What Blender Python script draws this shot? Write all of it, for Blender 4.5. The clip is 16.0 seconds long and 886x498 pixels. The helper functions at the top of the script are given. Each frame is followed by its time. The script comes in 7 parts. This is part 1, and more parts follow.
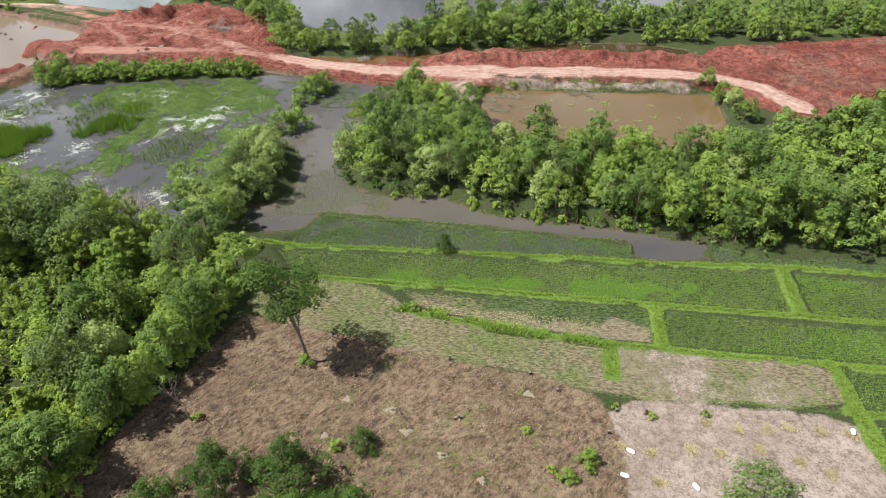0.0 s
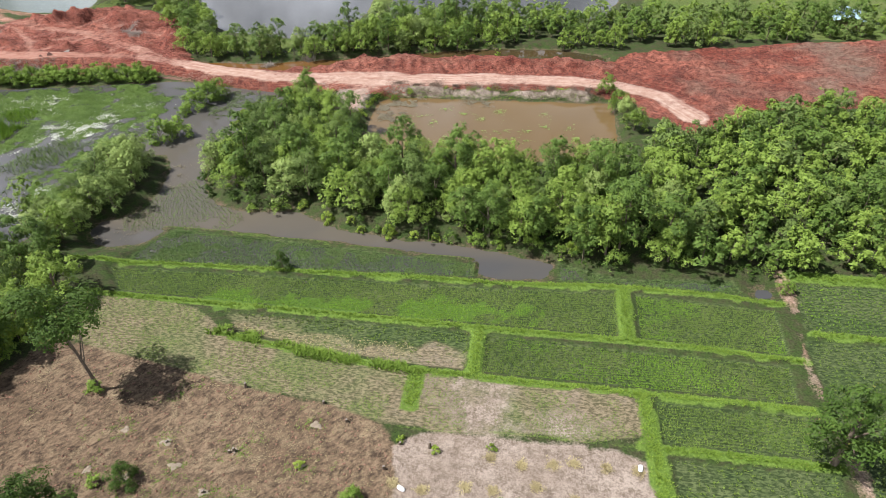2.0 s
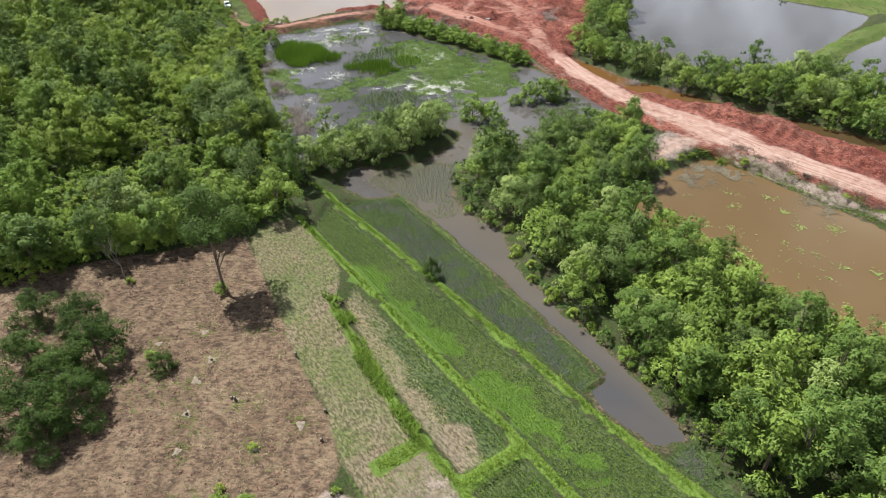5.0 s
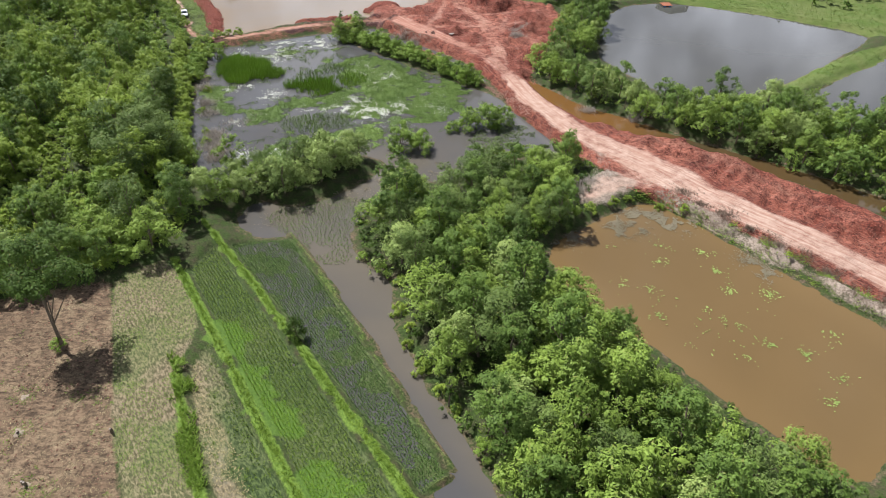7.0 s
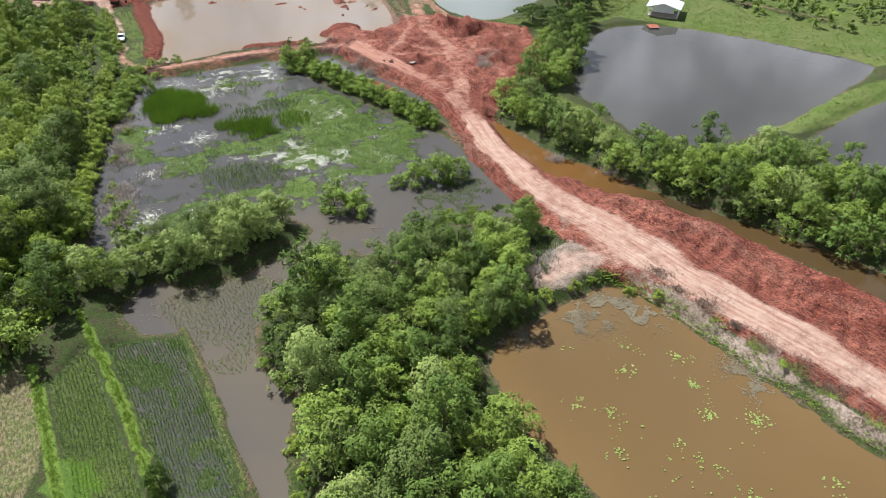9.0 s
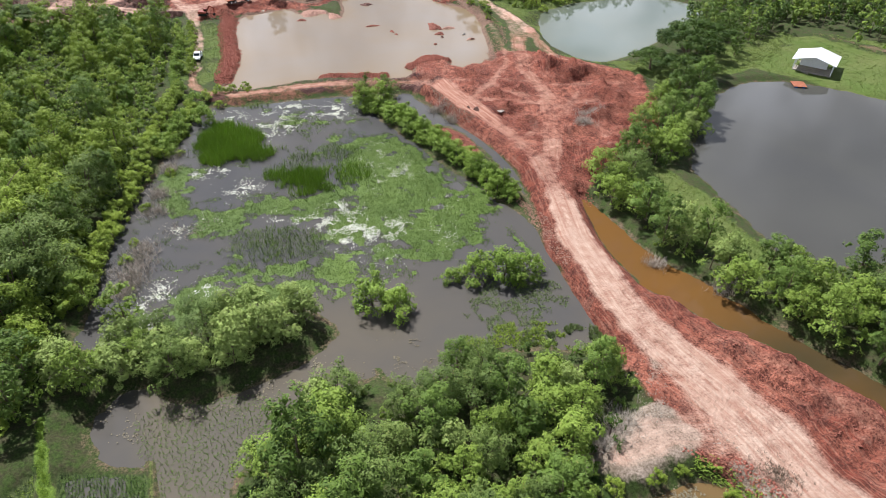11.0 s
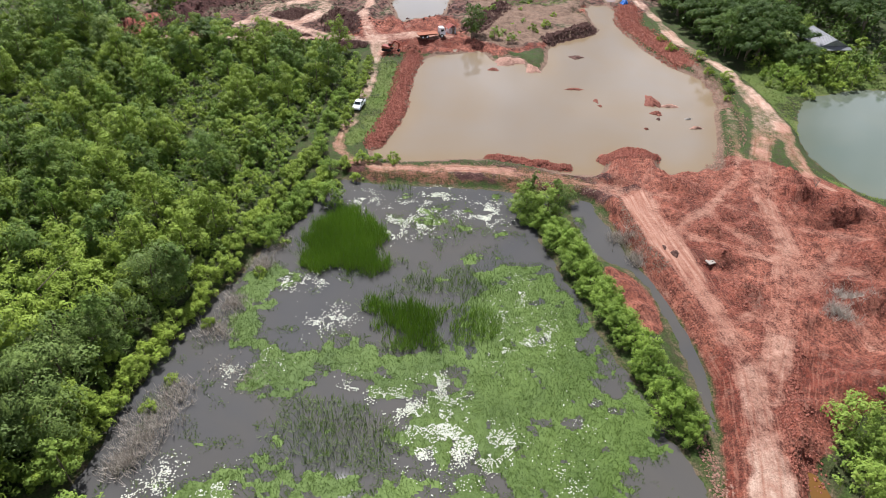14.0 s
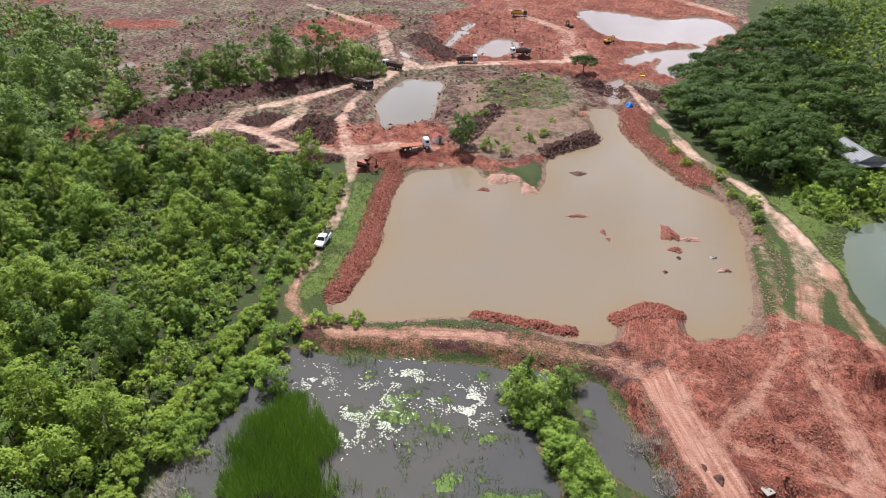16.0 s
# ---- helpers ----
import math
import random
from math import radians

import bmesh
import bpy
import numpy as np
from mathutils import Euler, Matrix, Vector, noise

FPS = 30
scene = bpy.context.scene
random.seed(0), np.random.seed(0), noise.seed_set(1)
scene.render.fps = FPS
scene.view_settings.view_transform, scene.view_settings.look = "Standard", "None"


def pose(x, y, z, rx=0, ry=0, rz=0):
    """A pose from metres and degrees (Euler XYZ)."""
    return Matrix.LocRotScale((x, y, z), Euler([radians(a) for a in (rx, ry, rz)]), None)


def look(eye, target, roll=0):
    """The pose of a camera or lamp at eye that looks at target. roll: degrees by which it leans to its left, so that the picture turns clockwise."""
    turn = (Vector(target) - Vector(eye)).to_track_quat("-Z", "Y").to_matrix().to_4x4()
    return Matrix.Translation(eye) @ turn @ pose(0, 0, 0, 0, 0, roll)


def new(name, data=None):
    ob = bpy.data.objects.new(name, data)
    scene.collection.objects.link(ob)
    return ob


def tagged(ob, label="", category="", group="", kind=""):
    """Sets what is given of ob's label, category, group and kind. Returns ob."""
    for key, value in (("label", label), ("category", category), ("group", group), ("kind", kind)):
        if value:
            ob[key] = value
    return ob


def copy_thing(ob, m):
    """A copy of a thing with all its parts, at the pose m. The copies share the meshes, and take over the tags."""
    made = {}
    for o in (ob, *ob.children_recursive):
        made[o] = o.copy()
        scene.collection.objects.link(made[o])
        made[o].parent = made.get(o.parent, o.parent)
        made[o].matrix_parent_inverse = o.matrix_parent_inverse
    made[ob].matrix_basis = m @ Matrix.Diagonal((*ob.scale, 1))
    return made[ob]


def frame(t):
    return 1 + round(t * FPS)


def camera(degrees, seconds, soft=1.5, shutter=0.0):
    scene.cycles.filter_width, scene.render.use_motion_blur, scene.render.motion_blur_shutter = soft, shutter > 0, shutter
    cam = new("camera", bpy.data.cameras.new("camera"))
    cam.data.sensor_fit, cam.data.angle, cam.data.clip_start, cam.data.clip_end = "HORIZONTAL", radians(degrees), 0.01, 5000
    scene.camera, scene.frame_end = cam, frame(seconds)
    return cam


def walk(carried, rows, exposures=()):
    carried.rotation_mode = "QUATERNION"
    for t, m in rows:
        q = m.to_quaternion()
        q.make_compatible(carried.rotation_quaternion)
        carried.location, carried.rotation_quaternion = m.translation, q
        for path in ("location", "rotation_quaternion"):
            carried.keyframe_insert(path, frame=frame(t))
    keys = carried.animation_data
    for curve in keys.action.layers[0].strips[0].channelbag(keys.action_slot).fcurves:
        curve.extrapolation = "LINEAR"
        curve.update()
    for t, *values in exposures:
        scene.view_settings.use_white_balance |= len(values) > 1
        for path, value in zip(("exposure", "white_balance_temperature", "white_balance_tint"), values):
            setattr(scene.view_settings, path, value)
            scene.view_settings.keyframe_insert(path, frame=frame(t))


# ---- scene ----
cam = camera(68.4, 16.0, soft=0.75)
METRES, EYE, TILT, LEAN, TURN = 196.2, 52.0, 0.0, 0.0, 8.3
ROWS = [
    (0.0, 0.0, 0.0, 0.0, -0.34, -35.69, 0.48),
    (0.5, 0.0275, 0.0018, 0.0002, -0.34, -35.7, 0.5),
    (1.0, 0.0564, 0.0049, 0.0004, -0.33, -35.72, 0.52),
    (1.5, 0.0856, 0.0107, 0.0007, -0.32, -35.77, 0.5),
    (2.0, 0.1138, 0.0201, 0.0008, -0.06, -35.8, 0.46),
    (2.5, 0.141, 0.0329, 0.0011, 8.52, -35.83, 0.26),
    (3.0, 0.1684, 0.0489, 0.0013, 18.15, -35.85, 0.15),
    (3.5, 0.1935, 0.0678, 0.0015, 27.79, -35.9, -0.04),
    (6.0, 0.2735, 0.1977, 0.004, 49.06, -36.19, -0.35),
    (6.5, 0.2774, 0.2264, 0.005, 49.07, -36.21, -0.37),
    (7.0, 0.2758, 0.254, 0.0052, 49.07, -36.24, -0.37),
    (7.5, 0.2693, 0.2808, 0.0053, 49.09, -36.27, -0.38),
    (8.0, 0.2587, 0.3069, 0.0058, 49.11, -36.3, -0.42),
    (8.5, 0.2454, 0.3325, 0.0062, 49.12, -36.32, -0.42),
    (11.0, 0.1459, 0.4531, 0.0084, 59.78, -36.3, -0.76),
    (11.5, 0.1216, 0.4765, 0.0089, 69.51, -36.36, -0.85),
    (12.0, 0.0955, 0.4982, 0.0096, 77.75, -36.52, -0.93),
    (12.5, 0.0679, 0.5182, 0.0104, 80.38, -36.61, -0.91),
    (13.0, 0.0388, 0.5347, 0.0106, 80.42, -36.56, -0.94),
    (13.5, 0.0085, 0.5496, 0.0111, 80.47, -36.57, -0.94),
    (14.0, -0.0228, 0.5623, 0.0115, 80.49, -36.56, -0.96),
    (14.5, -0.0551, 0.5739, 0.0119, 80.53, -35.56, -1.0),
    (15.0, -0.0879, 0.5844, 0.0123, 80.57, -34.06, -1.02),
    (15.5, -0.1214, 0.5942, 0.0129, 80.6, -32.42, -1.01),
    (16.0, -0.153, 0.6029, 0.015, 80.65, -30.85, -1.01),
]
walk(cam, [(t, pose(0, 0, EYE, TILT, LEAN, TURN) @ pose(METRES * x, METRES * y, METRES * z, 90 + pitch, roll, yaw)) for t, x, y, z, yaw, pitch, roll in ROWS], exposures=[(0.0, 0.55, 5880, 13), (16.0, 0.55, 5880, 13)])

# ---- light ----
SUN = Vector((-0.547, -0.116, 0.829)).normalized()
sun = new("sun", bpy.data.lights.new("sun", "SUN"))
sun.matrix_world = look(SUN * 300, (0, 0, 0))
sun.data.energy, sun.data.angle, sun.data.color = 5.0, radians(0.6), (1.0, 0.95, 0.87)
world = bpy.data.worlds.new("sky")
scene.world = world
world.use_nodes = True


def link(nt, a, b):
    nt.links.new(a, b)


def node(nt, kind, **values):
    """A node with its input sockets set by name (spaces as underscores) and its own settings by lower-case names."""
    n = nt.nodes.new(kind)
    for key, value in values.items():
        if key == "op":
            n.operation = value
        elif key == "attr":
            n.attribute_name = value
        elif key == "mixtype":
            n.data_type = value
        else:
            sock = n.inputs[int(key[1:])] if key[0] == "i" and key[1:].isdigit() else n.inputs[key.replace("_", " ")]
            if isinstance(value, bpy.types.NodeSocket):
                nt.links.new(value, sock)
            else:
                sock.default_value = value
    return n


def math_node(nt, op, a, b=0.0, clamp=False):
    n = node(nt, "ShaderNodeMath", op=op, i0=a, i1=b)
    n.use_clamp = clamp
    return n.outputs[0]


def mix(nt, fac, a, b):
    n = nt.nodes.new("ShaderNodeMix")
    n.data_type = "RGBA"
    for sock, v in ((n.inputs[0], fac), (n.inputs[6], a), (n.inputs[7], b)):
        if isinstance(v, bpy.types.NodeSocket):
            nt.links.new(v, sock)
        else:
            sock.default_value = (*v, 1.0) if isinstance(v, tuple) and len(v) == 3 else v
    return n.outputs[2]


def ramp(nt, fac, lo, hi, a=0.0, b=1.0):
    n = node(nt, "ShaderNodeMapRange", Value=fac, From_Min=lo, From_Max=hi, To_Min=a, To_Max=b)
    return n.outputs[0]


def tex_noise(nt, scale, detail=4.0, rough=0.6, vec=None, warp=0.0):
    n = node(nt, "ShaderNodeTexNoise", Scale=scale, Detail=detail, Roughness=rough, Distortion=warp)
    if vec is not None:
        nt.links.new(vec, n.inputs["Vector"])
    return n.outputs[0]


def sky_world():
    nt = world.node_tree
    nt.nodes.clear()
    sky = nt.nodes.new("ShaderNodeTexSky")
    sky.sky_type, sky.sun_disc = "NISHITA", False
    sky.sun_elevation, sky.sun_rotation = math.asin(SUN.z), math.atan2(SUN.x, SUN.y)
    sky.dust_density, sky.ozone_density = 2.0, 1.0
    where = nt.nodes.new("ShaderNodeTexCoord").outputs["Generated"]
    part_z = nt.nodes.new("ShaderNodeSeparateXYZ")
    nt.links.new(where, part_z.inputs[0])
    low = math_node(nt, "MULTIPLY", math_node(nt, "SUBTRACT", 0.62, part_z.outputs[2]), 0.3)
    puffs = ramp(nt, math_node(nt, "ADD", tex_noise(nt, 3.2, 6.0, 0.58, where, 0.4), low), 0.44, 0.62)
    shade = ramp(nt, tex_noise(nt, 6.0, 4.0, 0.6, where), 0.36, 0.66, 7.0, 24.0)
    shade = math_node(nt, "MULTIPLY", shade, ramp(nt, part_z.outputs[2], 0.1, 0.56, 2.5, 0.77))
    cloud = nt.nodes.new("ShaderNodeCombineColor")
    for k in range(3):
        nt.links.new(shade, cloud.inputs[k])
    colour = mix(nt, math_node(nt, "MULTIPLY", puffs, 0.85), sky.outputs[0], cloud.outputs[0])
    back = node(nt, "ShaderNodeBackground", Color=colour, Strength=0.033)
    nt.links.new(back.outputs[0], nt.nodes.new("ShaderNodeOutputWorld").inputs[0])


sky_world()

# ---- materials ----


def material(name):
    m = bpy.data.materials.new(name)
    m.use_nodes = True
    nt = m.node_tree
    nt.nodes.clear()
    out = nt.nodes.new("ShaderNodeOutputMaterial")
    return m, nt, out


def surface(nt, out, colour, rough=0.8, height=None, strength=0.5, distance=0.1, metal=0.0, spec=0.3):
    b = node(nt, "ShaderNodeBsdfPrincipled", Roughness=rough, Metallic=metal)
    b.inputs["Specular IOR Level"].default_value = spec
    if isinstance(colour, tuple):
        b.inputs["Base Color"].default_value = (*colour, 1)
    else:
        nt.links.new(colour, b.inputs["Base Color"])
    if height is not None:
        bump = node(nt, "ShaderNodeBump", Strength=strength, Distance=distance, Height=height)
        nt.links.new(bump.outputs[0], b.inputs["Normal"])
    nt.links.new(b.outputs[0], out.inputs[0])
    return b


def plain(name, colour, rough=0.6, metal=0.0, vary=0.25, scale=2.0, bump=0.1):
    """A painted, cloth or metal surface with grime at two scales."""
    m, nt, out = material(name)
    pos = nt.nodes.new("ShaderNodeTexCoord").outputs["Object"]
    n = math_node(nt, "ADD", tex_noise(nt, scale, 5, 0.65, pos), math_node(nt, "MULTIPLY", tex_noise(nt, scale * 7, 3, 0.6, pos), 0.4))
    dark = tuple(c * (1 - vary) for c in colour)
    light = tuple(min(1, c * (1 + vary * 0.6)) for c in colour)
    surface(nt, out, mix(nt, ramp(nt, n, 0.5, 0.95), dark, light), rough, n, bump, 0.05, metal)
    return m


def leaves(name, dark, light, through_light=0.08):
    """Foliage: each leaf and each plant varies; light shines through."""
    m, nt, out = material(name)
    geo = nt.nodes.new("ShaderNodeNewGeometry")
    info = nt.nodes.new("ShaderNodeObjectInfo")
    pos = geo.outputs["Position"]
    patch = math_node(nt, "ADD", math_node(nt, "MULTIPLY", tex_noise(nt, 0.16, 3, 0.6, pos), 0.6), math_node(nt, "MULTIPLY", tex_noise(nt, 2.2, 3, 0.65, pos), 0.4))
    a = math_node(nt, "MULTIPLY", geo.outputs["Random Per Island"], 0.3)
    b = math_node(nt, "MULTIPLY", info.outputs["Random"], 0.38)
    c = math_node(nt, "MULTIPLY", ramp(nt, patch, 0.38, 0.62), 0.5)
    fac = math_node(nt, "ADD", math_node(nt, "ADD", a, b), c, True)
    col = mix(nt, fac, dark, light)
    old = math_node(nt, "GREATER_THAN", geo.outputs["Random Per Island"], 0.975)
    col = mix(nt, math_node(nt, "MULTIPLY", old, 0.5), col, (0.2, 0.16, 0.05))
    d = node(nt, "ShaderNodeBsdfPrincipled", Base_Color=col, Roughness=0.55)
    d.inputs["Specular IOR Level"].default_value = 0.12
    t = node(nt, "ShaderNodeBsdfTranslucent", Color=mix(nt, 0.5, col, light))
    s = node(nt, "ShaderNodeMixShader", Fac=through_light)
    link(nt, d.outputs[0], s.inputs[1])
    link(nt, t.outputs[0], s.inputs[2])
    link(nt, s.outputs[0], out.inputs[0])
    return m


def bark(name, colour):
    m, nt, out = material(name)
    pos = nt.nodes.new("ShaderNodeTexCoord").outputs["Object"]
    n = tex_noise(nt, 6, 6, 0.7, pos, 1.0)
    surface(nt, out, mix(nt, ramp(nt, n, 0.3, 0.7), tuple(c * 0.5 for c in colour), colour), 0.9, n, 0.6, 0.05)
    return m


def water(name, deep, silt, rough=0.05, ripple=0.05):
    """Murky water: its own colour under a mirror-like skin with faint ripples; silt clouds it in broad drifts."""
    m, nt, out = material(name)
    pos = nt.nodes.new("ShaderNodeNewGeometry").outputs["Position"]
    drift = ramp(nt, tex_noise(nt, 0.045, 4, 0.55, pos, 0.6), 0.35, 0.65)
    a = node(nt, "ShaderNodeAttribute", attr="silt").outputs["Fac"]
    fac = math_node(nt, "ADD", math_node(nt, "MULTIPLY", drift, 0.35), math_node(nt, "MULTIPLY", a, 0.75), True)
    h = tex_noise(nt, 1.3, 3, 0.55, pos)
    b = surface(nt, out, mix(nt, fac, deep, silt), rough, h, ripple, 0.05, 0.0, 0.5)
    b.inputs["IOR"].default_value = 1.33
    return m


def ground_material():
    m, nt, out = material("earth_and_fields")
    pos = nt.nodes.new("ShaderNodeNewGeometry").outputs["Position"]
    fine = tex_noise(nt, 4.0, 5, 0.7, pos)
    mid = tex_noise(nt, 0.8, 5, 0.65, pos)
    big = tex_noise(nt, 0.12, 5, 0.6, pos, 0.5)
    lane = nt.nodes.new("ShaderNodeCombineXYZ")
    link(nt, math_node(nt, "MULTIPLY", node(nt, "ShaderNodeAttribute", attr="across").outputs["Fac"], 1.3), lane.inputs[0])
    link(nt, math_node(nt, "MULTIPLY", node(nt, "ShaderNodeAttribute", attr="along").outputs["Fac"], 0.07), lane.inputs[1])
    streak = tex_noise(nt, 1.6, 4, 0.6, lane.outputs[0])
    grit = math_node(nt, "ADD", math_node(nt, "MULTIPLY", fine, 0.55), math_node(nt, "MULTIPLY", mid, 0.45))
    spot = nt.nodes.new("ShaderNodeSeparateXYZ")
    link(nt, pos, spot.inputs[0])

    def combed(angle, across_scale, along_scale):
        """Streaks that run along one heading: furrows and planted rows."""
        c, n = math.cos(radians(angle)), math.sin(radians(angle))
        v = nt.nodes.new("ShaderNodeCombineXYZ")
        for k, (p, q, scale) in enumerate(((-n, c, across_scale), (c, n, along_scale))):
            link(nt, math_node(nt, "MULTIPLY", math_node(nt, "ADD", math_node(nt, "MULTIPLY", spot.outputs[0], p), math_node(nt, "MULTIPLY", spot.outputs[1], q)), scale), v.inputs[k])
        return tex_noise(nt, 1.0, 3, 0.6, v.outputs[0], 0.5)

    furrow = combed(52, 2.4, 1.1)
    rows = combed(3, 4.2, 1.7)

    def at(name, soft=0.5):
        """The zone's mask, with a ragged edge."""
        a = node(nt, "ShaderNodeAttribute", attr=name).outputs["Fac"]
        s = math_node(nt, "ADD", a, math_node(nt, "MULTIPLY", math_node(nt, "SUBTRACT", grit, 0.5), soft * 2))
        return ramp(nt, s, 0.32, 0.68)

    def tone(n, lo, hi, a, b):
        return mix(nt, ramp(nt, n, lo, hi), a, b)

    floor = mix(nt, ramp(nt, mid, 0.4, 0.62), tone(fine, 0.35, 0.65, (0.024, 0.04, 0.009), (0.06, 0.095, 0.02)), tone(fine, 0.35, 0.65, (0.035, 0.035, 0.016), (0.08, 0.075, 0.035)))
    grass = mix(nt, ramp(nt, big, 0.35, 0.65), tone(fine, 0.3, 0.7, (0.06, 0.1, 0.018), (0.11, 0.165, 0.03)), tone(fine, 0.3, 0.7, (0.1, 0.135, 0.032), (0.16, 0.175, 0.06)))
    clear = mix(nt, ramp(nt, tex_noise(nt, 0.06, 6, 0.7, pos, 0.8), 0.45, 0.58), tone(mid, 0.42, 0.6, (0.04, 0.022, 0.018), (0.16, 0.08, 0.062)), tone(mid, 0.44, 0.58, (0.055, 0.062, 0.026), (0.22, 0.155, 0.115)))
    spoil = tone(grit, 0.4, 0.6, (0.035, 0.016, 0.014), (0.12, 0.05, 0.042))
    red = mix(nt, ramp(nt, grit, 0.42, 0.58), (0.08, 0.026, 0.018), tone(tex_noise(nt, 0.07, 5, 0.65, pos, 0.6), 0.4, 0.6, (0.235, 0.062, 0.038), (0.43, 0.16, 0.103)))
    red = mix(nt, ramp(nt, tex_noise(nt, 0.35, 5, 0.65, pos, 0.8), 0.58, 0.72, 0.0, 0.6), red, tone(fine, 0.35, 0.65, (0.26, 0.13, 0.095), (0.37, 0.22, 0.165)))
    wet = ramp(nt, tex_noise(nt, 0.2, 6, 0.7, pos, 0.8), 0.52, 0.64, 0.0, 0.75)
    # crevices between clods: their shade painted into the red as dark blotches
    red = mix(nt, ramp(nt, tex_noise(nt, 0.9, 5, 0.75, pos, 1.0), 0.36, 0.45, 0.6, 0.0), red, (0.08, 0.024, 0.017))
    red = mix(nt, wet, red, tone(fine, 0.4, 0.6, (0.06, 0.021, 0.016), (0.15, 0.05, 0.035)))
    scrape = math_node(nt, "MULTIPLY", ramp(nt, tex_noise(nt, 3.0, 4, 0.65, lane.outputs[0]), 0.5, 0.62), node(nt, "ShaderNodeAttribute", attr="rut").outputs["Fac"])
    red = mix(nt, math_node(nt, "MULTIPLY", scrape, 0.5), red, tone(mid, 0.35, 0.65, (0.3, 0.12, 0.08), (0.42, 0.22, 0.155)))
    track = mix(nt, ramp(nt, streak, 0.34, 0.66), tone(mid, 0.35, 0.65, (0.34, 0.165, 0.115), (0.44, 0.27, 0.195)), tone(mid, 0.3, 0.7, (0.48, 0.325, 0.245), (0.6, 0.45, 0.355)))
    ruddy = node(nt, "ShaderNodeAttribute", attr="ruddy").outputs["Fac"]
    track = mix(nt, math_node(nt, "MULTIPLY", ruddy, 0.75), track, tone(streak, 0.36, 0.64, (0.29, 0.105, 0.068), (0.47, 0.25, 0.175)))
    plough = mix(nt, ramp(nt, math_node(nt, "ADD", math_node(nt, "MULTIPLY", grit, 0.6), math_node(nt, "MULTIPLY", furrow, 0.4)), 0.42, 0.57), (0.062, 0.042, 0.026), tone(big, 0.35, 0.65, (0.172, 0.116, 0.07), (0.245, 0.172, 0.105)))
    litter = math_node(nt, "MULTIPLY", ramp(nt, tex_noise(nt, 0.3, 5, 0.7, pos, 1.2), 0.5, 0.68), ramp(nt, tex_noise(nt, 6.0, 4, 0.75, pos, 2.0), 0.47, 0.6))
    plough = mix(nt, litter, plough, (0.36, 0.285, 0.165))
    stub = mix(nt, ramp(nt, big, 0.42, 0.6), tone(rows, 0.42, 0.6, (0.105, 0.09, 0.048), (0.275, 0.222, 0.135)), tone(rows, 0.4, 0.62, (0.07, 0.09, 0.03), (0.2, 0.2, 0.085)))
    sand = mix(nt, ramp(nt, grit, 0.4, 0.57), (0.165, 0.125, 0.09), tone(big, 0.4, 0.6, (0.31, 0.245, 0.19), (0.4, 0.325, 0.26)))
    rice = mix(nt, ramp(nt, big, 0.4, 0.62), tone(rows, 0.42, 0.6, (0.028, 0.046, 0.014), (0.085, 0.12, 0.036)), tone(rows, 0.42, 0.6, (0.04, 0.058, 0.018), (0.12, 0.145, 0.055)))
    mud = tone(grit, 0.4, 0.62, (0.11, 0.072, 0.05), (0.27, 0.175, 0.125))
    colour = floor
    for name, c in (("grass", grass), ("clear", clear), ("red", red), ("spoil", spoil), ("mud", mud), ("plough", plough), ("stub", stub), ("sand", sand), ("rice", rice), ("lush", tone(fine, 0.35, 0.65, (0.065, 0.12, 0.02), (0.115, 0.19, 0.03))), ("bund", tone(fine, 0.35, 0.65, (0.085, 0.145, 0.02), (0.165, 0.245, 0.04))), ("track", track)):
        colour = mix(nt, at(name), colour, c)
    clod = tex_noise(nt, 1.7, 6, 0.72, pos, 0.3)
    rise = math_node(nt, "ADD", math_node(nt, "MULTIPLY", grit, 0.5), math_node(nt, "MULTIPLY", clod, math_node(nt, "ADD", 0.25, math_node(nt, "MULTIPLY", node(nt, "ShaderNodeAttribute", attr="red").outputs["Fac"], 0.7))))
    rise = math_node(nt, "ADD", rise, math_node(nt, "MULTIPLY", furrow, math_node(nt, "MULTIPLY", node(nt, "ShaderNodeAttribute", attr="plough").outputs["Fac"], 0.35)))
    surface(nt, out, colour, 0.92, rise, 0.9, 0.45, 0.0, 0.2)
    return m


GROUND = ground_material()
W_MARSH = water("marsh_water", (0.074, 0.073, 0.073), (0.13, 0.11, 0.079), 0.015, 0.012)
W_BROWN = water("silty_brown_water", (0.138, 0.09, 0.038), (0.17, 0.11, 0.045))
W_TAN = water("tan_pond_water", (0.215, 0.176, 0.135), (0.23, 0.16, 0.085))
# low sky reflection painted into this pond's pale base colour
W_SILVER = water("sky_silvered_pond_water", (0.2, 0.18, 0.16), (0.22, 0.19, 0.15))
W_LAKE = water("grey_lake_water", (0.068, 0.067, 0.062), (0.082, 0.08, 0.068))
W_GREEN = water("green_grey_lake_water", (0.1, 0.125, 0.1), (0.13, 0.14, 0.1))
W_ORANGE = water("rust_ditch_water", (0.055, 0.042, 0.02), (0.15, 0.075, 0.022))
W_PINK = water("pale_pink_slurry", (0.22, 0.165, 0.148), (0.27, 0.205, 0.18), 0.1)
LEAF_A = leaves("mid_green_leaves", (0.07, 0.115, 0.016), (0.265, 0.37, 0.062))
LEAF_G = leaves("fresh_green_leaves", (0.068, 0.125, 0.016), (0.26, 0.375, 0.056))
LEAF_B = leaves("pale_olive_leaves", (0.11, 0.165, 0.035), (0.34, 0.43, 0.12))
LEAF_C = leaves("deep_green_leaves", (0.034, 0.066, 0.012), (0.16, 0.245, 0.045))
LEAF_D = leaves("yellow_green_leaves", (0.095, 0.15, 0.016), (0.32, 0.42, 0.058))
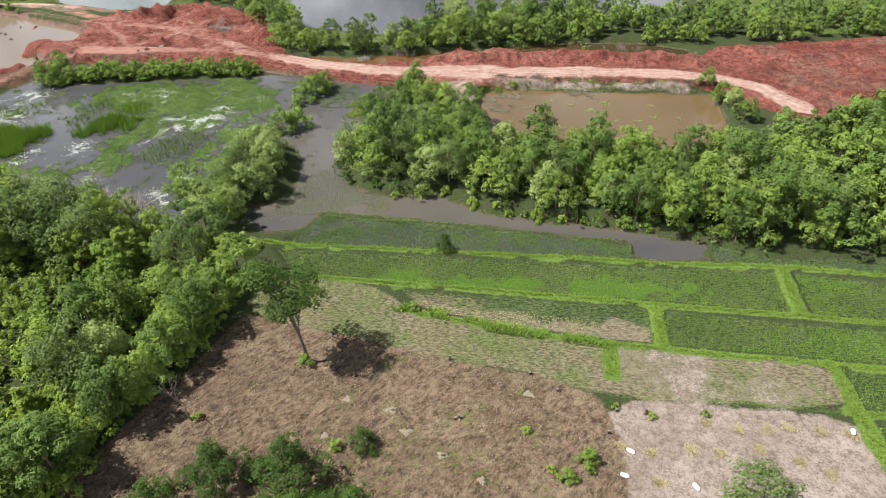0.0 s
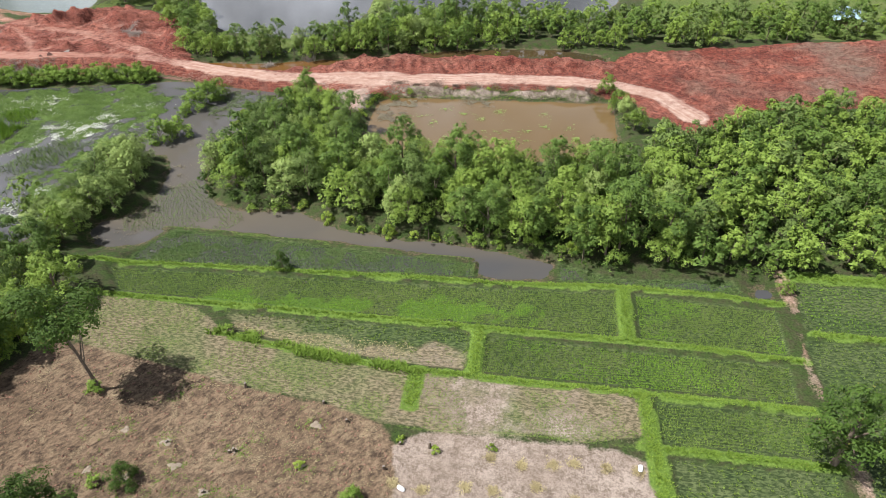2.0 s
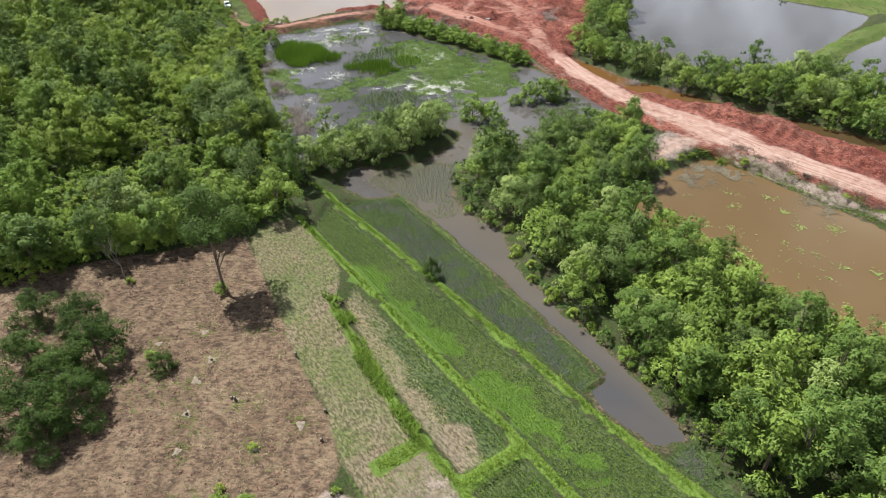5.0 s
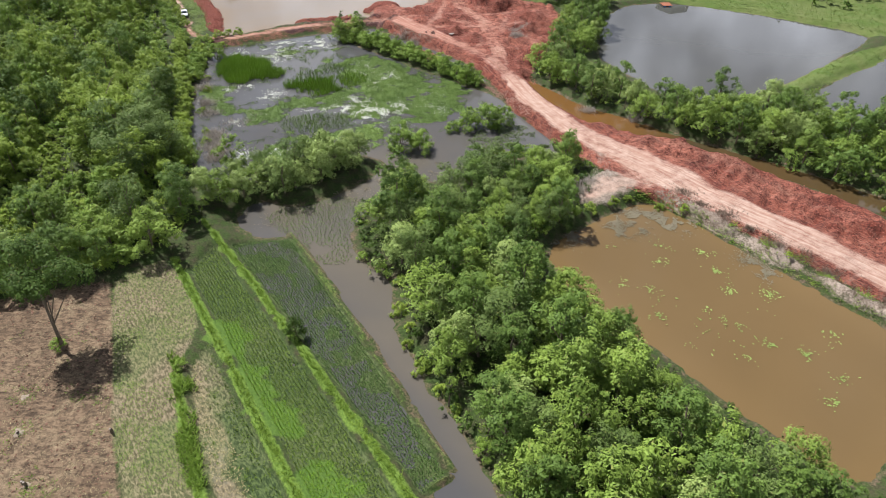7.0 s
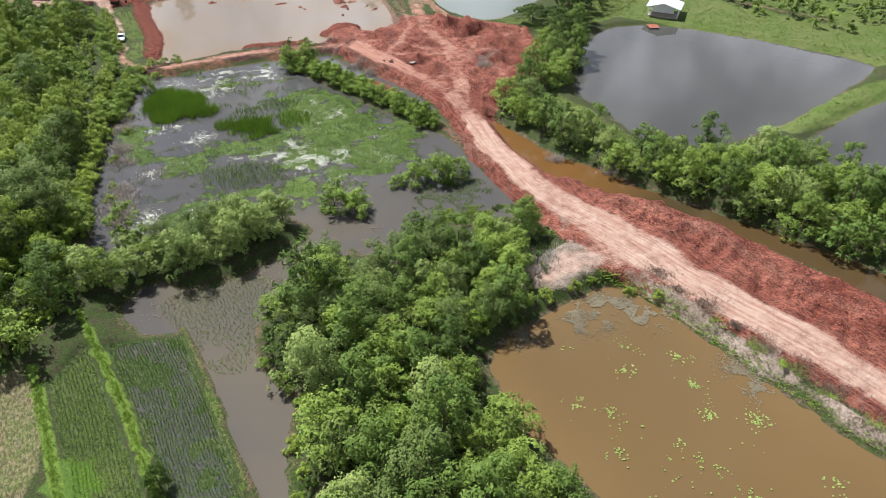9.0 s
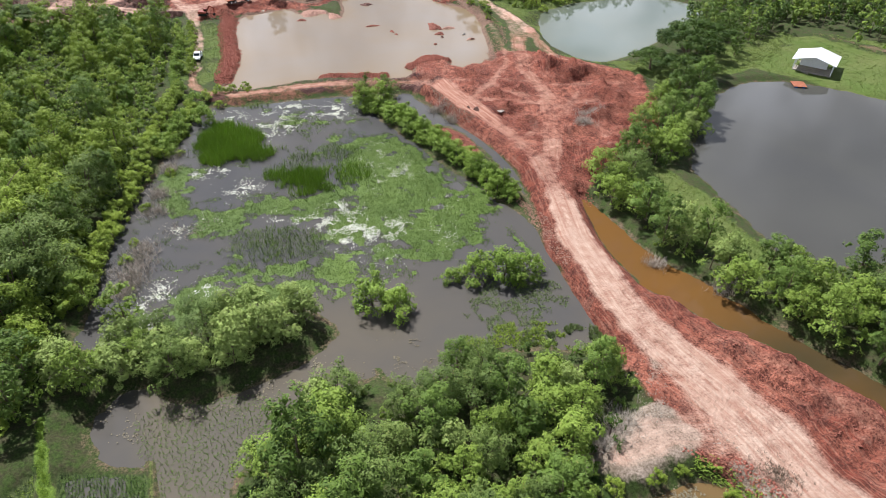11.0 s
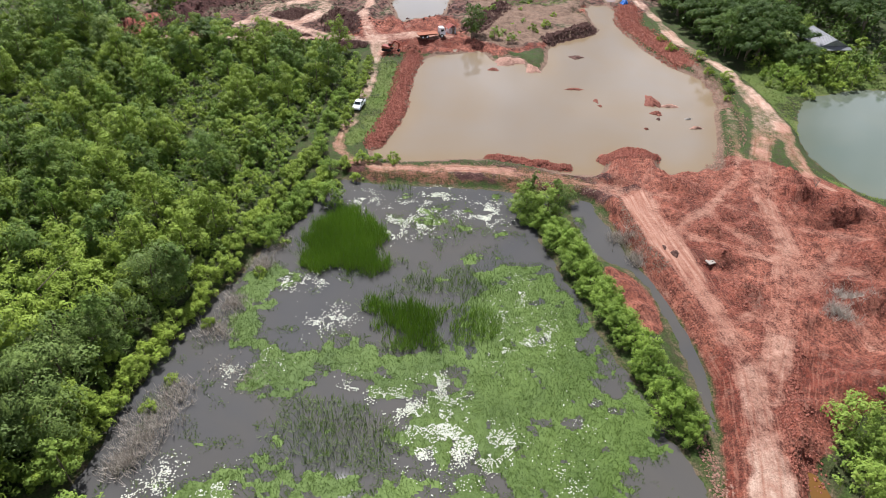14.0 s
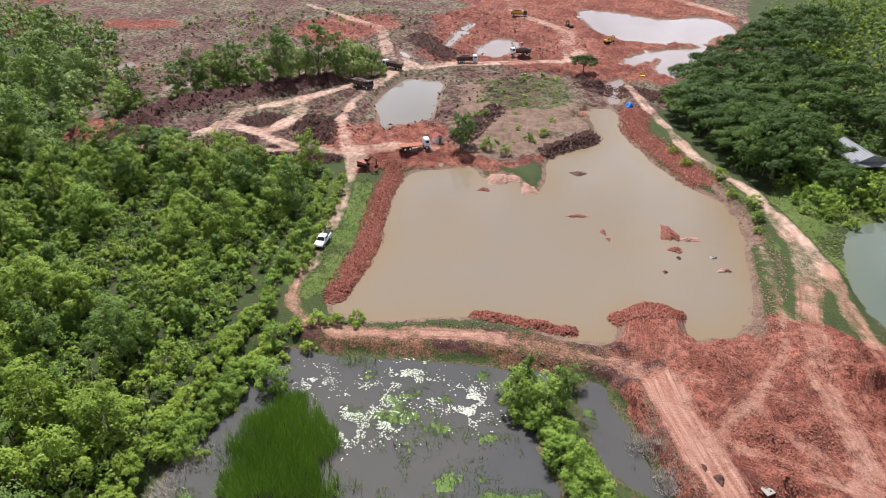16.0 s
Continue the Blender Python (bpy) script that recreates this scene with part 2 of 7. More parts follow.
LEAF_E = leaves("grey_green_feathery_leaves", (0.055, 0.092, 0.022), (0.2, 0.275, 0.068))
LEAF_F = leaves("dark_rain_tree_leaves", (0.02, 0.044, 0.008), (0.084, 0.14, 0.021))
MEADOW = leaves("meadow_grass_blades", (0.07, 0.11, 0.02), (0.17, 0.22, 0.05))
RICE = leaves("rice_blades", (0.08, 0.13, 0.018), (0.175, 0.25, 0.04))
RICE_BRIGHT = leaves("young_rice_blades", (0.085, 0.165, 0.012), (0.19, 0.32, 0.026))
RICE_DARK = leaves("flooded_rice_blades", (0.055, 0.1, 0.022), (0.14, 0.215, 0.058))
GRASS = leaves("bund_grass_blades", (0.108, 0.182, 0.02), (0.245, 0.355, 0.048))
STUBBLE = leaves("grey_cut_stubble", (0.11, 0.1, 0.055), (0.26, 0.235, 0.14), 0.1)
STRAW = leaves("dry_straw", (0.29, 0.235, 0.12), (0.5, 0.42, 0.22), 0.1)
REED = leaves("reed_blades", (0.075, 0.15, 0.016), (0.225, 0.35, 0.042))
SEDGE = leaves("grey_green_sedge_blades", (0.1, 0.16, 0.035), (0.21, 0.3, 0.08))
WEED = leaves("floating_weed", (0.062, 0.105, 0.022), (0.16, 0.235, 0.052), 0.12)
WEED_PALE = leaves("pale_water_grass", (0.1, 0.14, 0.05), (0.22, 0.28, 0.11), 0.12)
LILY = leaves("pale_lily_pads", (0.4, 0.43, 0.3), (0.72, 0.73, 0.62), 0.1)
PAD = leaves("brown_lily_pads", (0.1, 0.085, 0.05), (0.24, 0.21, 0.14), 0.1)
BARK = bark("grey_brown_bark", (0.2, 0.155, 0.11))
DEAD = bark("bleached_dead_wood", (0.34, 0.29, 0.24))
CLOD = plain("red_clods", (0.36, 0.135, 0.095), 0.95, vary=0.3, scale=3)
SPOIL = plain("dark_purple_spoil", (0.14, 0.075, 0.06), 0.95, vary=0.5, scale=2)
WHITE = plain("white_sheet_metal", (0.78, 0.8, 0.82), 0.45, 0.0, 0.08)
GREY_ROOF = plain("grey_corrugated_sheet", (0.24, 0.24, 0.25), 0.6, 0.1, 0.2)
PALE_BLUE = plain("pale_blue_sheet", (0.45, 0.6, 0.75), 0.45, 0.1, 0.12)
TIMBER = plain("weathered_timber", (0.24, 0.17, 0.12), 0.85, vary=0.4)
RUST_DECK = plain("rusty_red_deck", (0.36, 0.13, 0.07), 0.8, vary=0.35)
CONCRETE = plain("grey_concrete", (0.34, 0.3, 0.26), 0.9, vary=0.25)
GLASS_DARK = plain("dark_glass", (0.02, 0.025, 0.03), 0.08, vary=0.1)
TYRE = plain("black_rubber", (0.025, 0.025, 0.025), 0.85)
RED_PAINT = plain("red_paint", (0.32, 0.085, 0.06), 0.45, vary=0.25)
YELLOW_PAINT = plain("yellow_paint", (0.6, 0.36, 0.03), 0.45, vary=0.25)
DUMP = plain("dusty_dark_steel", (0.12, 0.085, 0.07), 0.75, 0.2, 0.4)
BLUE = plain("blue_tarpaulin", (0.03, 0.16, 0.55), 0.5)
SACK = plain("white_sacking", (0.78, 0.77, 0.74), 0.8, vary=0.1)

# ---- plan: outlines in metres ----
MARSH = [(-111, 131), (-112, 121), (-113.5, 110), (-114, 101), (-116, 93), (-105, 86.5), (-95, 85), (-87, 82), (-79, 78), (-68, 76), (-59, 75), (-51, 72),
         (-49, 79), (-49, 88), (-50, 96), (-46, 102), (-38, 103), (-31, 107), (-31, 112), (-33, 116), (-32, 123), (-28, 130), (-25.5, 135), (-33, 134.6),
         (-40, 135), (-47, 136.2), (-54, 136.2), (-62, 134.6), (-78, 130.4), (-90, 127.6), (-97, 125.6), (-104, 125.4)]
CHANNEL = [(-44, 104), (-40, 99), (-38, 93), (-37, 85), (-43, 80), (-39, 74), (-32, 76), (-30, 81), (-13, 80.3), (4, 80), (15, 78.6), (16, 75.3), (26, 75.3), (26, 80),
           (15, 82), (4, 82.3), (-5, 84), (-10, 86.5), (-14, 88.5), (-22, 86.5), (-28, 89), (-33, 98), (-34, 107)]
DITCH = [(-107, 130.5), (-110, 135), (-103, 136.6), (-95, 137.6), (-90, 139), (-86, 140.2), (-81, 141.2), (-77, 141.6), (-65, 141), (-56, 140.2), (-53, 138.6), (-57, 137.4), (-65, 138.8), (-73, 139), (-80, 139.2), (-86, 138.6), (-91, 136.6), (-93, 133.6), (-97, 131.6)]
FISH = [(-9, 109), (-10, 122), (-10, 129), (-9.5, 131), (-8.5, 132.2), (-5, 132.8), (9, 133.3), (22, 134), (34, 134.6), (36.5, 134.8), (37.4, 133.4), (37.4, 124), (37.4, 113), (36.8, 109.5), (34, 108.5), (12, 107.5), (2, 106)]
BIG = [(-124, 98), (-130, 100.5), (-137, 103.5), (-160, 105), (-172, 108), (-176, 123), (-168, 124), (-173, 130), (-163, 133), (-164, 136), (-181, 139), (-185, 145),
       (-190, 154), (-214, 154), (-215, 163), (-194, 160), (-171, 163.5), (-163, 168), (-156, 171), (-138, 167), (-122, 161), (-117, 155), (-116.5, 149), (-122, 148),
       (-122.5, 142), (-116, 139), (-116.5, 132), (-119.5, 127), (-122, 121), (-121.5, 115), (-120.5, 108), (-120.5, 103)]
LAKE_A = [(-61, 170), (-71, 180), (-83, 192), (-88, 207), (-85, 216), (-79, 222), (-66, 230), (-40, 240), (-34, 238), (-30, 216), (-27, 194), (-28, 174), (-33, 164.5), (-43, 166.5), (-58, 169)]
LAKE_B = [(-24, 228), (-22, 194), (-18, 184), (-8, 183), (2, 188), (16, 193), (33, 190), (40, 197), (45, 215), (30, 270), (-10, 275), (-26, 250)]
LAKE_C = [(-149, 188), (-138, 182), (-127, 177.5), (-114, 178.5), (-108, 182), (-111, 194), (-118, 208), (-127, 220), (-134, 238), (-150, 232), (-155, 206)]
FAR_POND = [(-215.5, 98.2), (-233.4, 101.8), (-241, 107.3), (-236.8, 118.2), (-225.9, 116), (-211.5, 115.4), (-202.9, 112.9), (-200.6, 104.8), (-196, 101.9), (-206.6, 99.8)]
PINK = [(-348, 178), (-344, 195), (-327, 212), (-339, 231), (-321, 238), (-303, 232), (-297, 220), (-285, 214), (-287, 195), (-291, 182), (-307, 177), (-328, 177)]
SLURRY = [(-264, 177), (-276, 190), (-284, 217), (-275, 208), (-259, 202), (-241, 189), (-250, 183), (-268, 192), (-262, 184), (-253, 177)]
PUDDLE = [(-275, 129), (-292, 138), (-289, 145), (-271, 141), (-264, 136), (-268, 129)]
POOL = [(-279, -5), (-287, -3), (-284, 5), (-274, 5)]
OUTFLOW = [(-217, 160.5), (-238, 166.5), (-242, 172), (-218, 166)]
WASH = [(-279, 97), (-268, 107), (-256, 108), (-268, 101)]
SEEPS = [[(-226, 38), (-235, 42), (-232, 47), (-223, 43)], [(-242, 17), (-255, 18), (-251, 24), (-241, 22)], [(-277, 117), (-319, 129), (-314, 131), (-275, 120)]]
RUST = [(-60, 147), (-54, 148), (-45, 148), (-40, 149), (-30, 152), (-19, 155.5), (-10, 159), (-1, 162), (9, 165), (28, 166.5), (38, 162), (37, 158), (15, 158.5),
        (0, 156.5), (-18, 151.5), (-24, 148), (-30, 144.8), (-38, 142.2), (-45, 142), (-56, 144.2)]
POOL_R = [(51, 78), (55, 78), (55, 75), (51, 75.2)]
# name, outlines, water level, depth, bank width, material, label
BASINS = [
    ("water_marsh", [MARSH, CHANNEL, DITCH, POOL_R], -1.7, 0.7, 3.0, W_MARSH, "dark shallow marsh water between reeds and flooded paddies"),
    ("water_fish_pond", [FISH], -1.4, 1.2, 2.0, W_BROWN, "opaque brown water of a rectangular pond"),
    ("water_big_pond", [BIG], -1.3, 1.2, 1.8, W_TAN, "opaque tan water in a freshly dug pond"),
    ("water_lake_1", [LAKE_A], -1.3, 1.5, 2.5, W_LAKE, "still grey lake water reflecting clouds"),
    ("water_lake_2", [LAKE_B], -1.35, 1.5, 2.5, W_LAKE, "still grey lake water reflecting clouds"),
    ("water_lake_3", [LAKE_C], -1.3, 1.5, 2.0, W_GREEN, "pale green grey lake water"),
    ("water_far_pond", [FAR_POND], -1.3, 0.8, 1.5, W_SILVER, "small silver grey pond among red earth"),
    ("water_slurry", [PINK, SLURRY, PUDDLE, POOL, OUTFLOW, WASH, *SEEPS], -1.15, 0.5, 2.0, W_PINK, "pale pink muddy slurry pools in the digging"),
    ("water_rust_ditch", [RUST], -1.5, 0.8, 1.6, W_ORANGE, "rust coloured water in a roadside ditch"),
]
BROWN = [(-41, 30), (-38, 40), (-36, 44), (-34, 52), (-33, 57), (-29, 56), (-17, 54), (-6, 52), (4, 51), (10, 48.3), (12, 41), (12, -20), (-48, -20)]
SAND = [(10, 48.3), (22, 49.2), (35, 49.3), (36, 44), (36, 30), (40, -20), (12, -20), (12, 41)]
STUB = [(-33, 57), (-33.5, 65), (-20, 64.6), (-12, 60), (0, 58), (19, 57), (35, 57), (36, 50), (10, 49), (4, 51), (-6, 52), (-17, 54), (-29, 56)]
PLOTS = {  # outline, plant spacing, plants, ground level
    "rice_field_1": ([(-30, 80.3), (-13, 79.8), (15, 78), (15.5, 75), (-2, 74), (-33, 72.5)], 0.27, RICE_DARK, -1.72),
    "rice_field_2": ([(26.5, 79.5), (34, 77), (49, 78.5), (50, 75.8), (34, 76), (26.5, 75.6)], 0.27, RICE_DARK, -1.72),
    "rice_field_3": ([(-34, 70.5), (-2, 72), (20, 73), (34, 74), (33.5, 66), (20, 66), (-30, 66)], 0.32, RICE, -1.66),
    "rice_field_4": ([(36, 74), (53, 73), (52.5, 65.3), (36, 66)], 0.32, RICE, -1.64),
    "rice_field_5": ([(-15, 64), (16.3, 64), (16.3, 58), (8, 58.2), (-3, 59), (-12, 61)], 0.34, RICE, -1.6),
    "rice_field_6": ([(18, 64), (52, 63.3), (51.5, 58), (18, 58)], 0.32, RICE, -1.62),
    "rice_field_7": ([(36.5, 56.2), (52, 56.2), (52.5, 51), (37, 51)], 0.34, RICE, -1.6),
    "rice_field_8": ([(37.5, 49), (52.5, 49.2), (52, 10), (39, 10)], 0.4, RICE, -1.55),
    "rice_field_9": ([(57, 79), (110, 79), (110, 70), (55.5, 70)], 0.6, RICE_BRIGHT, -1.5),
    "rice_field_10": ([(55, 68), (110, 68), (110, 20), (55, 20)], 0.6, RICE, -1.5),
}
BUNDS = [  # line, half width
    ([(-40, 70.7), (-26, 72), (-2, 73), (20, 74), (34, 75), (45, 75), (54.5, 74.3)], 0.46), ([(-33, 64.8), (-15, 65), (7, 65), (40, 65), (54, 64.2)], 0.46),
    ([(-14, 60), (-8, 58.9), (-1, 58), (8, 57.2), (19, 57), (33, 57), (53, 57)], 0.42), ([(10, 49), (22, 49.8), (35, 50)], 0.25), ([(35, 50), (43, 50), (54, 50)], 0.5),
    ([(17.2, 64.5), (17.2, 57.3)], 0.7), ([(34.8, 74.7), (34.5, 65.5)], 0.7), ([(11, 57), (11, 52)], 0.8), ([(35.3, 57), (36.3, 44), (37, 30)], 0.8),
    ([(-31, 80.9), (-13, 80.3), (15, 78.7), (15.8, 74.5)], 0.22), ([(56, 69), (110, 69)], 0.6), ([(56, 80), (110, 81)], 0.8), ([(55, 53), (90, 57)], 0.5)]
ROADS = [  # line with half widths: x, y, w
    [(-121, 145, 3.2), (-112, 142, 3.2), (-103, 142, 2.6), (-92, 143.3, 2.6), (-80, 144.6, 2.2), (-70, 145, 2.3), (-58, 142, 2.6), (-48, 138.7, 2.8), (-38, 137.4, 2.9),
     (-29, 136.5, 3.2), (-20, 137.5, 4.8), (-12, 138.6, 5.2), (-4, 138.5, 4.2), (5, 140, 3.6), (16, 141.5, 3.4), (28, 141.8, 3.4), (38, 140.5, 3.2), (46, 136, 3.2), (52, 126, 3.0)],
    [(-110, 139, 2.0), (-112, 135, 1.7), (-114.5, 127, 1.5), (-117, 120, 1.4), (-117.5, 110, 1.3), (-117.5, 101, 1.3), (-120, 96, 1.4), (-125, 93, 1.5), (-130, 93, 1.4),
     (-138, 95, 1.4), (-148, 96, 1.4), (-159, 97, 1.3), (-172, 97, 1.6), (-180, 97, 3.5)],
    [(-180, 98, 4.0), (-183, 106, 3.0), (-182, 114, 2.5)],
    [(-180, 96, 3.0), (-190, 93.5, 1.7), (-201, 92, 1.6), (-213, 93, 1.7), (-226, 97, 2.2), (-244, 103, 3.0), (-251, 120, 3.2), (-256, 157, 3.0), (-270, 165, 3.0)],
    [(-178, 40, 1.6), (-183, 56, 2.0), (-196, 65, 2.4), (-206, 66, 2.4), (-214, 78, 2.4), (-228, 92, 2.4)],
    [(-196, 64, 2.4), (-190, 75, 2.6), (-203, 81.5, 2.4), (-214, 79, 2.0)], [(-189, 74, 2.2), (-181, 84, 2.2), (-179, 96, 3.0)], [(-180, 60, 1.6), (-180, 85, 1.8)],
    [(-230, 170, 1.6), (-202, 170.5, 1.4), (-179, 171, 1.6), (-161, 176, 1.9), (-145, 176, 2.4), (-132, 173, 2.6), (-120, 167, 2.6), (-106, 161.5, 2.2), (-94, 160, 2.2), (-80, 153, 2.2), (-66, 145.5, 2.2)],
    [(-147, 177, 1.3), (-132, 176.5, 1.4), (-120, 173, 1.5), (-111, 173, 1.3), (-104, 178, 1.2)], [(-97, 146, 1.6), (-92, 155, 1.8), (-87, 168, 1.8)],
    [(55.5, 81, 0.35), (54.7, 68, 0.35), (54, 64, 0.35), (54.5, 53, 0.4), (54, 30, 0.4)],
    [(-345, 60, 2.5), (-300, 95, 3.0), (-262, 100, 3.0), (-250, 108, 3.0)], [(-400, 150, 4), (-330, 150, 4), (-300, 165, 4), (-262, 160, 4)], [(-420, 215, 4), (-372, 228, 4), (-330, 245, 4), (-292, 240, 3)], [(-13, 134, 3.5), (-15, 129, 3.0), (-14, 124, 2.2)], [(-140, 169, 0.9), (-125.6, 164.8, 1.2), (-113.5, 160.3, 1.2), (-103, 151.5, 1.1), (-97.5, 144, 1.1)], [(-108, 144, 0.8), (-104, 156, 0.9), (-97, 166, 0.9), (-94, 178, 0.8)],
    [(-78, 146, 0.9), (-84, 158, 0.8), (-96, 170, 0.8)], [(-114, 152, 0.8), (-100, 152, 0.9), (-86, 160, 0.9), (-74, 162, 0.7)], [(-113, 243, 1.6), (-100, 247, 2.4), (-84, 251, 2.6), (-60, 258, 2.4)],
]
TONES = [0.92, 0.58, 0.62, 0.64, 0.64, 0.64, 0.64, 0.58, 0.62, 0.7, 0.52, 0.5, 0.55, 0.5, 0.55, 0.7, 0.52, 0.42, 0.46, 0.46, 0.4]
RED = [(-124, 141), (-123, 149), (-115, 150), (-116, 154), (-121, 161), (-119, 168), (-111, 175), (-105, 180), (-97, 186), (-88, 182), (-73, 173), (-67, 163), (-63, 152), (-58, 146), (-53, 142),
       (-50, 136), (-61, 140.5), (-79, 142), (-97, 137.5), (-110, 136)]
RED_ROAD = [(-60, 146), (-46, 140.8), (-36, 141.6), (-25, 147), (-11, 154.5), (15, 156.5), (38, 155.5), (41, 161), (46, 164), (67, 170), (105, 179), (140, 190), (140, 150), (89, 137.5), (80, 136.5),
            (62, 131), (52, 119), (43, 127), (41, 136), (28, 138.5), (10, 137), (-8, 134), (-17, 128), (-20, 131), (-30, 133), (-44, 135.5), (-56, 138.5)]
RED_DITCH = [(-91, 133), (-90, 136.5), (-86, 138), (-80, 138), (-77, 136.5), (-80, 133.8), (-85, 132.4)]
CLEARED = [(-176, 95), (-178, 84), (-179, 40), (-190, 28), (-250, 20), (-300, -60), (-700, -200), (-700, 420), (-360, 260), (-300, 236), (-290, 222), (-232, 184), (-205, 172), (-198, 160), (-176, 145), (-172, 118)]
GRASSY = [  # open grass
    [(-66, 160), (-57, 154), (-36, 155), (-28, 160), (-20, 168), (-26, 170), (-34, 162), (-58, 166)], [(-30, 190), (-22, 190), (-22, 230), (-30, 244), (-80, 222), (-92, 212), (-100, 218), (-112, 238), (-60, 300), (-10, 300), (-26, 244), (-30, 225)],
    [(52, 175), (120, 182), (160, 230), (60, 240), (48, 200)], [(-318, -28), (-336, -22), (-332, 5), (-305, 6), (-294, -12)], [(-176, 171.6), (-150, 171.2), (-136, 169.2), (-136, 170.6), (-150, 173.4), (-170, 174)],
    [(-240, 130), (-212, 127), (-211, 151), (-240, 155)], [(-165, 176), (-120, 180), (-160, 225), (-180, 214)], [(-168, 93), (-168, 103), (-150, 102.4), (-130, 99.2), (-124, 95), (-130, 91), (-150, 92)],
    [(-120, 172), (-108, 178), (-104, 200), (-112, 240), (-106, 240), (-92, 215), (-90, 188), (-100, 184)]]
PALE_BANK = [(-24, 135), (-19.9, 131.3), (-15.3, 131.5), (-12.4, 132.4), (-12, 127.6), (-12, 122.3), (-13.4, 118.6), (-15.8, 118.6), (-17.8, 124.3), (-18.8, 128.3), (-22, 132.5)]
SILT = [(-238, 122), (-244, 156), (-214, 153), (-190, 152), (-181, 139), (-178, 126), (-187, 117), (-210, 121)]
RED_PLAIN = [(-299, 58), (-320, 68), (-329, 87), (-323, 104), (-297, 98), (-279, 84), (-274, 71)]
DIGGING = [(-250, 108), (-345, 118), (-420, 205), (-372, 245), (-290, 238), (-232, 188), (-240, 160), (-250, 135)]
RUBBLE = [([(-127, 99.5), (-140, 102.6), (-160, 104), (-170, 106)], 2.2), ([(-210, 166), (-195, 163), (-180, 166), (-168, 168.5)], 3.6), ([(-121.5, 140), (-122.3, 149)], 2.0), ([(-118.6, 133), (-121, 125), (-122.4, 120)], 1.3)]
MOUNDS = [  # line, half width, height: heaps of dug earth
    ([(-22, 144), (-15, 147), (-8, 148.5), (0, 149), (8, 149.5), (17, 150.8), (30, 151), (38, 150)], 3.8, 1.7), ([(-112, 151), (-103, 153), (-97, 151)], 4.5, 1.6), ([(-114, 161), (-106, 168), (-98, 178)], 4.5, 1.5),
    ([(-92, 172), (-84, 170), (-80, 162)], 4.0, 1.3), ([(-100, 158), (-92, 150)], 3.0, 0.9), ([(-84, 150), (-74, 150)], 3.0, 0.9), ([(-72, 148.5), (-58, 146)], 2.0, 0.8),
    ([(-186, 43), (-205, 46), (-222, 66), (-233, 84)], 7.0, 3.0), ([(-199, 72), (-201, 74)], 4.0, 1.2), ([(-190, 87), (-199, 86)], 5.0, 2.8), ([(-184, 66), (-186, 71)], 3.5, 1.5), ([(-180, 80), (-177, 92)], 2.5, 1.2),
    ([(-172, 99), (-174, 106)], 3.2, 1.6), ([(-189, 120), (-210, 130)], 3.0, 1.2), ([(-182, 140), (-192, 152)], 2.5, 1.4), ([(-232, 160), (-222, 176)], 5.0, 2.2), ([(-260, 120), (-290, 110)], 5, 1.8), ([(-6, 134.6), (12, 135.4), (32, 136.6)], 1.3, 0.7), ([(-13, 131), (-10, 133.2), (-6, 134.4)], 1.8, 1.0)]

# ---- plan arithmetic ----


def smooth(a, b, x):
    t = np.clip((x - a) / (b - a), 0, 1)
    return t * t * (3 - 2 * t)


def hashed(i, j, seed):
    h = np.sin(i * 127.1 + j * 311.7 + seed * 74.7) * 43758.5453
    return h - np.floor(h)


def value_noise(x, y, seed=0):
    i, j = np.floor(x), np.floor(y)
    u, v = x - i, y - j
    u, v = u * u * (3 - 2 * u), v * v * (3 - 2 * v)
    a, b = hashed(i, j, seed), hashed(i + 1, j, seed)
    c, d = hashed(i, j + 1, seed), hashed(i + 1, j + 1, seed)
    return (a * (1 - u) + b * u) * (1 - v) + (c * (1 - u) + d * u) * v


def rough(x, y, size, seed=0, octaves=4):
    """Fractal noise about 0, with features of that size in metres."""
    total, amp = np.zeros_like(x), 1.0
    for k in range(octaves):
        total += amp * (value_noise(x / size * 2 ** k + 17 * k, y / size * 2 ** k - 9 * k, seed + k) - 0.5)
        amp *= 0.55
    return total


def to_line(line, x, y):
    """Distance to a polyline, and the third value of its points there."""
    best, third = np.full_like(x, 1e9), np.zeros_like(x)
    for p, q in zip(line, line[1:]):
        dx, dy = q[0] - p[0], q[1] - p[1]
        t = np.clip(((x - p[0]) * dx + (y - p[1]) * dy) / (dx * dx + dy * dy + 1e-9), 0, 1)
        d = np.hypot(x - p[0] - t * dx, y - p[1] - t * dy)
        near = d < best
        best = np.where(near, d, best)
        if len(p) > 2:
            third = np.where(near, p[2] + t * (q[2] - p[2]), third)
    return best, third


def rounded(outline, times=2):
    for _ in range(times):
        cut = []
        for p, q in zip(outline, outline[1:] + outline[:1]):
            cut += [(p[0] * 0.78 + q[0] * 0.22, p[1] * 0.78 + q[1] * 0.22), (p[0] * 0.22 + q[0] * 0.78, p[1] * 0.22 + q[1] * 0.78)]
        outline = cut
    return outline


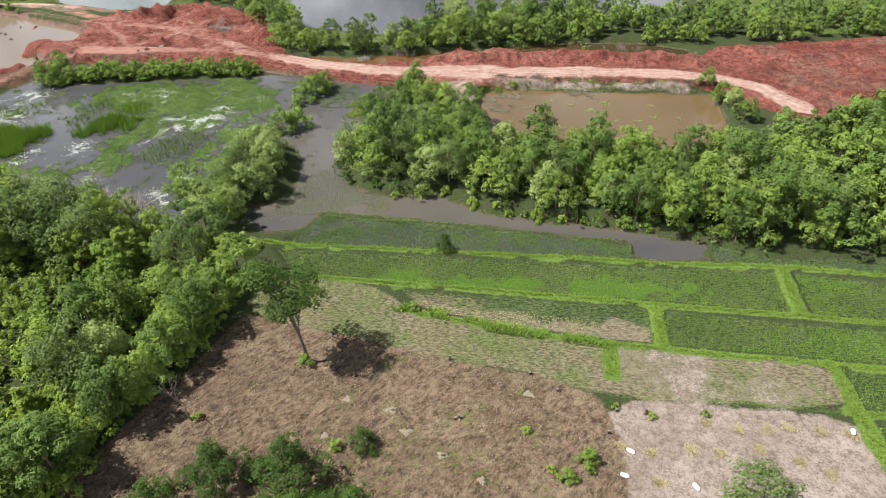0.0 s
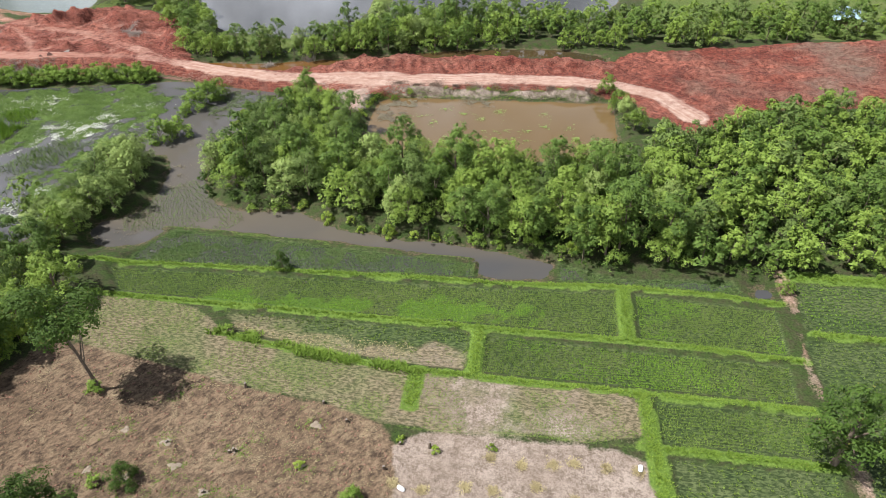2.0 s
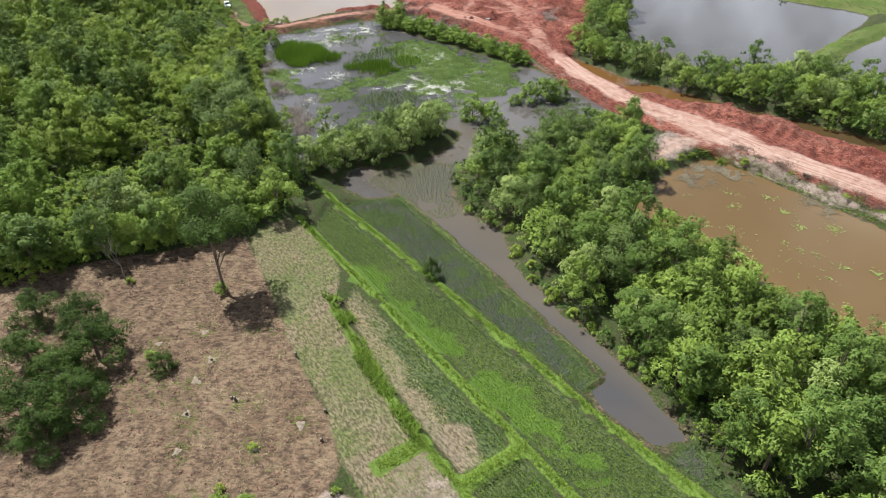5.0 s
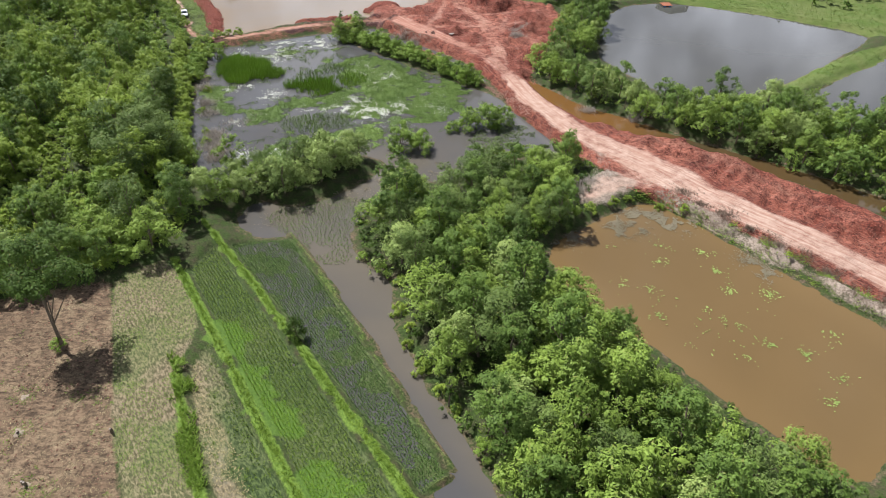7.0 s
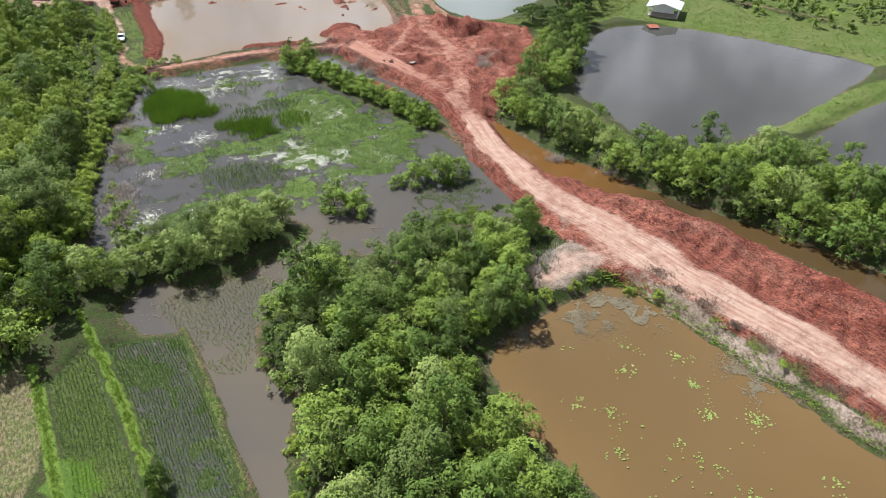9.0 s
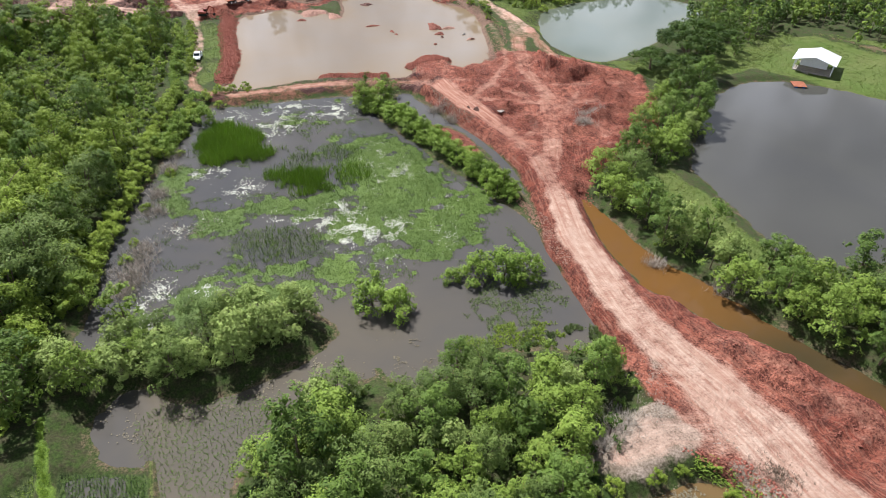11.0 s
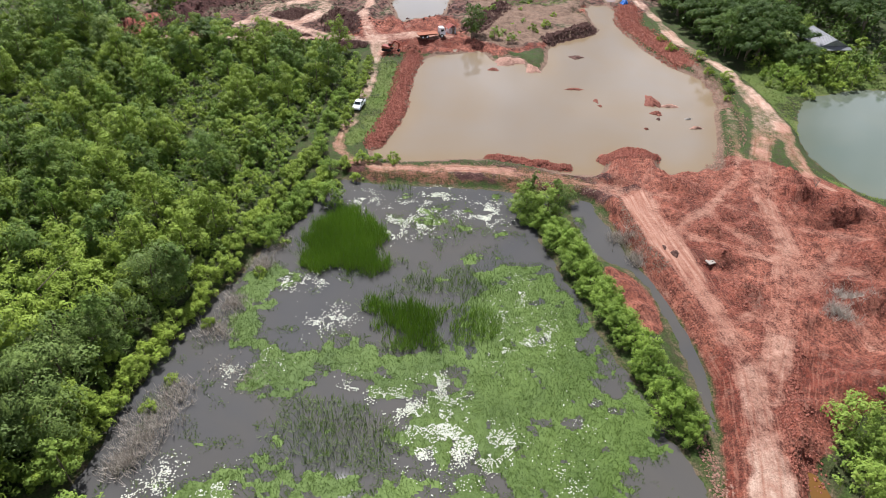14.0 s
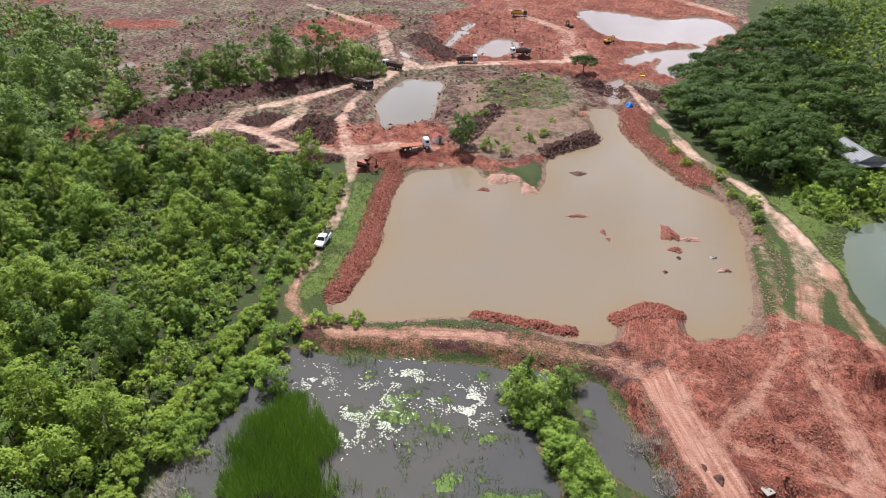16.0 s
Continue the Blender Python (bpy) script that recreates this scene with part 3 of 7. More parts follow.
def inside_by(outline, x, y, soft=1):
    """Metres inside an outline (negative outside)."""
    o = rounded(outline, soft)
    xs, ys = [p[0] for p in o], [p[1] for p in o]
    out = np.full_like(x, -60.0)
    sel = (x > min(xs) - 40) & (x < max(xs) + 40) & (y > min(ys) - 40) & (y < max(ys) + 40)
    if not sel.any():
        return out
    px, py = x[sel], y[sel]
    best, ins = np.full_like(px, 1e9), np.zeros(px.shape, bool)
    for p, q in zip(o, o[1:] + o[:1]):
        dx, dy = q[0] - p[0], q[1] - p[1]
        t = np.clip(((px - p[0]) * dx + (py - p[1]) * dy) / (dx * dx + dy * dy + 1e-9), 0, 1)
        best = np.minimum(best, (px - p[0] - t * dx) ** 2 + (py - p[1] - t * dy) ** 2)
        if dy:
            ins ^= ((p[1] > py) != (q[1] > py)) & (px < p[0] + (py - p[1]) * dx / dy)
    best = np.sqrt(best)
    out[sel] = np.where(ins, best, -best)
    return out


def basin_depth(x, y, outlines):
    d = np.full_like(x, -60.0)
    for o in outlines:
        d = np.maximum(d, inside_by(o, x, y))
    return d


def survey(x, y):
    """Ground height and zone masks at the plan points x, y."""
    x, y = np.asarray(x, float), np.asarray(y, float)
    z = {}
    wob = rough(x, y, 5, 3) * 1.4
    wob2 = rough(x, y, 1.6, 8) * 0.5
    e = wob + wob2
    h = -0.55 + rough(x, y, 14, 5) * 0.5 + rough(x, y, 2.5, 9, 3) * 0.16
    low = smooth(-3, 4, inside_by([(-36, 82), (-32, 60), (-40, 30), (-46, -40), (140, -40), (140, 82)], x, y))
    h = h * (1 - low) + (-1.15 + rough(x, y, 3, 4, 3) * 0.16) * low
    z["plough"] = smooth(-0.8, 0.8, inside_by(BROWN, x, y) + e * 0.6)
    z["sand"] = smooth(-0.6, 0.6, inside_by(SAND, x, y) + e * 0.4)
    z["sand"] = np.maximum(z["sand"], smooth(-1.4, 1.4, inside_by(PALE_BANK, x, y) + e * 1.6) * 0.95)
    shelf = to_line([(-8, 133.4), (0, 134.2), (5, 134.6), (11, 135.2), (16, 135.6), (32, 136.4)], x, y)[0]
    z["sand"] = np.maximum(z["sand"], smooth(2.0, 0.5, shelf + e) * 0.7)
    z["stub"] = smooth(-0.7, 0.7, inside_by(STUB, x, y) + e * 0.5)
    z["sand"] = np.maximum(z["sand"], z["stub"] * smooth(2, 14, x) * (0.36 + rough(x, y, 4, 15, 3) * 0.7))
    h += z["plough"] * (rough(x, y, 0.9, 12, 2) * 0.16)
    h += z["sand"] * rough(x, y, 1.1, 13, 2) * 0.12
    z["rice"] = np.zeros_like(x)
    paddy = np.zeros_like(x)
    for outline, _, _, level in PLOTS.values():
        w = smooth(-0.5, 0.3, inside_by(outline, x, y, 0))
        z["rice"] = np.maximum(z["rice"], w)
        h = h * (1 - w) + (level + rough(x, y, 2.2, 6, 3) * 0.1) * w
        paddy = np.maximum(paddy, w)
    z["lush"] = smooth(2.6, 0.4, to_line([(-16, 66.4), (-4, 67.0), (8, 67.8), (23, 68.8)], x, y)[0] + rough(x, y, 5, 133) * 2.8 + rough(x, y, 1.3, 135, 3) * 2.2) * smooth(28, 24, x)
    z["lush"] = np.maximum(z["lush"], smooth(0.06, 0.26, rough(x, y, 6, 134, 3) + rough(x, y, 1.2, 136, 2) * 0.3) * smooth(35, 37, x) * smooth(54, 52, x) * smooth(50, 52, y) * smooth(75, 73, y) * 0.4)
    dry = smooth(-0.5, 0.5, inside_by(PLOTS["rice_field_5"][0], x, y, 0)) * smooth(3.6, 1.0, np.abs(y - 59.2) - 1.6 * smooth(4, -8, x) + rough(x, y, 4, 131) * 2 + rough(x, y, 1.2, 17, 3))
    dry = np.maximum(dry, smooth(-0.5, 0.5, inside_by(PLOTS["rice_field_5"][0], x, y, 0)) * smooth(3, -8, x + rough(x, y, 4, 203, 3) * 8) * 0.8)
    dry = np.maximum(dry, smooth(-0.5, 0.5, inside_by(PLOTS["rice_field_8"][0], x, y, 0)) * smooth(0.0, 0.25, rough(x, y, 5, 132)) * 0.7)
    z["rice"] *= 1 - 0.7 * dry
    z["stub"] = np.maximum(z["stub"], dry * 0.8)
    z["sand"] = np.maximum(z["sand"], dry * 0.4 * smooth(-10, 2, x))
    z["red"] = np.maximum(smooth(-1, 1, inside_by(RED, x, y) + e * 1.2), smooth(-1, 1, inside_by(RED_ROAD, x, y) + e))
    z["red"] = np.maximum(z["red"], smooth(-0.8, 0.6, inside_by(RED_DITCH, x, y) + e * 0.6))
    far = smooth(-3, 3, inside_by(CLEARED, x, y) + e * 2)
    z["clear"] = far
    for o, much in ((RED_PLAIN, 0.8), (DIGGING, 0.75)):
        z["red"] = np.maximum(z["red"], smooth(-4, 4, inside_by(o, x, y) + e * 4) * much)
    z["red"] = np.maximum(z["red"], far * smooth(0.12, 0.3, rough(x, y, 38, 41, 3)) * 0.8)
    z["spoil"] = np.zeros_like(x)
    silt = smooth(-4, 3, inside_by(SILT, x, y) + e * 2)
    z["red"] *= 1 - 0.85 * silt
    z["grass"] = np.zeros_like(x)
    for g in GRASSY:
        z["grass"] = np.maximum(z["grass"], smooth(-1.5, 1.5, inside_by(g, x, y) + e))
    z["grass"] *= 1 - smooth(-195, -180, x) * smooth(-96, -104, x) * smooth(90, 100, y) * smooth(0.12, -0.2, rough(x, y, 3.5, 201, 3)) * 0.9
    z["grass"] = np.maximum(z["grass"], far * smooth(0.18, 0.34, rough(x, y, 24, 47, 4)) * (1 - z["red"]))
    h += (z["red"] + far * 0.7) * (rough(x, y, 3.2, 21, 4) * 1.0 + (0.3 - np.abs(rough(x, y, 4.5, 25, 3)) * 1.6) * 0.5 + rough(x, y, 1.5, 23, 2) * 0.4)
    h += smooth(-2, 2, inside_by(RED, x, y)) * 0.5 + smooth(-2, 2, inside_by(RED_ROAD, x, y)) * 0.5
    for line, half, top in MOUNDS:
        d, _ = to_line(line, x, y)
        w = smooth(half, 0, d + e * 0.9)
        h += w * top * (1.4 if -125 < line[0][0] < -50 else 1.0) * (0.75 + rough(x, y, 2.2, 51, 3) * 0.9)
        if line[0] == (-22, 144):
            z["dry_mound"] = w * 0.4
        if line[0][1] < 134 or line[0][1] > 135:
            z["spoil" if line[0][0] < -178 and top > 1.1 else "red"] = np.maximum(z["spoil" if line[0][0] < -178 and top > 1.1 else "red"], smooth(0.1, 0.4, w))
    piles = smooth(0.08, 0.3, rough(x, y, 7.5, 191, 3)) * smooth(-3, 3, inside_by(RED, x, y))
    h += piles * 1.3 * (0.8 + rough(x, y, 1.6, 193, 3))
    crest = np.interp(x, [-22, -15, -8, 0, 8, 17, 30, 38], [144, 147, 148.5, 149, 149.5, 150.8, 151, 150])
    slope = smooth(-7.0, -5.0, y - crest) * smooth(0.3, -1.5, y - crest) * smooth(-23, -16, x) * smooth(42, 34, x)
    h += slope * 0.26 * np.sin((x + 0.35 * y) * 2 * math.pi / 2.1 + rough(x, y, 6, 57, 2) * 5)
    z["red"] = np.maximum(z["red"], slope)
    for line, half in RUBBLE:
        d, _ = to_line(line, x, y)
        w = smooth(half, half * 0.4, d + wob2)
        z["red"] = np.maximum(z["red"], w)
        z["grass"] *= 1 - w
    z["dry"] = smooth(42, 56, x) * smooth(-2, 3, inside_by(RED_ROAD, x, y) + e * 2) * (0.45 + rough(x, y, 9, 211, 3) * 0.5)
    shore = to_line([(-117, 158.5), (-124, 163), (-134, 168.2), (-145, 170.5), (-155, 171), (-168, 171)], x, y)[0]
    z["mud"] = np.maximum(silt * 0.75 * (1 - 0.85 * z["grass"]), smooth(2.2, 0.9, shore + e * 0.8))
    z["grass"] *= 1 - smooth(3.0, 1.8, shore + e)
    for name, outlines, level, depth, bank, _, _ in BASINS:
        d = basin_depth(x, y, outlines) + wob2 * 1.2 + wob * 0.45
        shore = smooth(-bank, 0.0, d)
        h = np.where(d > -bank, h * (1 - shore) + np.minimum(h, level + 0.02) * shore, h)
        h -= depth * smooth(0, 4, d)
        m = smooth(-1.2, -0.3, d)
        z["mud"] = np.maximum(z["mud"], m * (1.0 if name in ("water_big_pond", "water_far_pond", "water_slurry") else 0.4))
    for line, half in RUBBLE:
        d, _ = to_line(line, x, y)
        w = smooth(half, half * 0.3, d)
        h = np.maximum(h, h * (1 - w) + (-0.75 + rough(x, y, 1.2, 61, 3) * 0.6) * w)
        z["mud"] *= 1 - w
    near = np.full_like(x, 99.0)
    z["track"], z["across"], z["along"] = np.zeros_like(x), np.zeros_like(x), np.zeros_like(x)
    for k, line in enumerate(ROADS):
        d, w = to_line(line, x, y)
        run = np.concatenate([[0], np.cumsum([math.dist(p[:2], q[:2]) for p, q in zip(line, line[1:])])])
        _, along = to_line([(p[0], p[1], a) for p, a in zip(line, run)], x, y)
        beside = (d - w < near) & (d < w + 12)
        z["across"], z["along"] = np.where(beside, d, z["across"]), np.where(beside, along + 100 * k, z["along"])
        pale = TONES[k] * (1 - 0.4 * smooth(-95, -84, x) * smooth(-54, -62, x) * (k == 0)) * (1 - 0.8 * smooth(-105, -113, x) * (k == 0)) * (1 - 0.08 * smooth(-125, -118, x) * (k in (8, 9)))
        lift = -1.25 if line[0][0] == 55.5 else -0.6 if k == 1 else 0.25
        on = smooth(w + 1.8, w * 0.7, d)
        ruts = -0.07 * np.exp(-((d - 0.85) / 0.3) ** 2)
        h = h * (1 - on) + (np.maximum(h * 0.35, lift) * (lift > 0) + lift * (lift < 0) + ruts + rough(x, y, 1.8, 71, 3) * 0.14) * on
        t = smooth(w + 0.7, w * 0.5, d + e * 0.8)
        z["track"] = np.maximum(z["track"], t * pale * (0.7 + 0.3 * smooth(-0.2, 0.15, rough(x, y, 6, 81 + k, 3))))
        z["mud"] *= 1 - on
        if k == 1:
            verge = smooth(w + 3.2, w + 1.2, d + e * 1.5) * (1 if k != 1 else smooth(-122, -116, x))
            z["mud"] = np.maximum(z["mud"], verge * 0.35)
            z["spoil"] = np.maximum(z["spoil"], verge * smooth(-0.1, 0.15, rough(x, y, 2.5, 207, 3)) * 0.8)
            z["red"] = np.maximum(z["red"], verge * 0.5)
            z["grass"] *= 1 - verge * 0.7
        z["grass"] *= 1 - t
        if k == 0:
            z["red"] = np.maximum(z["red"], smooth(w + 2.0, w + 0.8, d + e * 0.7) * smooth(-100, -94, x))
        near = np.minimum(near, d - w)
    z["ruddy"] = smooth(-45, -82, x) * smooth(-136, -126, x)
    z["rut"] = smooth(10, 1, near) * z["red"]
    z["bund"] = np.zeros_like(x)
    for line, half in BUNDS:
        d, _ = to_line(line, x, y)
        w = smooth(half * 1.5, half * 0.5, d + wob2 * 0.5)
        h = np.maximum(h, h * (1 - w) + (-1.22 + wob2 * 0.12) * w)
        z["bund"] = np.maximum(z["bund"], smooth(half * 1.7, half * 0.8, d + wob2) * (1 if half > 0.3 else 0.45))
        z["rice"] *= 1 - 0.9 * z["bund"]
    z["mud"] = np.maximum(z["mud"], np.maximum(z.pop("dry"), z.pop("dry_mound")) * (1 - z["track"]))
    z["mud"] *= 1 - z["rice"]
    return h, z


LAND = {}


def heights(x, y):
    """Heights on the built ground sheet, between its grid points."""
    ax, ay, h = LAND["ax"], LAND["ay"], LAND["h"]
    i = np.clip(np.searchsorted(ax, x) - 1, 0, len(ax) - 2)
    j = np.clip(np.searchsorted(ay, y) - 1, 0, len(ay) - 2)
    u, v = (x - ax[i]) / (ax[i + 1] - ax[i]), (y - ay[j]) / (ay[j + 1] - ay[j])
    return (h[i, j] * (1 - u) + h[i + 1, j] * u) * (1 - v) + (h[i, j + 1] * (1 - u) + h[i + 1, j + 1] * u) * v


def height(x, y):
    return float(heights(np.array([x]), np.array([y]))[0])


# ---- mesh helpers ----


def mesh_of(name, verts, faces, mat, smooth_faces=False):
    """A mesh from arrays: faces all of one size."""
    me = bpy.data.meshes.new(name)
    verts, faces = np.asarray(verts, np.float32), np.asarray(faces, np.int32)
    me.vertices.add(len(verts))
    me.vertices.foreach_set("co", verts.ravel())
    n, k = faces.shape
    me.loops.add(n * k)
    me.loops.foreach_set("vertex_index", faces.ravel())
    me.polygons.add(n)
    me.polygons.foreach_set("loop_start", np.arange(n, dtype=np.int32) * k)
    me.polygons.foreach_set("use_smooth", np.full(n, smooth_faces))
    me.update(calc_edges=True)
    me.materials.append(mat)
    return me


def part(name, bm, mat, parent, label=""):
    """Links a bmesh as one mesh object under a thing or a part."""
    me = bpy.data.meshes.new(name)
    bm.to_mesh(me)
    bm.free()
    me.materials.append(mat)
    ob = new(name, me)
    ob.parent = parent
    if label:
        tagged(ob, label)
    return ob


def part_of(name, me, parent, label=""):
    ob = new(name, me)
    ob.parent = parent
    if label:
        tagged(ob, label)
    return ob


def box(bm, x, y, z, sx, sy, sz, bevel=0.03, turn=None):
    """A bevelled block centred at x, y with its foot at z."""
    m = Matrix.Translation((x, y, z + sz / 2)) @ (turn or Matrix()) @ Matrix.Diagonal((sx, sy, sz, 1))
    made = bmesh.ops.create_cube(bm, size=1, matrix=m)["verts"]
    if bevel:
        edges = {e for v in made for e in v.link_edges}
        bmesh.ops.bevel(bm, geom=list(edges), offset=bevel, segments=1, affect="EDGES", clamp_overlap=True)
    return bm


def disc_solid(bm, centre, axis, radius, width, sides=14):
    m = Matrix.Translation(centre) @ Vector(axis).to_track_quat("Z", "Y").to_matrix().to_4x4()
    bmesh.ops.create_cone(bm, cap_ends=True, segments=sides, radius1=radius, radius2=radius, depth=width, matrix=m)
    return bm


def tube(path, radii, sides=6):
    """Vertices and quads of a tapering tube along a path."""
    v, f = [], []
    for k, (p, r) in enumerate(zip(path, radii)):
        a = Vector(path[min(k + 1, len(path) - 1)]) - Vector(path[max(k - 1, 0)])
        side = a.cross(Vector((0.3, 0.9, 0.2))).normalized()
        up = a.cross(side).normalized()
        for s in range(sides):
            q = 2 * math.pi * s / sides
            v.append(Vector(p) + (side * math.cos(q) + up * math.sin(q)) * r)
    for k in range(len(path) - 1):
        for s in range(sides):
            f.append((k * sides + s, k * sides + (s + 1) % sides, (k + 1) * sides + (s + 1) % sides, (k + 1) * sides + s))
    return v, f


def leaf_quads(rng, centres, normals, length, width, droop=0.15):
    """Pointed, folded leaves: four vertices and one quad each."""
    n = len(centres)
    nn = normals / (np.linalg.norm(normals, axis=1, keepdims=True) + 1e-9)
    a = rng.normal(size=(n, 3))
    u = np.cross(nn, a)
    u /= np.linalg.norm(u, axis=1, keepdims=True) + 1e-9
    v = np.cross(nn, u)
    ln = length * rng.uniform(0.65, 1.3, (n, 1))
    wd = width * rng.uniform(0.65, 1.3, (n, 1))
    tip = -nn * ln * droop
    verts = np.stack([centres - u * ln + tip, centres - v * wd, centres + u * ln + tip, centres + v * wd], 1).reshape(-1, 3)
    faces = np.arange(4 * n).reshape(n, 4)
    return verts, faces


def leaf_tris(rng, centres, normals, length, width):
    """Pointed leaves for crowded plants: one triangle each."""
    v, _ = leaf_quads(rng, centres, normals, length, width, 0.25)
    v = v.reshape(-1, 4, 3)
    foot = v[:, 0]
    half = (v[:, 3] - v[:, 1]) * 0.5
    return np.stack([foot - half, foot + half, v[:, 2]], 1).reshape(-1, 3), np.arange(3 * len(v)).reshape(-1, 3)


def crown_points(rng, lobes, count, shell=0.3, under=0.12, each=9):
    """Leaf places and facings: tufts of leaves set unevenly on the shells of leaf lobes, few on their undersides."""
    m = max(8, count // each)
    size = np.array([l[3] ** 2 for l in lobes])
    pick = rng.choice(len(lobes), m, p=size / size.sum())
    d = rng.normal(size=(m, 3))
    d /= np.linalg.norm(d, axis=1, keepdims=True)
    flip = (d[:, 2] < -0.1) & (rng.uniform(size=m) > under)
    d[flip, 2] *= -1
    L = np.array(lobes)[pick]
    r = L[:, 3] * (1.06 - shell * rng.uniform(size=m) ** 1.5 + 0.14 * np.abs(rng.normal(size=m)))
    squash = np.stack([np.ones(m), np.ones(m), L[:, 4]], 1)
    c = L[:, :3] + d * r[:, None] * squash
    tuft = (0.11 + 0.13 * L[:, 3]) * rng.uniform(0.6, 1.35, m)
    c, d, tuft = np.repeat(c, each, 0), np.repeat(d, each, 0), np.repeat(tuft, each)
    off = rng.normal(size=c.shape)
    off -= d * (off * d).sum(1, keepdims=True) * 0.45
    return c + off * tuft[:, None], d * 0.75 + off * 0.3


def lobes_of(rng, kind, h, r):
    """Leaf lobes (x, y, z, radius, squash) of one crown."""
    out = []
    if kind == "umbrella":
        for k in range(34):
            a, q = k * 2.4 + rng.uniform(-0.3, 0.3), r * math.sqrt((k + 0.3) / 34) * 0.92
            out.append((q * math.cos(a), q * math.sin(a), h * (0.88 - 0.27 * (q / r) ** 2) + rng.uniform(-0.8, 0.8), r * rng.uniform(0.12, 0.22), 0.5))
    elif kind == "tall":
        for k in range(21):
            t = 0.25 + 0.72 * k / 20
            q = r * math.sin(math.pi * min(1, (t - 0.15) / 0.9)) * rng.uniform(0.3, 0.95)
            a = k * 2.4 + rng.uniform(-0.6, 0.6)
            out.append((q * math.cos(a), q * math.sin(a), h * t * rng.uniform(0.94, 1.06), r * rng.uniform(0.15, 0.32), 0.8))
    elif kind == "open":
        for k in range(12):
            a, q = k * 2.4 + rng.uniform(-0.4, 0.4), r * rng.uniform(0.15, 0.85)
            out.append((q * math.cos(a), q * math.sin(a), h * rng.uniform(0.6, 0.95) - 0.08 * q, r * rng.uniform(0.2, 0.33), 0.7))
    elif kind == "spire":
        for k in range(13):
            t = 0.08 + 0.88 * k / 12
            out.append((rng.uniform(-0.4, 0.4) * r, rng.uniform(-0.4, 0.4) * r, h * t, r * (1.0 - 0.75 * t) * rng.uniform(0.55, 1.0), 1.0))
    elif kind == "plume":
        for k in range(26):
            a, t = k * 2.4, (k % 5 + 1) / 5
            q = r * t ** 1.6 * rng.uniform(0.75, 1.0)
            out.append((q * math.cos(a), q * math.sin(a), h * (0.35 + 0.62 * math.sin(min(1.0, t * 0.85) * 2.2)) * rng.uniform(0.85, 1.05), r * rng.uniform(0.11, 0.2), 0.7))
    else:  # round, low to the ground
        n = 24 if kind == "round" else 13
        for k in range(n):
            a, t = k * 2.4 + rng.uniform(-0.6, 0.6), (k + 0.5) / n
            q = r * math.sqrt(max(0.0, 1 - t ** 1.7)) * rng.uniform(0.45, 1.04)
            out.append((q * math.cos(a), q * math.sin(a), h * (0.14 + 0.7 * t) * rng.uniform(0.78, 1.2), r * rng.uniform(0.15, 0.34), 0.8))
        for k in range(4):
            a, q = rng.uniform(0, 6.28), r * rng.uniform(0.1, 0.7)
            out.append((q * math.cos(a), q * math.sin(a), h * rng.uniform(0.85, 1.15) * (1 - 0.3 * q / r), r * rng.uniform(0.1, 0.18), 1.1))
    return out


def make_plant(name, kind, h, r, count, leaf, mat, seed, trunk=0.12, lean=(0, 0), spread=0.2, limbs=5, fine=False):
    """A plant with its foot at the origin: a tapered trunk with limbs, and a crown of separate leaves."""
    rng = np.random.default_rng(seed)
    root = new(name)
    lobes = [(x + lean[0] * z / h, y + lean[1] * z / h, z, q, s) for x, y, z, q, s in lobes_of(rng, kind, h, r)]
    c, d = crown_points(rng, lobes, count)
    c[:, 2] = np.maximum(c[:, 2], 0.08)
    n = d * (1.0 - spread) + rng.normal(size=d.shape) * spread + np.array([0, 0, 0.38])
    v, f = (leaf_quads if fine else leaf_tris)(rng, c, n, leaf, leaf * 0.5)
    top = (lean[0] * 0.7, lean[1] * 0.7, h * 0.72)
    bend = rng.uniform(-0.25, 0.25, 2)
    tv, tf = tube([(0, 0, -0.35), (top[0] * 0.3 + bend[0] * 0.5, top[1] * 0.3 + bend[1] * 0.5, h * 0.24), (top[0] * 0.65 + bend[0], top[1] * 0.65 + bend[1], h * 0.48), top], [trunk * 1.4, trunk, trunk * 0.75, trunk * 0.3])
    for k in range(min(limbs, len(lobes))):
        L = lobes[(k * 5 + 1) % len(lobes)]
        s = 0.28 + 0.08 * k
        a = Vector((top[0] * s, top[1] * s, h * 0.72 * s))
        b = Vector(L[:3])
        m = a.lerp(b, 0.5) + Vector((0, 0, 0.12 * h * 0.3))
        lv, lf = tube([a, m, b], [trunk * 0.5, trunk * 0.32, trunk * 0.12], 5)
        tf += [tuple(i + len(tv) for i in q) for q in lf]
        tv += lv
    part_of("trunk", mesh_of("trunk", [tuple(p) for p in tv], tf, BARK, True), root)
    part_of("crown", mesh_of("crown", v, f, mat), root)
    return root


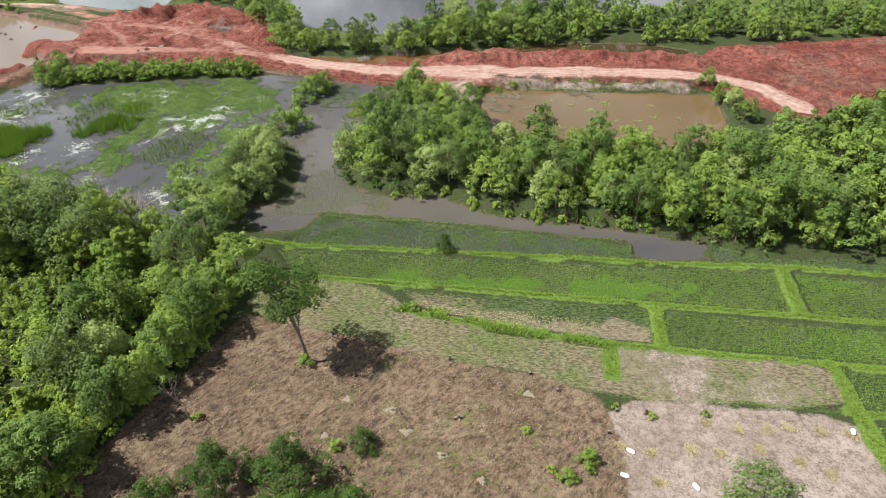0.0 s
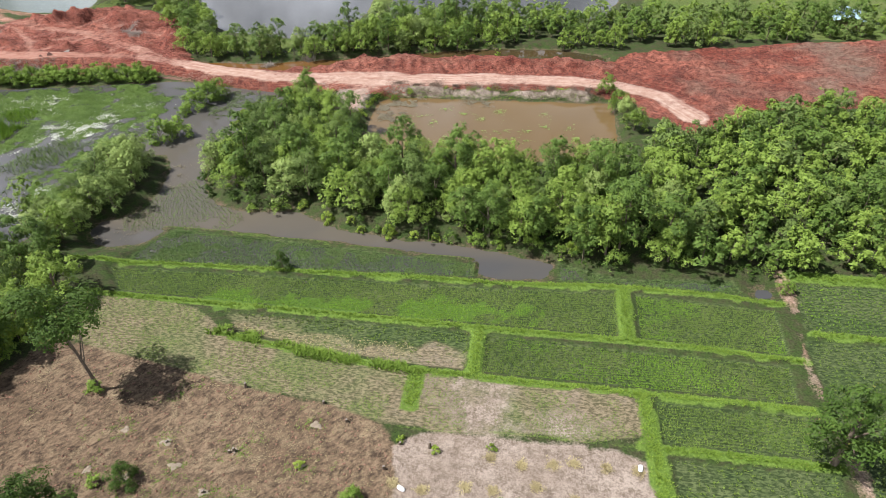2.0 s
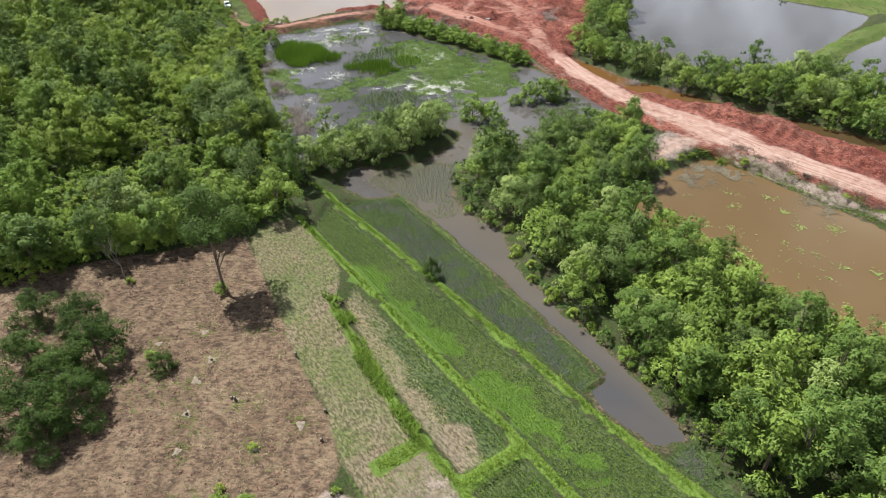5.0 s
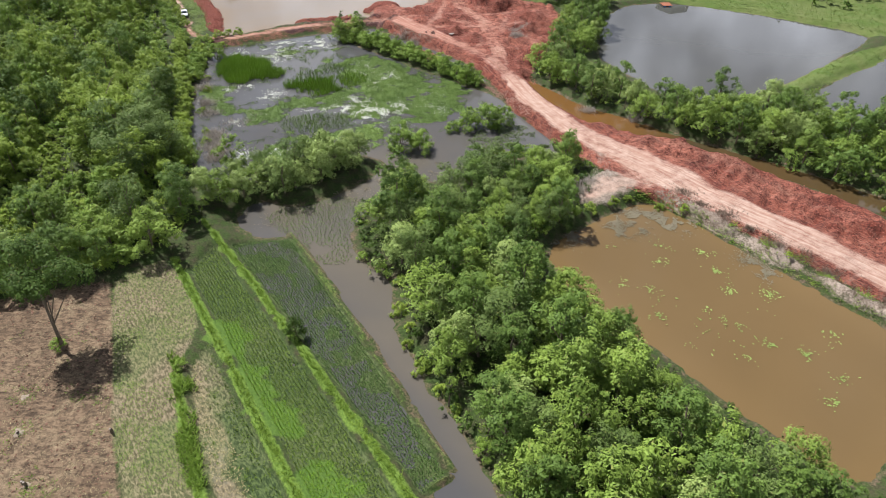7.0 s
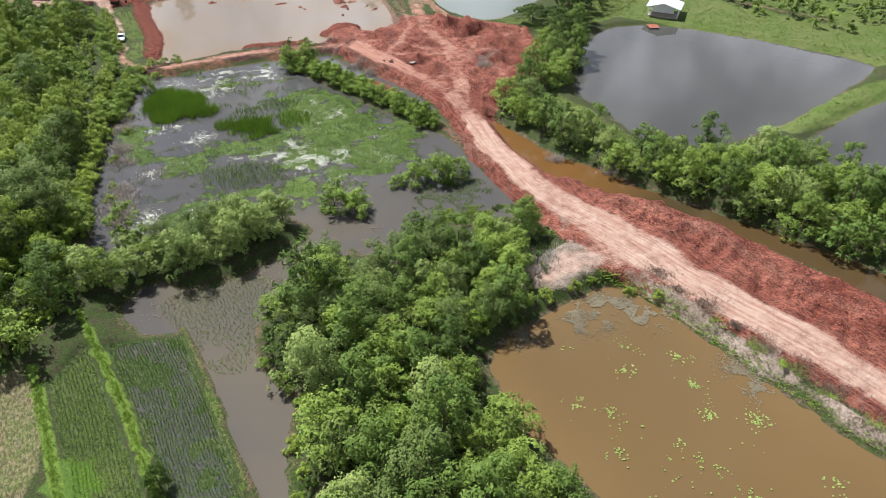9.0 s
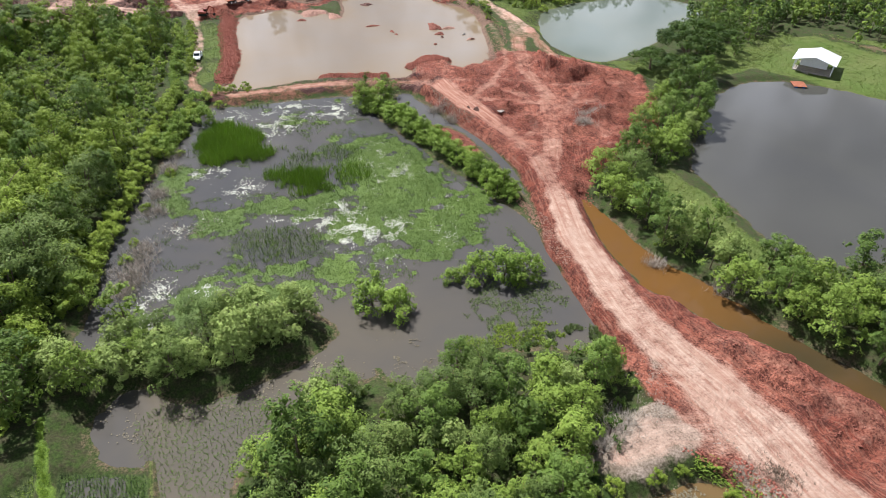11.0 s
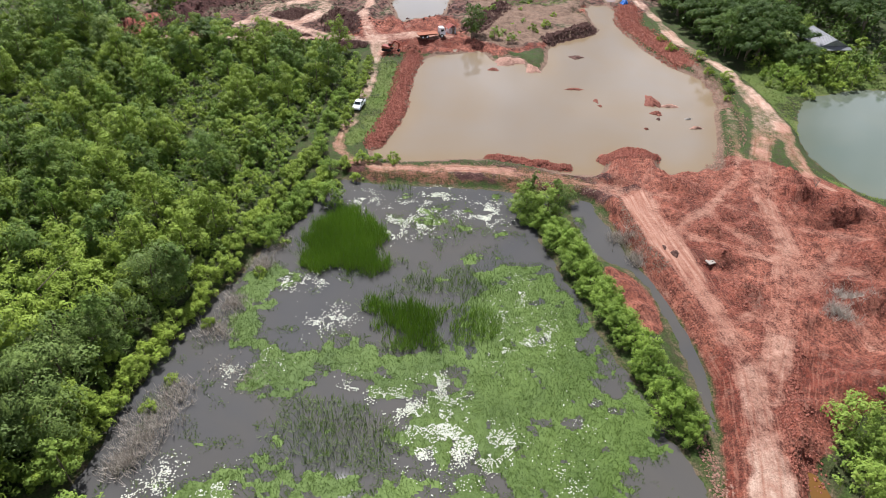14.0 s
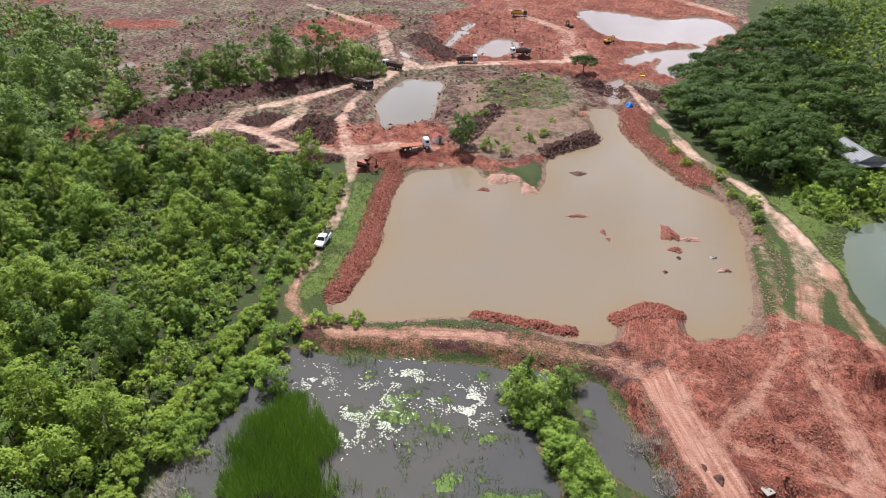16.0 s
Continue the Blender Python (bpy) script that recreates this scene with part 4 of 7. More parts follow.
def blades(rng, xs, ys, zs, tall, lean, wide, per):
    """Tufts of upright pointed blades: one triangle each."""
    n = len(xs) * per
    x, y, z = np.repeat(xs, per), np.repeat(ys, per), np.repeat(zs, per)
    tallness = np.repeat(tall, per) if np.ndim(tall) else tall
    a = rng.uniform(0, 2 * math.pi, n)
    hh = tallness * rng.uniform(0.6, 1.2, n)
    out = lean * rng.uniform(0.2, 1.2, n)
    px, py = -np.sin(a) * wide, np.cos(a) * wide
    foot = rng.uniform(0, 0.4, n) * lean
    bx, by = x + np.cos(a) * foot, y + np.sin(a) * foot
    v = np.stack([np.stack([bx + px, by + py, z], 1), np.stack([bx - px, by - py, z], 1), np.stack([x + np.cos(a) * (out + foot), y + np.sin(a) * (out + foot), z + hh], 1)], 1).reshape(-1, 3)
    return v, np.arange(3 * n).reshape(n, 3)


def scatter(rng, outline, gap, inset=0.0):
    """Random plan points in an outline, no two nearer than about gap."""
    xs, ys = [p[0] for p in outline], [p[1] for p in outline]
    nx, ny = int((max(xs) - min(xs)) / gap) + 2, int((max(ys) - min(ys)) / gap) + 2
    gx, gy = np.meshgrid(min(xs) + np.arange(nx) * gap, min(ys) + np.arange(ny) * gap)
    gx[::2] += gap / 2
    x = (gx + rng.uniform(-0.42, 0.42, gx.shape) * gap).ravel()
    y = (gy + rng.uniform(-0.42, 0.42, gy.shape) * gap).ravel()
    ok = inside_by(outline, x, y, 1) > inset
    return x[ok], y[ok]


# ---- the ground, one sheet cut along its zones ----


def axis(stops):
    """Coordinates with the given spacing between stops: [x0, step, x1, step, x2...]."""
    out = [stops[0]]
    for k in range(1, len(stops) - 1, 2):
        n = max(1, round((stops[k + 1] - out[-1]) / stops[k]))
        out += list(np.linspace(out[-1], stops[k + 1], n + 1)[1:])
    return np.array(out)


def build_ground():
    ax = axis([-4500, 250, -700, 20, -430, 2.5, -260, 1.2, -130, 0.62, 60, 1.5, 120, 20, 400, 250, 4500])
    ay = axis([-4500, 250, -300, 20, -60, 3.0, 20, 0.62, 180, 1.2, 245, 3.0, 340, 20, 600, 250, 4500])
    X, Y = np.meshgrid(ax, ay, indexing="ij")
    h, z = survey(X.ravel(), Y.ravel())
    nx, ny = len(ax), len(ay)
    LAND.update(ax=ax, ay=ay, h=h.reshape(nx, ny))
    co = np.stack([X.ravel(), Y.ravel(), h], 1)
    idx = np.arange(nx * ny).reshape(nx, ny)
    quads = np.stack([idx[:-1, :-1], idx[1:, :-1], idx[1:, 1:], idx[:-1, 1:]], -1).reshape(-1, 4)
    cx, cy = co[quads, 0].mean(1), co[quads, 1].mean(1)
    zone = np.zeros(len(quads), int)
    names = [("ground", "grass, scrub floor and bare soil of a rural plain")]

    def claim(name, label, mask):
        names.append((name, label))
        zone[mask] = len(names) - 1

    mean = {k: v[quads].mean(1) for k, v in z.items()}
    claim("red_earth", "freshly dug rough red laterite earth", (mean["red"] > 0.5) & (mean["track"] < 0.5))
    claim("ploughed_field", "brown ploughed field with clods and dry stalks", mean["plough"] > 0.5)
    claim("sandy_field", "pale sandy tilled field", mean["sand"] > 0.5)
    claim("stubble_field", "straw coloured stubble strip with green weeds", mean["stub"] > 0.5)
    for name, (outline, _, _, _) in PLOTS.items():
        claim(name, "wet paddy plot planted with rows of rice", (inside_by(outline, cx, cy, 0) > 0) & (mean["bund"] < 0.5))
    claim("road", "packed pale pink dirt road with wheel ruts", mean["track"] > 0.5)
    for k, (name, label) in enumerate(names):
        q = quads[zone == k]
        if not len(q):
            continue
        used, inv = np.unique(q, return_inverse=True)
        me = mesh_of(name, co[used], inv.reshape(-1, 4), GROUND, True)
        for zn, values in z.items():
            me.attributes.new(zn, "FLOAT", "POINT").data.foreach_set("value", values[used].astype(np.float32))
        tagged(new(name, me), label, "ground" if name != "road" else "road", kind="structure")


build_ground()


def build_water():
    for name, outlines, level, depth, bank, mat, label in BASINS:
        xs = [p[0] for o in outlines for p in o]
        ys = [p[1] for o in outlines for p in o]
        ax, ay = np.arange(min(xs) - 4, max(xs) + 5, 1.5), np.arange(min(ys) - 4, max(ys) + 5, 1.5)
        X, Y = np.meshgrid(ax, ay, indexing="ij")
        d = basin_depth(X.ravel(), Y.ravel(), outlines)
        if name == "water_marsh":
            for plot in ("rice_field_1", "rice_field_2"):
                d = np.maximum(d, inside_by(PLOTS[plot][0], X.ravel(), Y.ravel(), 0))
        idx = np.arange(X.size).reshape(X.shape)
        quads = np.stack([idx[:-1, :-1], idx[1:, :-1], idx[1:, 1:], idx[:-1, 1:]], -1).reshape(-1, 4)
        quads = quads[d[quads].max(1) > -1.6]
        used, inv = np.unique(quads, return_inverse=True)
        px, py = X.ravel()[used], Y.ravel()[used]
        me = mesh_of(name, np.stack([px, py, np.full(len(used), level)], 1), inv.reshape(-1, 4), mat, True)
        if name == "water_marsh":
            silt = 0.7 * np.maximum(smooth(-62, -40, px) * smooth(140, 96, py), smooth(-40, -20, px)) * smooth(78, 82, py)
        elif name == "water_rust_ditch":
            silt = smooth(-18, -30, px)
        else:
            silt = smooth(6, 0, d[used]) * 0.6
        me.attributes.new("silt", "FLOAT", "POINT").data.foreach_set("value", silt.astype(np.float32))
        tagged(new(name, me), label, "water", kind="structure")


build_water()

# ---- trees and bushes ----
PLANTS = {}


def species(key, *args, label="", category="tree", **more):
    root = make_plant(category, *args, **more)
    tagged(root, label, category)
    PLANTS[key] = [root, label, False]


def plant(key, x, y, scale=1.0, turn=None, squeeze=1.0, group="", sink=0.0, label=""):
    """Stands a plant of that species on the ground; the first one is the built one, later ones are copies."""
    root, _, used = PLANTS[key]
    z = max(height(x, y), -2.0)
    m = Matrix.Translation((x, y, z - sink)) @ Matrix.Rotation(PLANT_RNG.uniform(0, 6.28) if turn is None else turn, 4, "Z")
    if used:
        ob = copy_thing(root, m)
    else:
        ob, PLANTS[key][2] = root, True
        ob.matrix_basis = m
    ob.scale = (scale, scale, scale * squeeze)
    tagged(ob, label, group=group)
    return ob


PLANT_RNG = np.random.default_rng(5)
B = "round-crowned broadleaf tree with mid-green leaves in a thicket"
for k in range(3):
    species(f"broad{k}", "round", 5.8, 2.9, 3000, 0.165, LEAF_A, 10 + k, label=B)
for k in range(2):
    species(f"pale{k}", "round", 5.0, 2.9, 3000, 0.165, LEAF_B, 20 + k, label="bushy tree with pale olive leaves beside water")
for k in range(3):
    species(f"deep{k}", "tall", 7.4, 2.8, 2800, 0.17, LEAF_C, 30 + k, label="taller tree with deep green leaves in a thicket")
for k in range(2):
    species(f"feather{k}", "round", 6.2, 3.2, 4200, 0.125, LEAF_E, 40 + k, label="feathery grey-green tree with fine leaves")
for k in range(3):
    species(f"shrub{k}", "low", 2.3, 1.8, 1500, 0.135, LEAF_D, 50 + k, label="low yellow-green leafy shrub", category="shrub", trunk=0.05)
for k in range(2):
    species(f"bush{k}", "low", 2.9, 2.0, 1800, 0.135, LEAF_G, 60 + k, label="dense mid-green bush", category="bush", trunk=0.06)
for k in range(2):
    species(f"rain{k}", "umbrella", 9.5, 8.0, 9500, 0.27, LEAF_F, 70 + k, label="wide umbrella-crowned rain tree with dark green leaves", trunk=0.4)
species("plume", "plume", 7.5, 5.0, 4200, 0.15, LEAF_D, 81, label="feathery yellow-green plume of bamboo above the scrub", limbs=12)
species("spire", "spire", 8.0, 1.7, 1900, 0.18, LEAF_C, 80, label="narrow dark tree standing above the thicket")


def put_all(xs, ys, keys, weights, lo=0.75, hi=1.2, group=""):
    w = np.array(weights) / sum(weights)
    for x, y in zip(xs, ys):
        key = keys[PLANT_RNG.choice(len(keys), p=w)]
        plant(key, x, y, PLANT_RNG.uniform(lo, hi), squeeze=PLANT_RNG.uniform(0.85, 1.15), group=group)


MIX = ["broad0", "broad1", "broad2", "pale0", "pale1", "deep0", "deep1", "deep2", "feather0", "feather1"]
THICKET = [(-29, 92), (-21, 88.3), (-13, 90), (0, 85), (16, 83.3), (26, 82), (34, 80), (56, 81.3), (75, 83), (100, 90), (112, 140), (88, 134.5), (64, 128), (50, 117), (41, 109), (36, 105.5), (15, 104.5), (-4, 104), (-10, 108), (-12, 118), (-17, 122), (-22, 130.5), (-27, 128), (-31, 117), (-30, 108), (-32, 99)]
x, y = scatter(np.random.default_rng(1), THICKET, 4.0)
here = x < 42
for rim, lo, hi in ((y > 100, 0.75, 1.0), (y <= 100, 0.9, 1.3)):
    put_all(x[here & rim], y[here & rim], MIX, [3, 3, 3, 1, 1, 2, 2, 1, 1.6, 1.6], lo, hi, "thicket between paddies and pond")
away = [(x[~here], y[~here])]
DIKE = [(-48.5, 71), (-48.5, 88), (-49, 96), (-46, 101), (-42, 100.5), (-39.5, 94), (-39.5, 86), (-44, 80), (-40, 73)]
x, y = scatter(np.random.default_rng(2), DIKE, 3.2)
put_all(x, y, MIX, [1, 1, 1, 4, 4, 0, 0, 0, 1, 1], 0.85, 1.15, "row of trees on the marsh dike")
BANK = [(-60, 149), (-66, 157), (-72, 166), (-84, 181), (-80, 190), (-70, 178), (-60, 169), (-63, 160), (-56, 154), (-38, 155), (-30, 163), (-20, 180), (-8, 182), (4, 187), (18, 191), (36, 189), (60, 194), (110, 196), (112, 181), (82, 175), (52, 168), (36, 166.5), (10, 165), (-2, 160.5), (-12, 158), (-20, 154.8), (-31, 151.5), (-45, 149)]
x, y = scatter(np.random.default_rng(3), BANK, 4.5)
here = x < 2
put_all(x[here], y[here], MIX, [3, 3, 3, 2, 2, 2, 2, 2, 1, 1], 0.85, 1.2, "trees on the lake bank")
away.append((x[~here], y[~here]))
FOREST = [(-38, 26), (-40, 34), (-38, 42), (-36.5, 48), (-35.5, 56), (-36, 66), (-44, 71), (-52, 70.5), (-60, 73), (-69, 74.5), (-80, 76), (-88, 80), (-96, 82), (-106, 82.5), (-117, 85), (-126, 86), (-140, 88), (-158, 90), (-172, 90), (-176, 82), (-177, 40), (-190, 26), (-175, -12), (-60, 4)]
x, y = scatter(np.random.default_rng(4), FOREST, 4.7)
near = (x > -47) & (y > 26)
put_all(x[near], y[near], MIX + ["shrub0", "shrub1"], [3, 3, 3, 1, 1, 2, 2, 2, 1.5, 1.5, 1, 1], 0.85, 1.3, "scrub forest west of the fields")


def woodland(name, points, seed, label, mats, count=620, tall=(3.0, 6.5), leaf=0.24, kinds=("round", "round", "low", "tall"), power=1.5, wide=(0.38, 0.56), patch=0.0):
    """Many trees too far or too crowded to count, joined by leaf colour into parts of one stand."""
    rng = np.random.default_rng(seed)
    px, py = points
    pz = heights(px, py)
    drift = rough(px, py, 24, seed, 3)
    root = tagged(new(name), label, "woodland", kind="stuff")
    sets = [[] for _ in mats]
    stems = [], []
    for x, y, z, g in zip(px, py, pz, drift):
        h = tall[0] + (tall[1] - tall[0]) * rng.uniform() ** power
        r = h * rng.uniform(*wide)
        kind = kinds[rng.integers(len(kinds))]
        n = int(count * (0.35 + 0.65 * (h / tall[1]) ** 1.4))
        c, d = crown_points(rng, lobes_of(rng, kind, h, r), n)
        c[:, 2] = np.maximum(c[:, 2], 0.1)
        v, _ = leaf_tris(rng, c, d * 0.85 + rng.normal(size=d.shape) * 0.17 + np.array([0, 0, 0.38]), leaf, leaf * 0.5)
        m = int((0.5 + g * 1.3) * len(mats)) if rng.uniform() < patch else rng.integers(len(mats))
        sets[min(max(m, 0), len(mats) - 1)].append(v + np.array([x, y, z]))
        if h > 2.5:
            tv, tf = tube([(x, y, z - 0.3), (x + 0.1, y, z + h * 0.4), (x, y + 0.1, z + h * 0.8)], [0.12, 0.09, 0.03], 4)
            stems[1].extend(tuple(i + len(stems[0]) for i in q) for q in tf)
            stems[0].extend(tuple(p) for p in tv)
    for mat, s in zip(mats, sets):
        if s:
            v = np.concatenate(s)
            part_of("foliage", mesh_of("foliage", v, np.arange(len(v)).reshape(-1, 3), mat), root)
    if stems[0]:
        part_of("stems", mesh_of("stems", stems[0], stems[1], BARK, True), root)


x, y = x[~near], y[~near]
glade = rough(x, y, 15, 181, 3)
stand = glade > -0.2
woodland("forest", (x[stand], y[stand]), 11, "dense green scrub forest of mixed low trees", [LEAF_D, LEAF_G, LEAF_C, LEAF_A, LEAF_D, LEAF_C], 3400, (3.0, 10.0), 0.19, ("round", "round", "tall", "round", "low"), 1.25, (0.32, 0.46), 0.5)
for k, pts in enumerate(away):
    woodland("forest", pts, 14 + k, "mixed green trees beyond the pond and lakes", [LEAF_A, LEAF_C, LEAF_A, LEAF_C, LEAF_E], 1400, (3.6, 7.4), 0.25, ("round", "round", "tall"))
gx, gy = scatter(np.random.default_rng(6), FOREST, 2.2, -0.4)
woodland("undergrowth", (gx, gy), 12, "bright green creepers and undergrowth between the trees", [LEAF_D, LEAF_G, LEAF_D, LEAF_A], 420, (1.0, 3.0), 0.19, ("low",), 1.4, (0.65, 0.95), 0.6)
gx, gy = scatter(np.random.default_rng(8), BANK, 2.7, -0.3)
woodland("undergrowth", (gx[gx < 14], gy[gx < 14]), 17, "dense bushes at the foot of the lake bank trees", [LEAF_A, LEAF_C, LEAF_G], 260, (1.2, 3.2), 0.17, ("low",), 1.3, (0.5, 0.8))
# dark leaf materials here paint deeper shade into the gaps between thicket trees
gx, gy = scatter(np.random.default_rng(7), THICKET, 2.9, -1.6)
woodland("undergrowth", (gx, gy), 13, "green undergrowth at the foot of the thicket", [LEAF_C, LEAF_F, LEAF_A], 240, (1.0, 2.6), 0.17, ("low",), 1.3, (0.5, 0.8))
for x, y, s in ((-76, 66, 1.25), (-72.5, 62.5, 0.9), (-82, 64, 0.9)):
    plant("plume", x, y, s)
for x, y, s in ((-133, 29, 1.3), (-89.5, 65.5, 1.1), (-62, 62.8, 1.1), (-104, 70, 0.9), (-120, 50, 1.1), (-72, 50, 1.1)):
    plant("spire", x, y, s)

# hedge along the ditch, and plants standing in the marsh
HEDGE = [(-105, 124.8), (-96, 127.8), (-89, 129.8), (-79, 132.3), (-72, 134), (-65, 135.3), (-61, 136)]
for (ax_, ay_), (bx_, by_) in zip(HEDGE, HEDGE[1:]):
    n = round(math.hypot(bx_ - ax_, by_ - ay_) / 0.75)
    for k in range(n):
        t = (k + 0.5) / n
        plant(f"bush{k % 2}", ax_ + (bx_ - ax_) * t + PLANT_RNG.uniform(-0.5, 0.5), ay_ + (by_ - ay_) * t + PLANT_RNG.uniform(-1.3, 1.3), PLANT_RNG.uniform(0.45, 1.05), squeeze=PLANT_RNG.uniform(0.7, 1.25), group="hedge along the ditch", label="dense green bush in the hedge along a ditch")
for key, x, y, s in (("bush0", -46, 108, 1.6), ("bush1", -43.8, 110, 1.3), ("bush1", -46.5, 123.2, 1.3), ("bush0", -45, 126, 1.6), ("bush1", -44.5, 128.6, 1.35), ("bush0", -47, 119.5, 0.75),
                     ("broad0", -105, 124, 1.0), ("broad1", -103, 127, 0.95), ("spire", -107, 125, 0.85), ("deep1", -104, 128.5, 0.7), ("feather0", -108, 131, 0.5), ("bush0", -108, 93.5, 1.3), ("shrub0", -104, 89, 0.7), ("shrub1", -113, 94, 0.6), ("shrub2", -115, 97, 0.6),
                     ("shrub1", -67, 79, 0.55), ("shrub0", -71, 80, 0.5), ("shrub2", -80, 82, 0.6), ("shrub0", -90, 86, 0.6), ("shrub1", -97, 88, 0.5), ("shrub0", -118, 95, 0.5), ("shrub2", -119, 99, 0.4), ("shrub1", -118.8, 103, 0.35), ("spire", -160, 79, 0.9)):
    plant(key, x, y, s)
for line, keys, gap, s in (([(-57, 72.5), (-70, 75.5), (-86, 80.5), (-104, 84.5), (-116, 88), (-122, 89)], ("shrub0", "shrub1", "shrub2"), 1.5, 0.9), ([(-96, 85.5), (-104, 87.5), (-111, 90.5), (-117, 92.8)], ("bush0", "shrub1", "bush1"), 1.0, 0.8), ([(-118, 89.5), (-134, 90), (-152, 92), (-168, 92.5)], ("bush0", "shrub1", "bush1"), 1.7, 0.7), ([(-42.5, 29), (-40, 38), (-38.4, 44), (-36.6, 52), (-35.6, 60)], ("bush0", "deep0", "bush1", "shrub2"), 1.0, 0.85),
                           ([(-21, 87), (-14, 89), (-3, 84.5), (12, 83), (30, 81)], ("shrub0", "bush1"), 4.2, 0.55)):
    for (ax_, ay_), (bx_, by_) in zip(line, line[1:]):
        n = max(1, round(math.hypot(bx_ - ax_, by_ - ay_) / gap))
        for k in range(n):
            t = (k + PLANT_RNG.uniform(0.2, 0.8)) / n
            plant(keys[PLANT_RNG.integers(len(keys))], ax_ + (bx_ - ax_) * t, ay_ + (by_ - ay_) * t + PLANT_RNG.uniform(-0.8, 0.8), s * PLANT_RNG.uniform(0.7, 1.25))

for x, y, s in ((-60, 67.5, 1.5), (-64.5, 69, 1.6), (-69, 69.5, 1.45), (-73.5, 71.5, 1.1), (-57, 64, 1.5), (-78, 73, 1.0), (-66, 64.5, 1.6), (-62, 72, 1.2), (-84, 75, 1.3)):
    plant(f"feather{int(s * 20) % 2}", x, y, s, label="large feathery olive-green tree at the forest edge")

# single trees of the fields
species("field_tree", "open", 13.0, 5.4, 7600, 0.16, LEAF_F, 90, fine=True, label="tall leaning tree with a sparse crown in the ploughed field", trunk=0.17, lean=(-2.4, 0.3), limbs=11)
plant("field_tree", -22.6, 49.6, 1.0, 0.0)
plant("bush0", -22.9, 49.3, 0.5)
species("orchard", "round", 5.2, 3.5, 6500, 0.135, LEAF_F, 91, fine=True, label="broad orchard tree with dark glossy leaves on ploughed soil", trunk=0.2, limbs=8)
for x, y, s in ((-26.4, 33.5, 0.82), (-19.6, 33.8, 1.0), (-12.6, 30.6, 0.92), (-30.5, 29.5, 0.75), (-22, 27.5, 0.95), (-17.5, 30.0, 0.85), (-14, 26.0, 1.0), (-10.5, 27.0, 0.8)):
    plant("orchard", x, y, s)
plant("orchard", -13.8, 39.3, 0.42)
plant("bush0", -16.5, 38.6, 0.35)
species("pale_tree", "round", 4.6, 3.6, 2600, 0.15, LEAF_E, 92, label="grey-green fine-leaved tree on pale sandy soil", trunk=0.16)
plant("pale_tree", 22.5, 37.0, 1.0)
species("path_tree", "tall", 9.5, 4.3, 4200, 0.19, LEAF_F, 93, label="large dark leafy tree beside the field path", trunk=0.28)
plant("path_tree", 52.5, 50.5, 1.0)
plant("bush1", 55, 77, 0.55)
plant("orchard", -10.4, 73.2, 0.36, squeeze=1.35, label="small lone tree on a paddy bund")
for key, x, y, s in (("bush0", 8, 40.2, 0.62), ("bush1", 6, 38.3, 0.45), ("shrub0", 4.5, 38.8, 0.3), ("shrub1", 11, 47.4, 0.28), ("shrub0", 20, 47.6, 0.28), ("shrub2", 2, 43.2, 0.3), ("shrub1", 14.6, 46.6, 0.3), ("shrub0", 9, 34, 0.5), ("bush1", -12.5, 60.3, 0.36)):
    plant(key, x, y, s)


def bare_tree(x, y, h, seed, label):
    rng = np.random.default_rng(seed)
    z = height(x, y)
    v, f = [], []

    def branch(p, d, length, r, depth):
        q = p + d * length * 0.5 + Vector(rng.uniform(-0.08, 0.08, 3)) * length
        e = p + d * length
        tv, tf = tube([p, q, e], [r, r * 0.8, r * 0.55], 5)
        f.extend(tuple(i + len(v) for i in s) for s in tf)
        v.extend(tuple(a) for a in tv)
        if depth:
            for _ in range(3):
                nd = (d + Vector(rng.uniform(-0.75, 0.75, 3)) + Vector((0, 0, 0.25))).normalized()
                branch(e, nd, length * rng.uniform(0.55, 0.8), r * 0.5, depth - 1)

    branch(Vector((0, 0, -0.2)), Vector((-0.1, 0, 1)).normalized(), h * 0.4, 0.1, 4)
    root = new("bare_tree", mesh_of("bare_tree", v, f, DEAD, True))
    root.matrix_basis = pose(x, y, z)
    tagged(root, label, "tree")


bare_tree(-32, 40, 6.5, 3, "leafless grey tree at the edge of the ploughed field")
plant("shrub1", -31.7, 40.3, 0.35)

# far trees and woods beyond the digging
for x, y, s in ((-203, 178.5, 0.8), (-191, 180, 0.81), (-179, 181.5, 0.85), (-169, 184, 0.74), (-163, 194, 0.71), (-176, 195, 0.9), (-188, 189, 0.93), (-212, 184, 0.9), (-206, 180, 1.0), (-196, 184, 1.05), (-185, 184, 0.95), (-178, 191, 1.0), (-170, 187, 0.8), (-192, 196, 1.1), (-206, 194, 1.1), (-220, 190, 1.0), (-218, 206, 1.1), (-204, 208, 1.15), (-234, 200, 1.0), (-232, 218, 1.1), (-246, 214, 1.0), (-188, 222, 1.0), (-200, 224, 1.0), (-216, 224, 1.1),
                (-176, 57, 0.8), (-97, 197, 0.9), (-90, 190, 0.75), (-104, 206, 0.9), (-100, 190, 0.6)):
    plant(f"rain{int(s * 100) % 2}", x, y, s, squeeze=0.76 + 0.42 * (abs(x * 0.37) % 1))
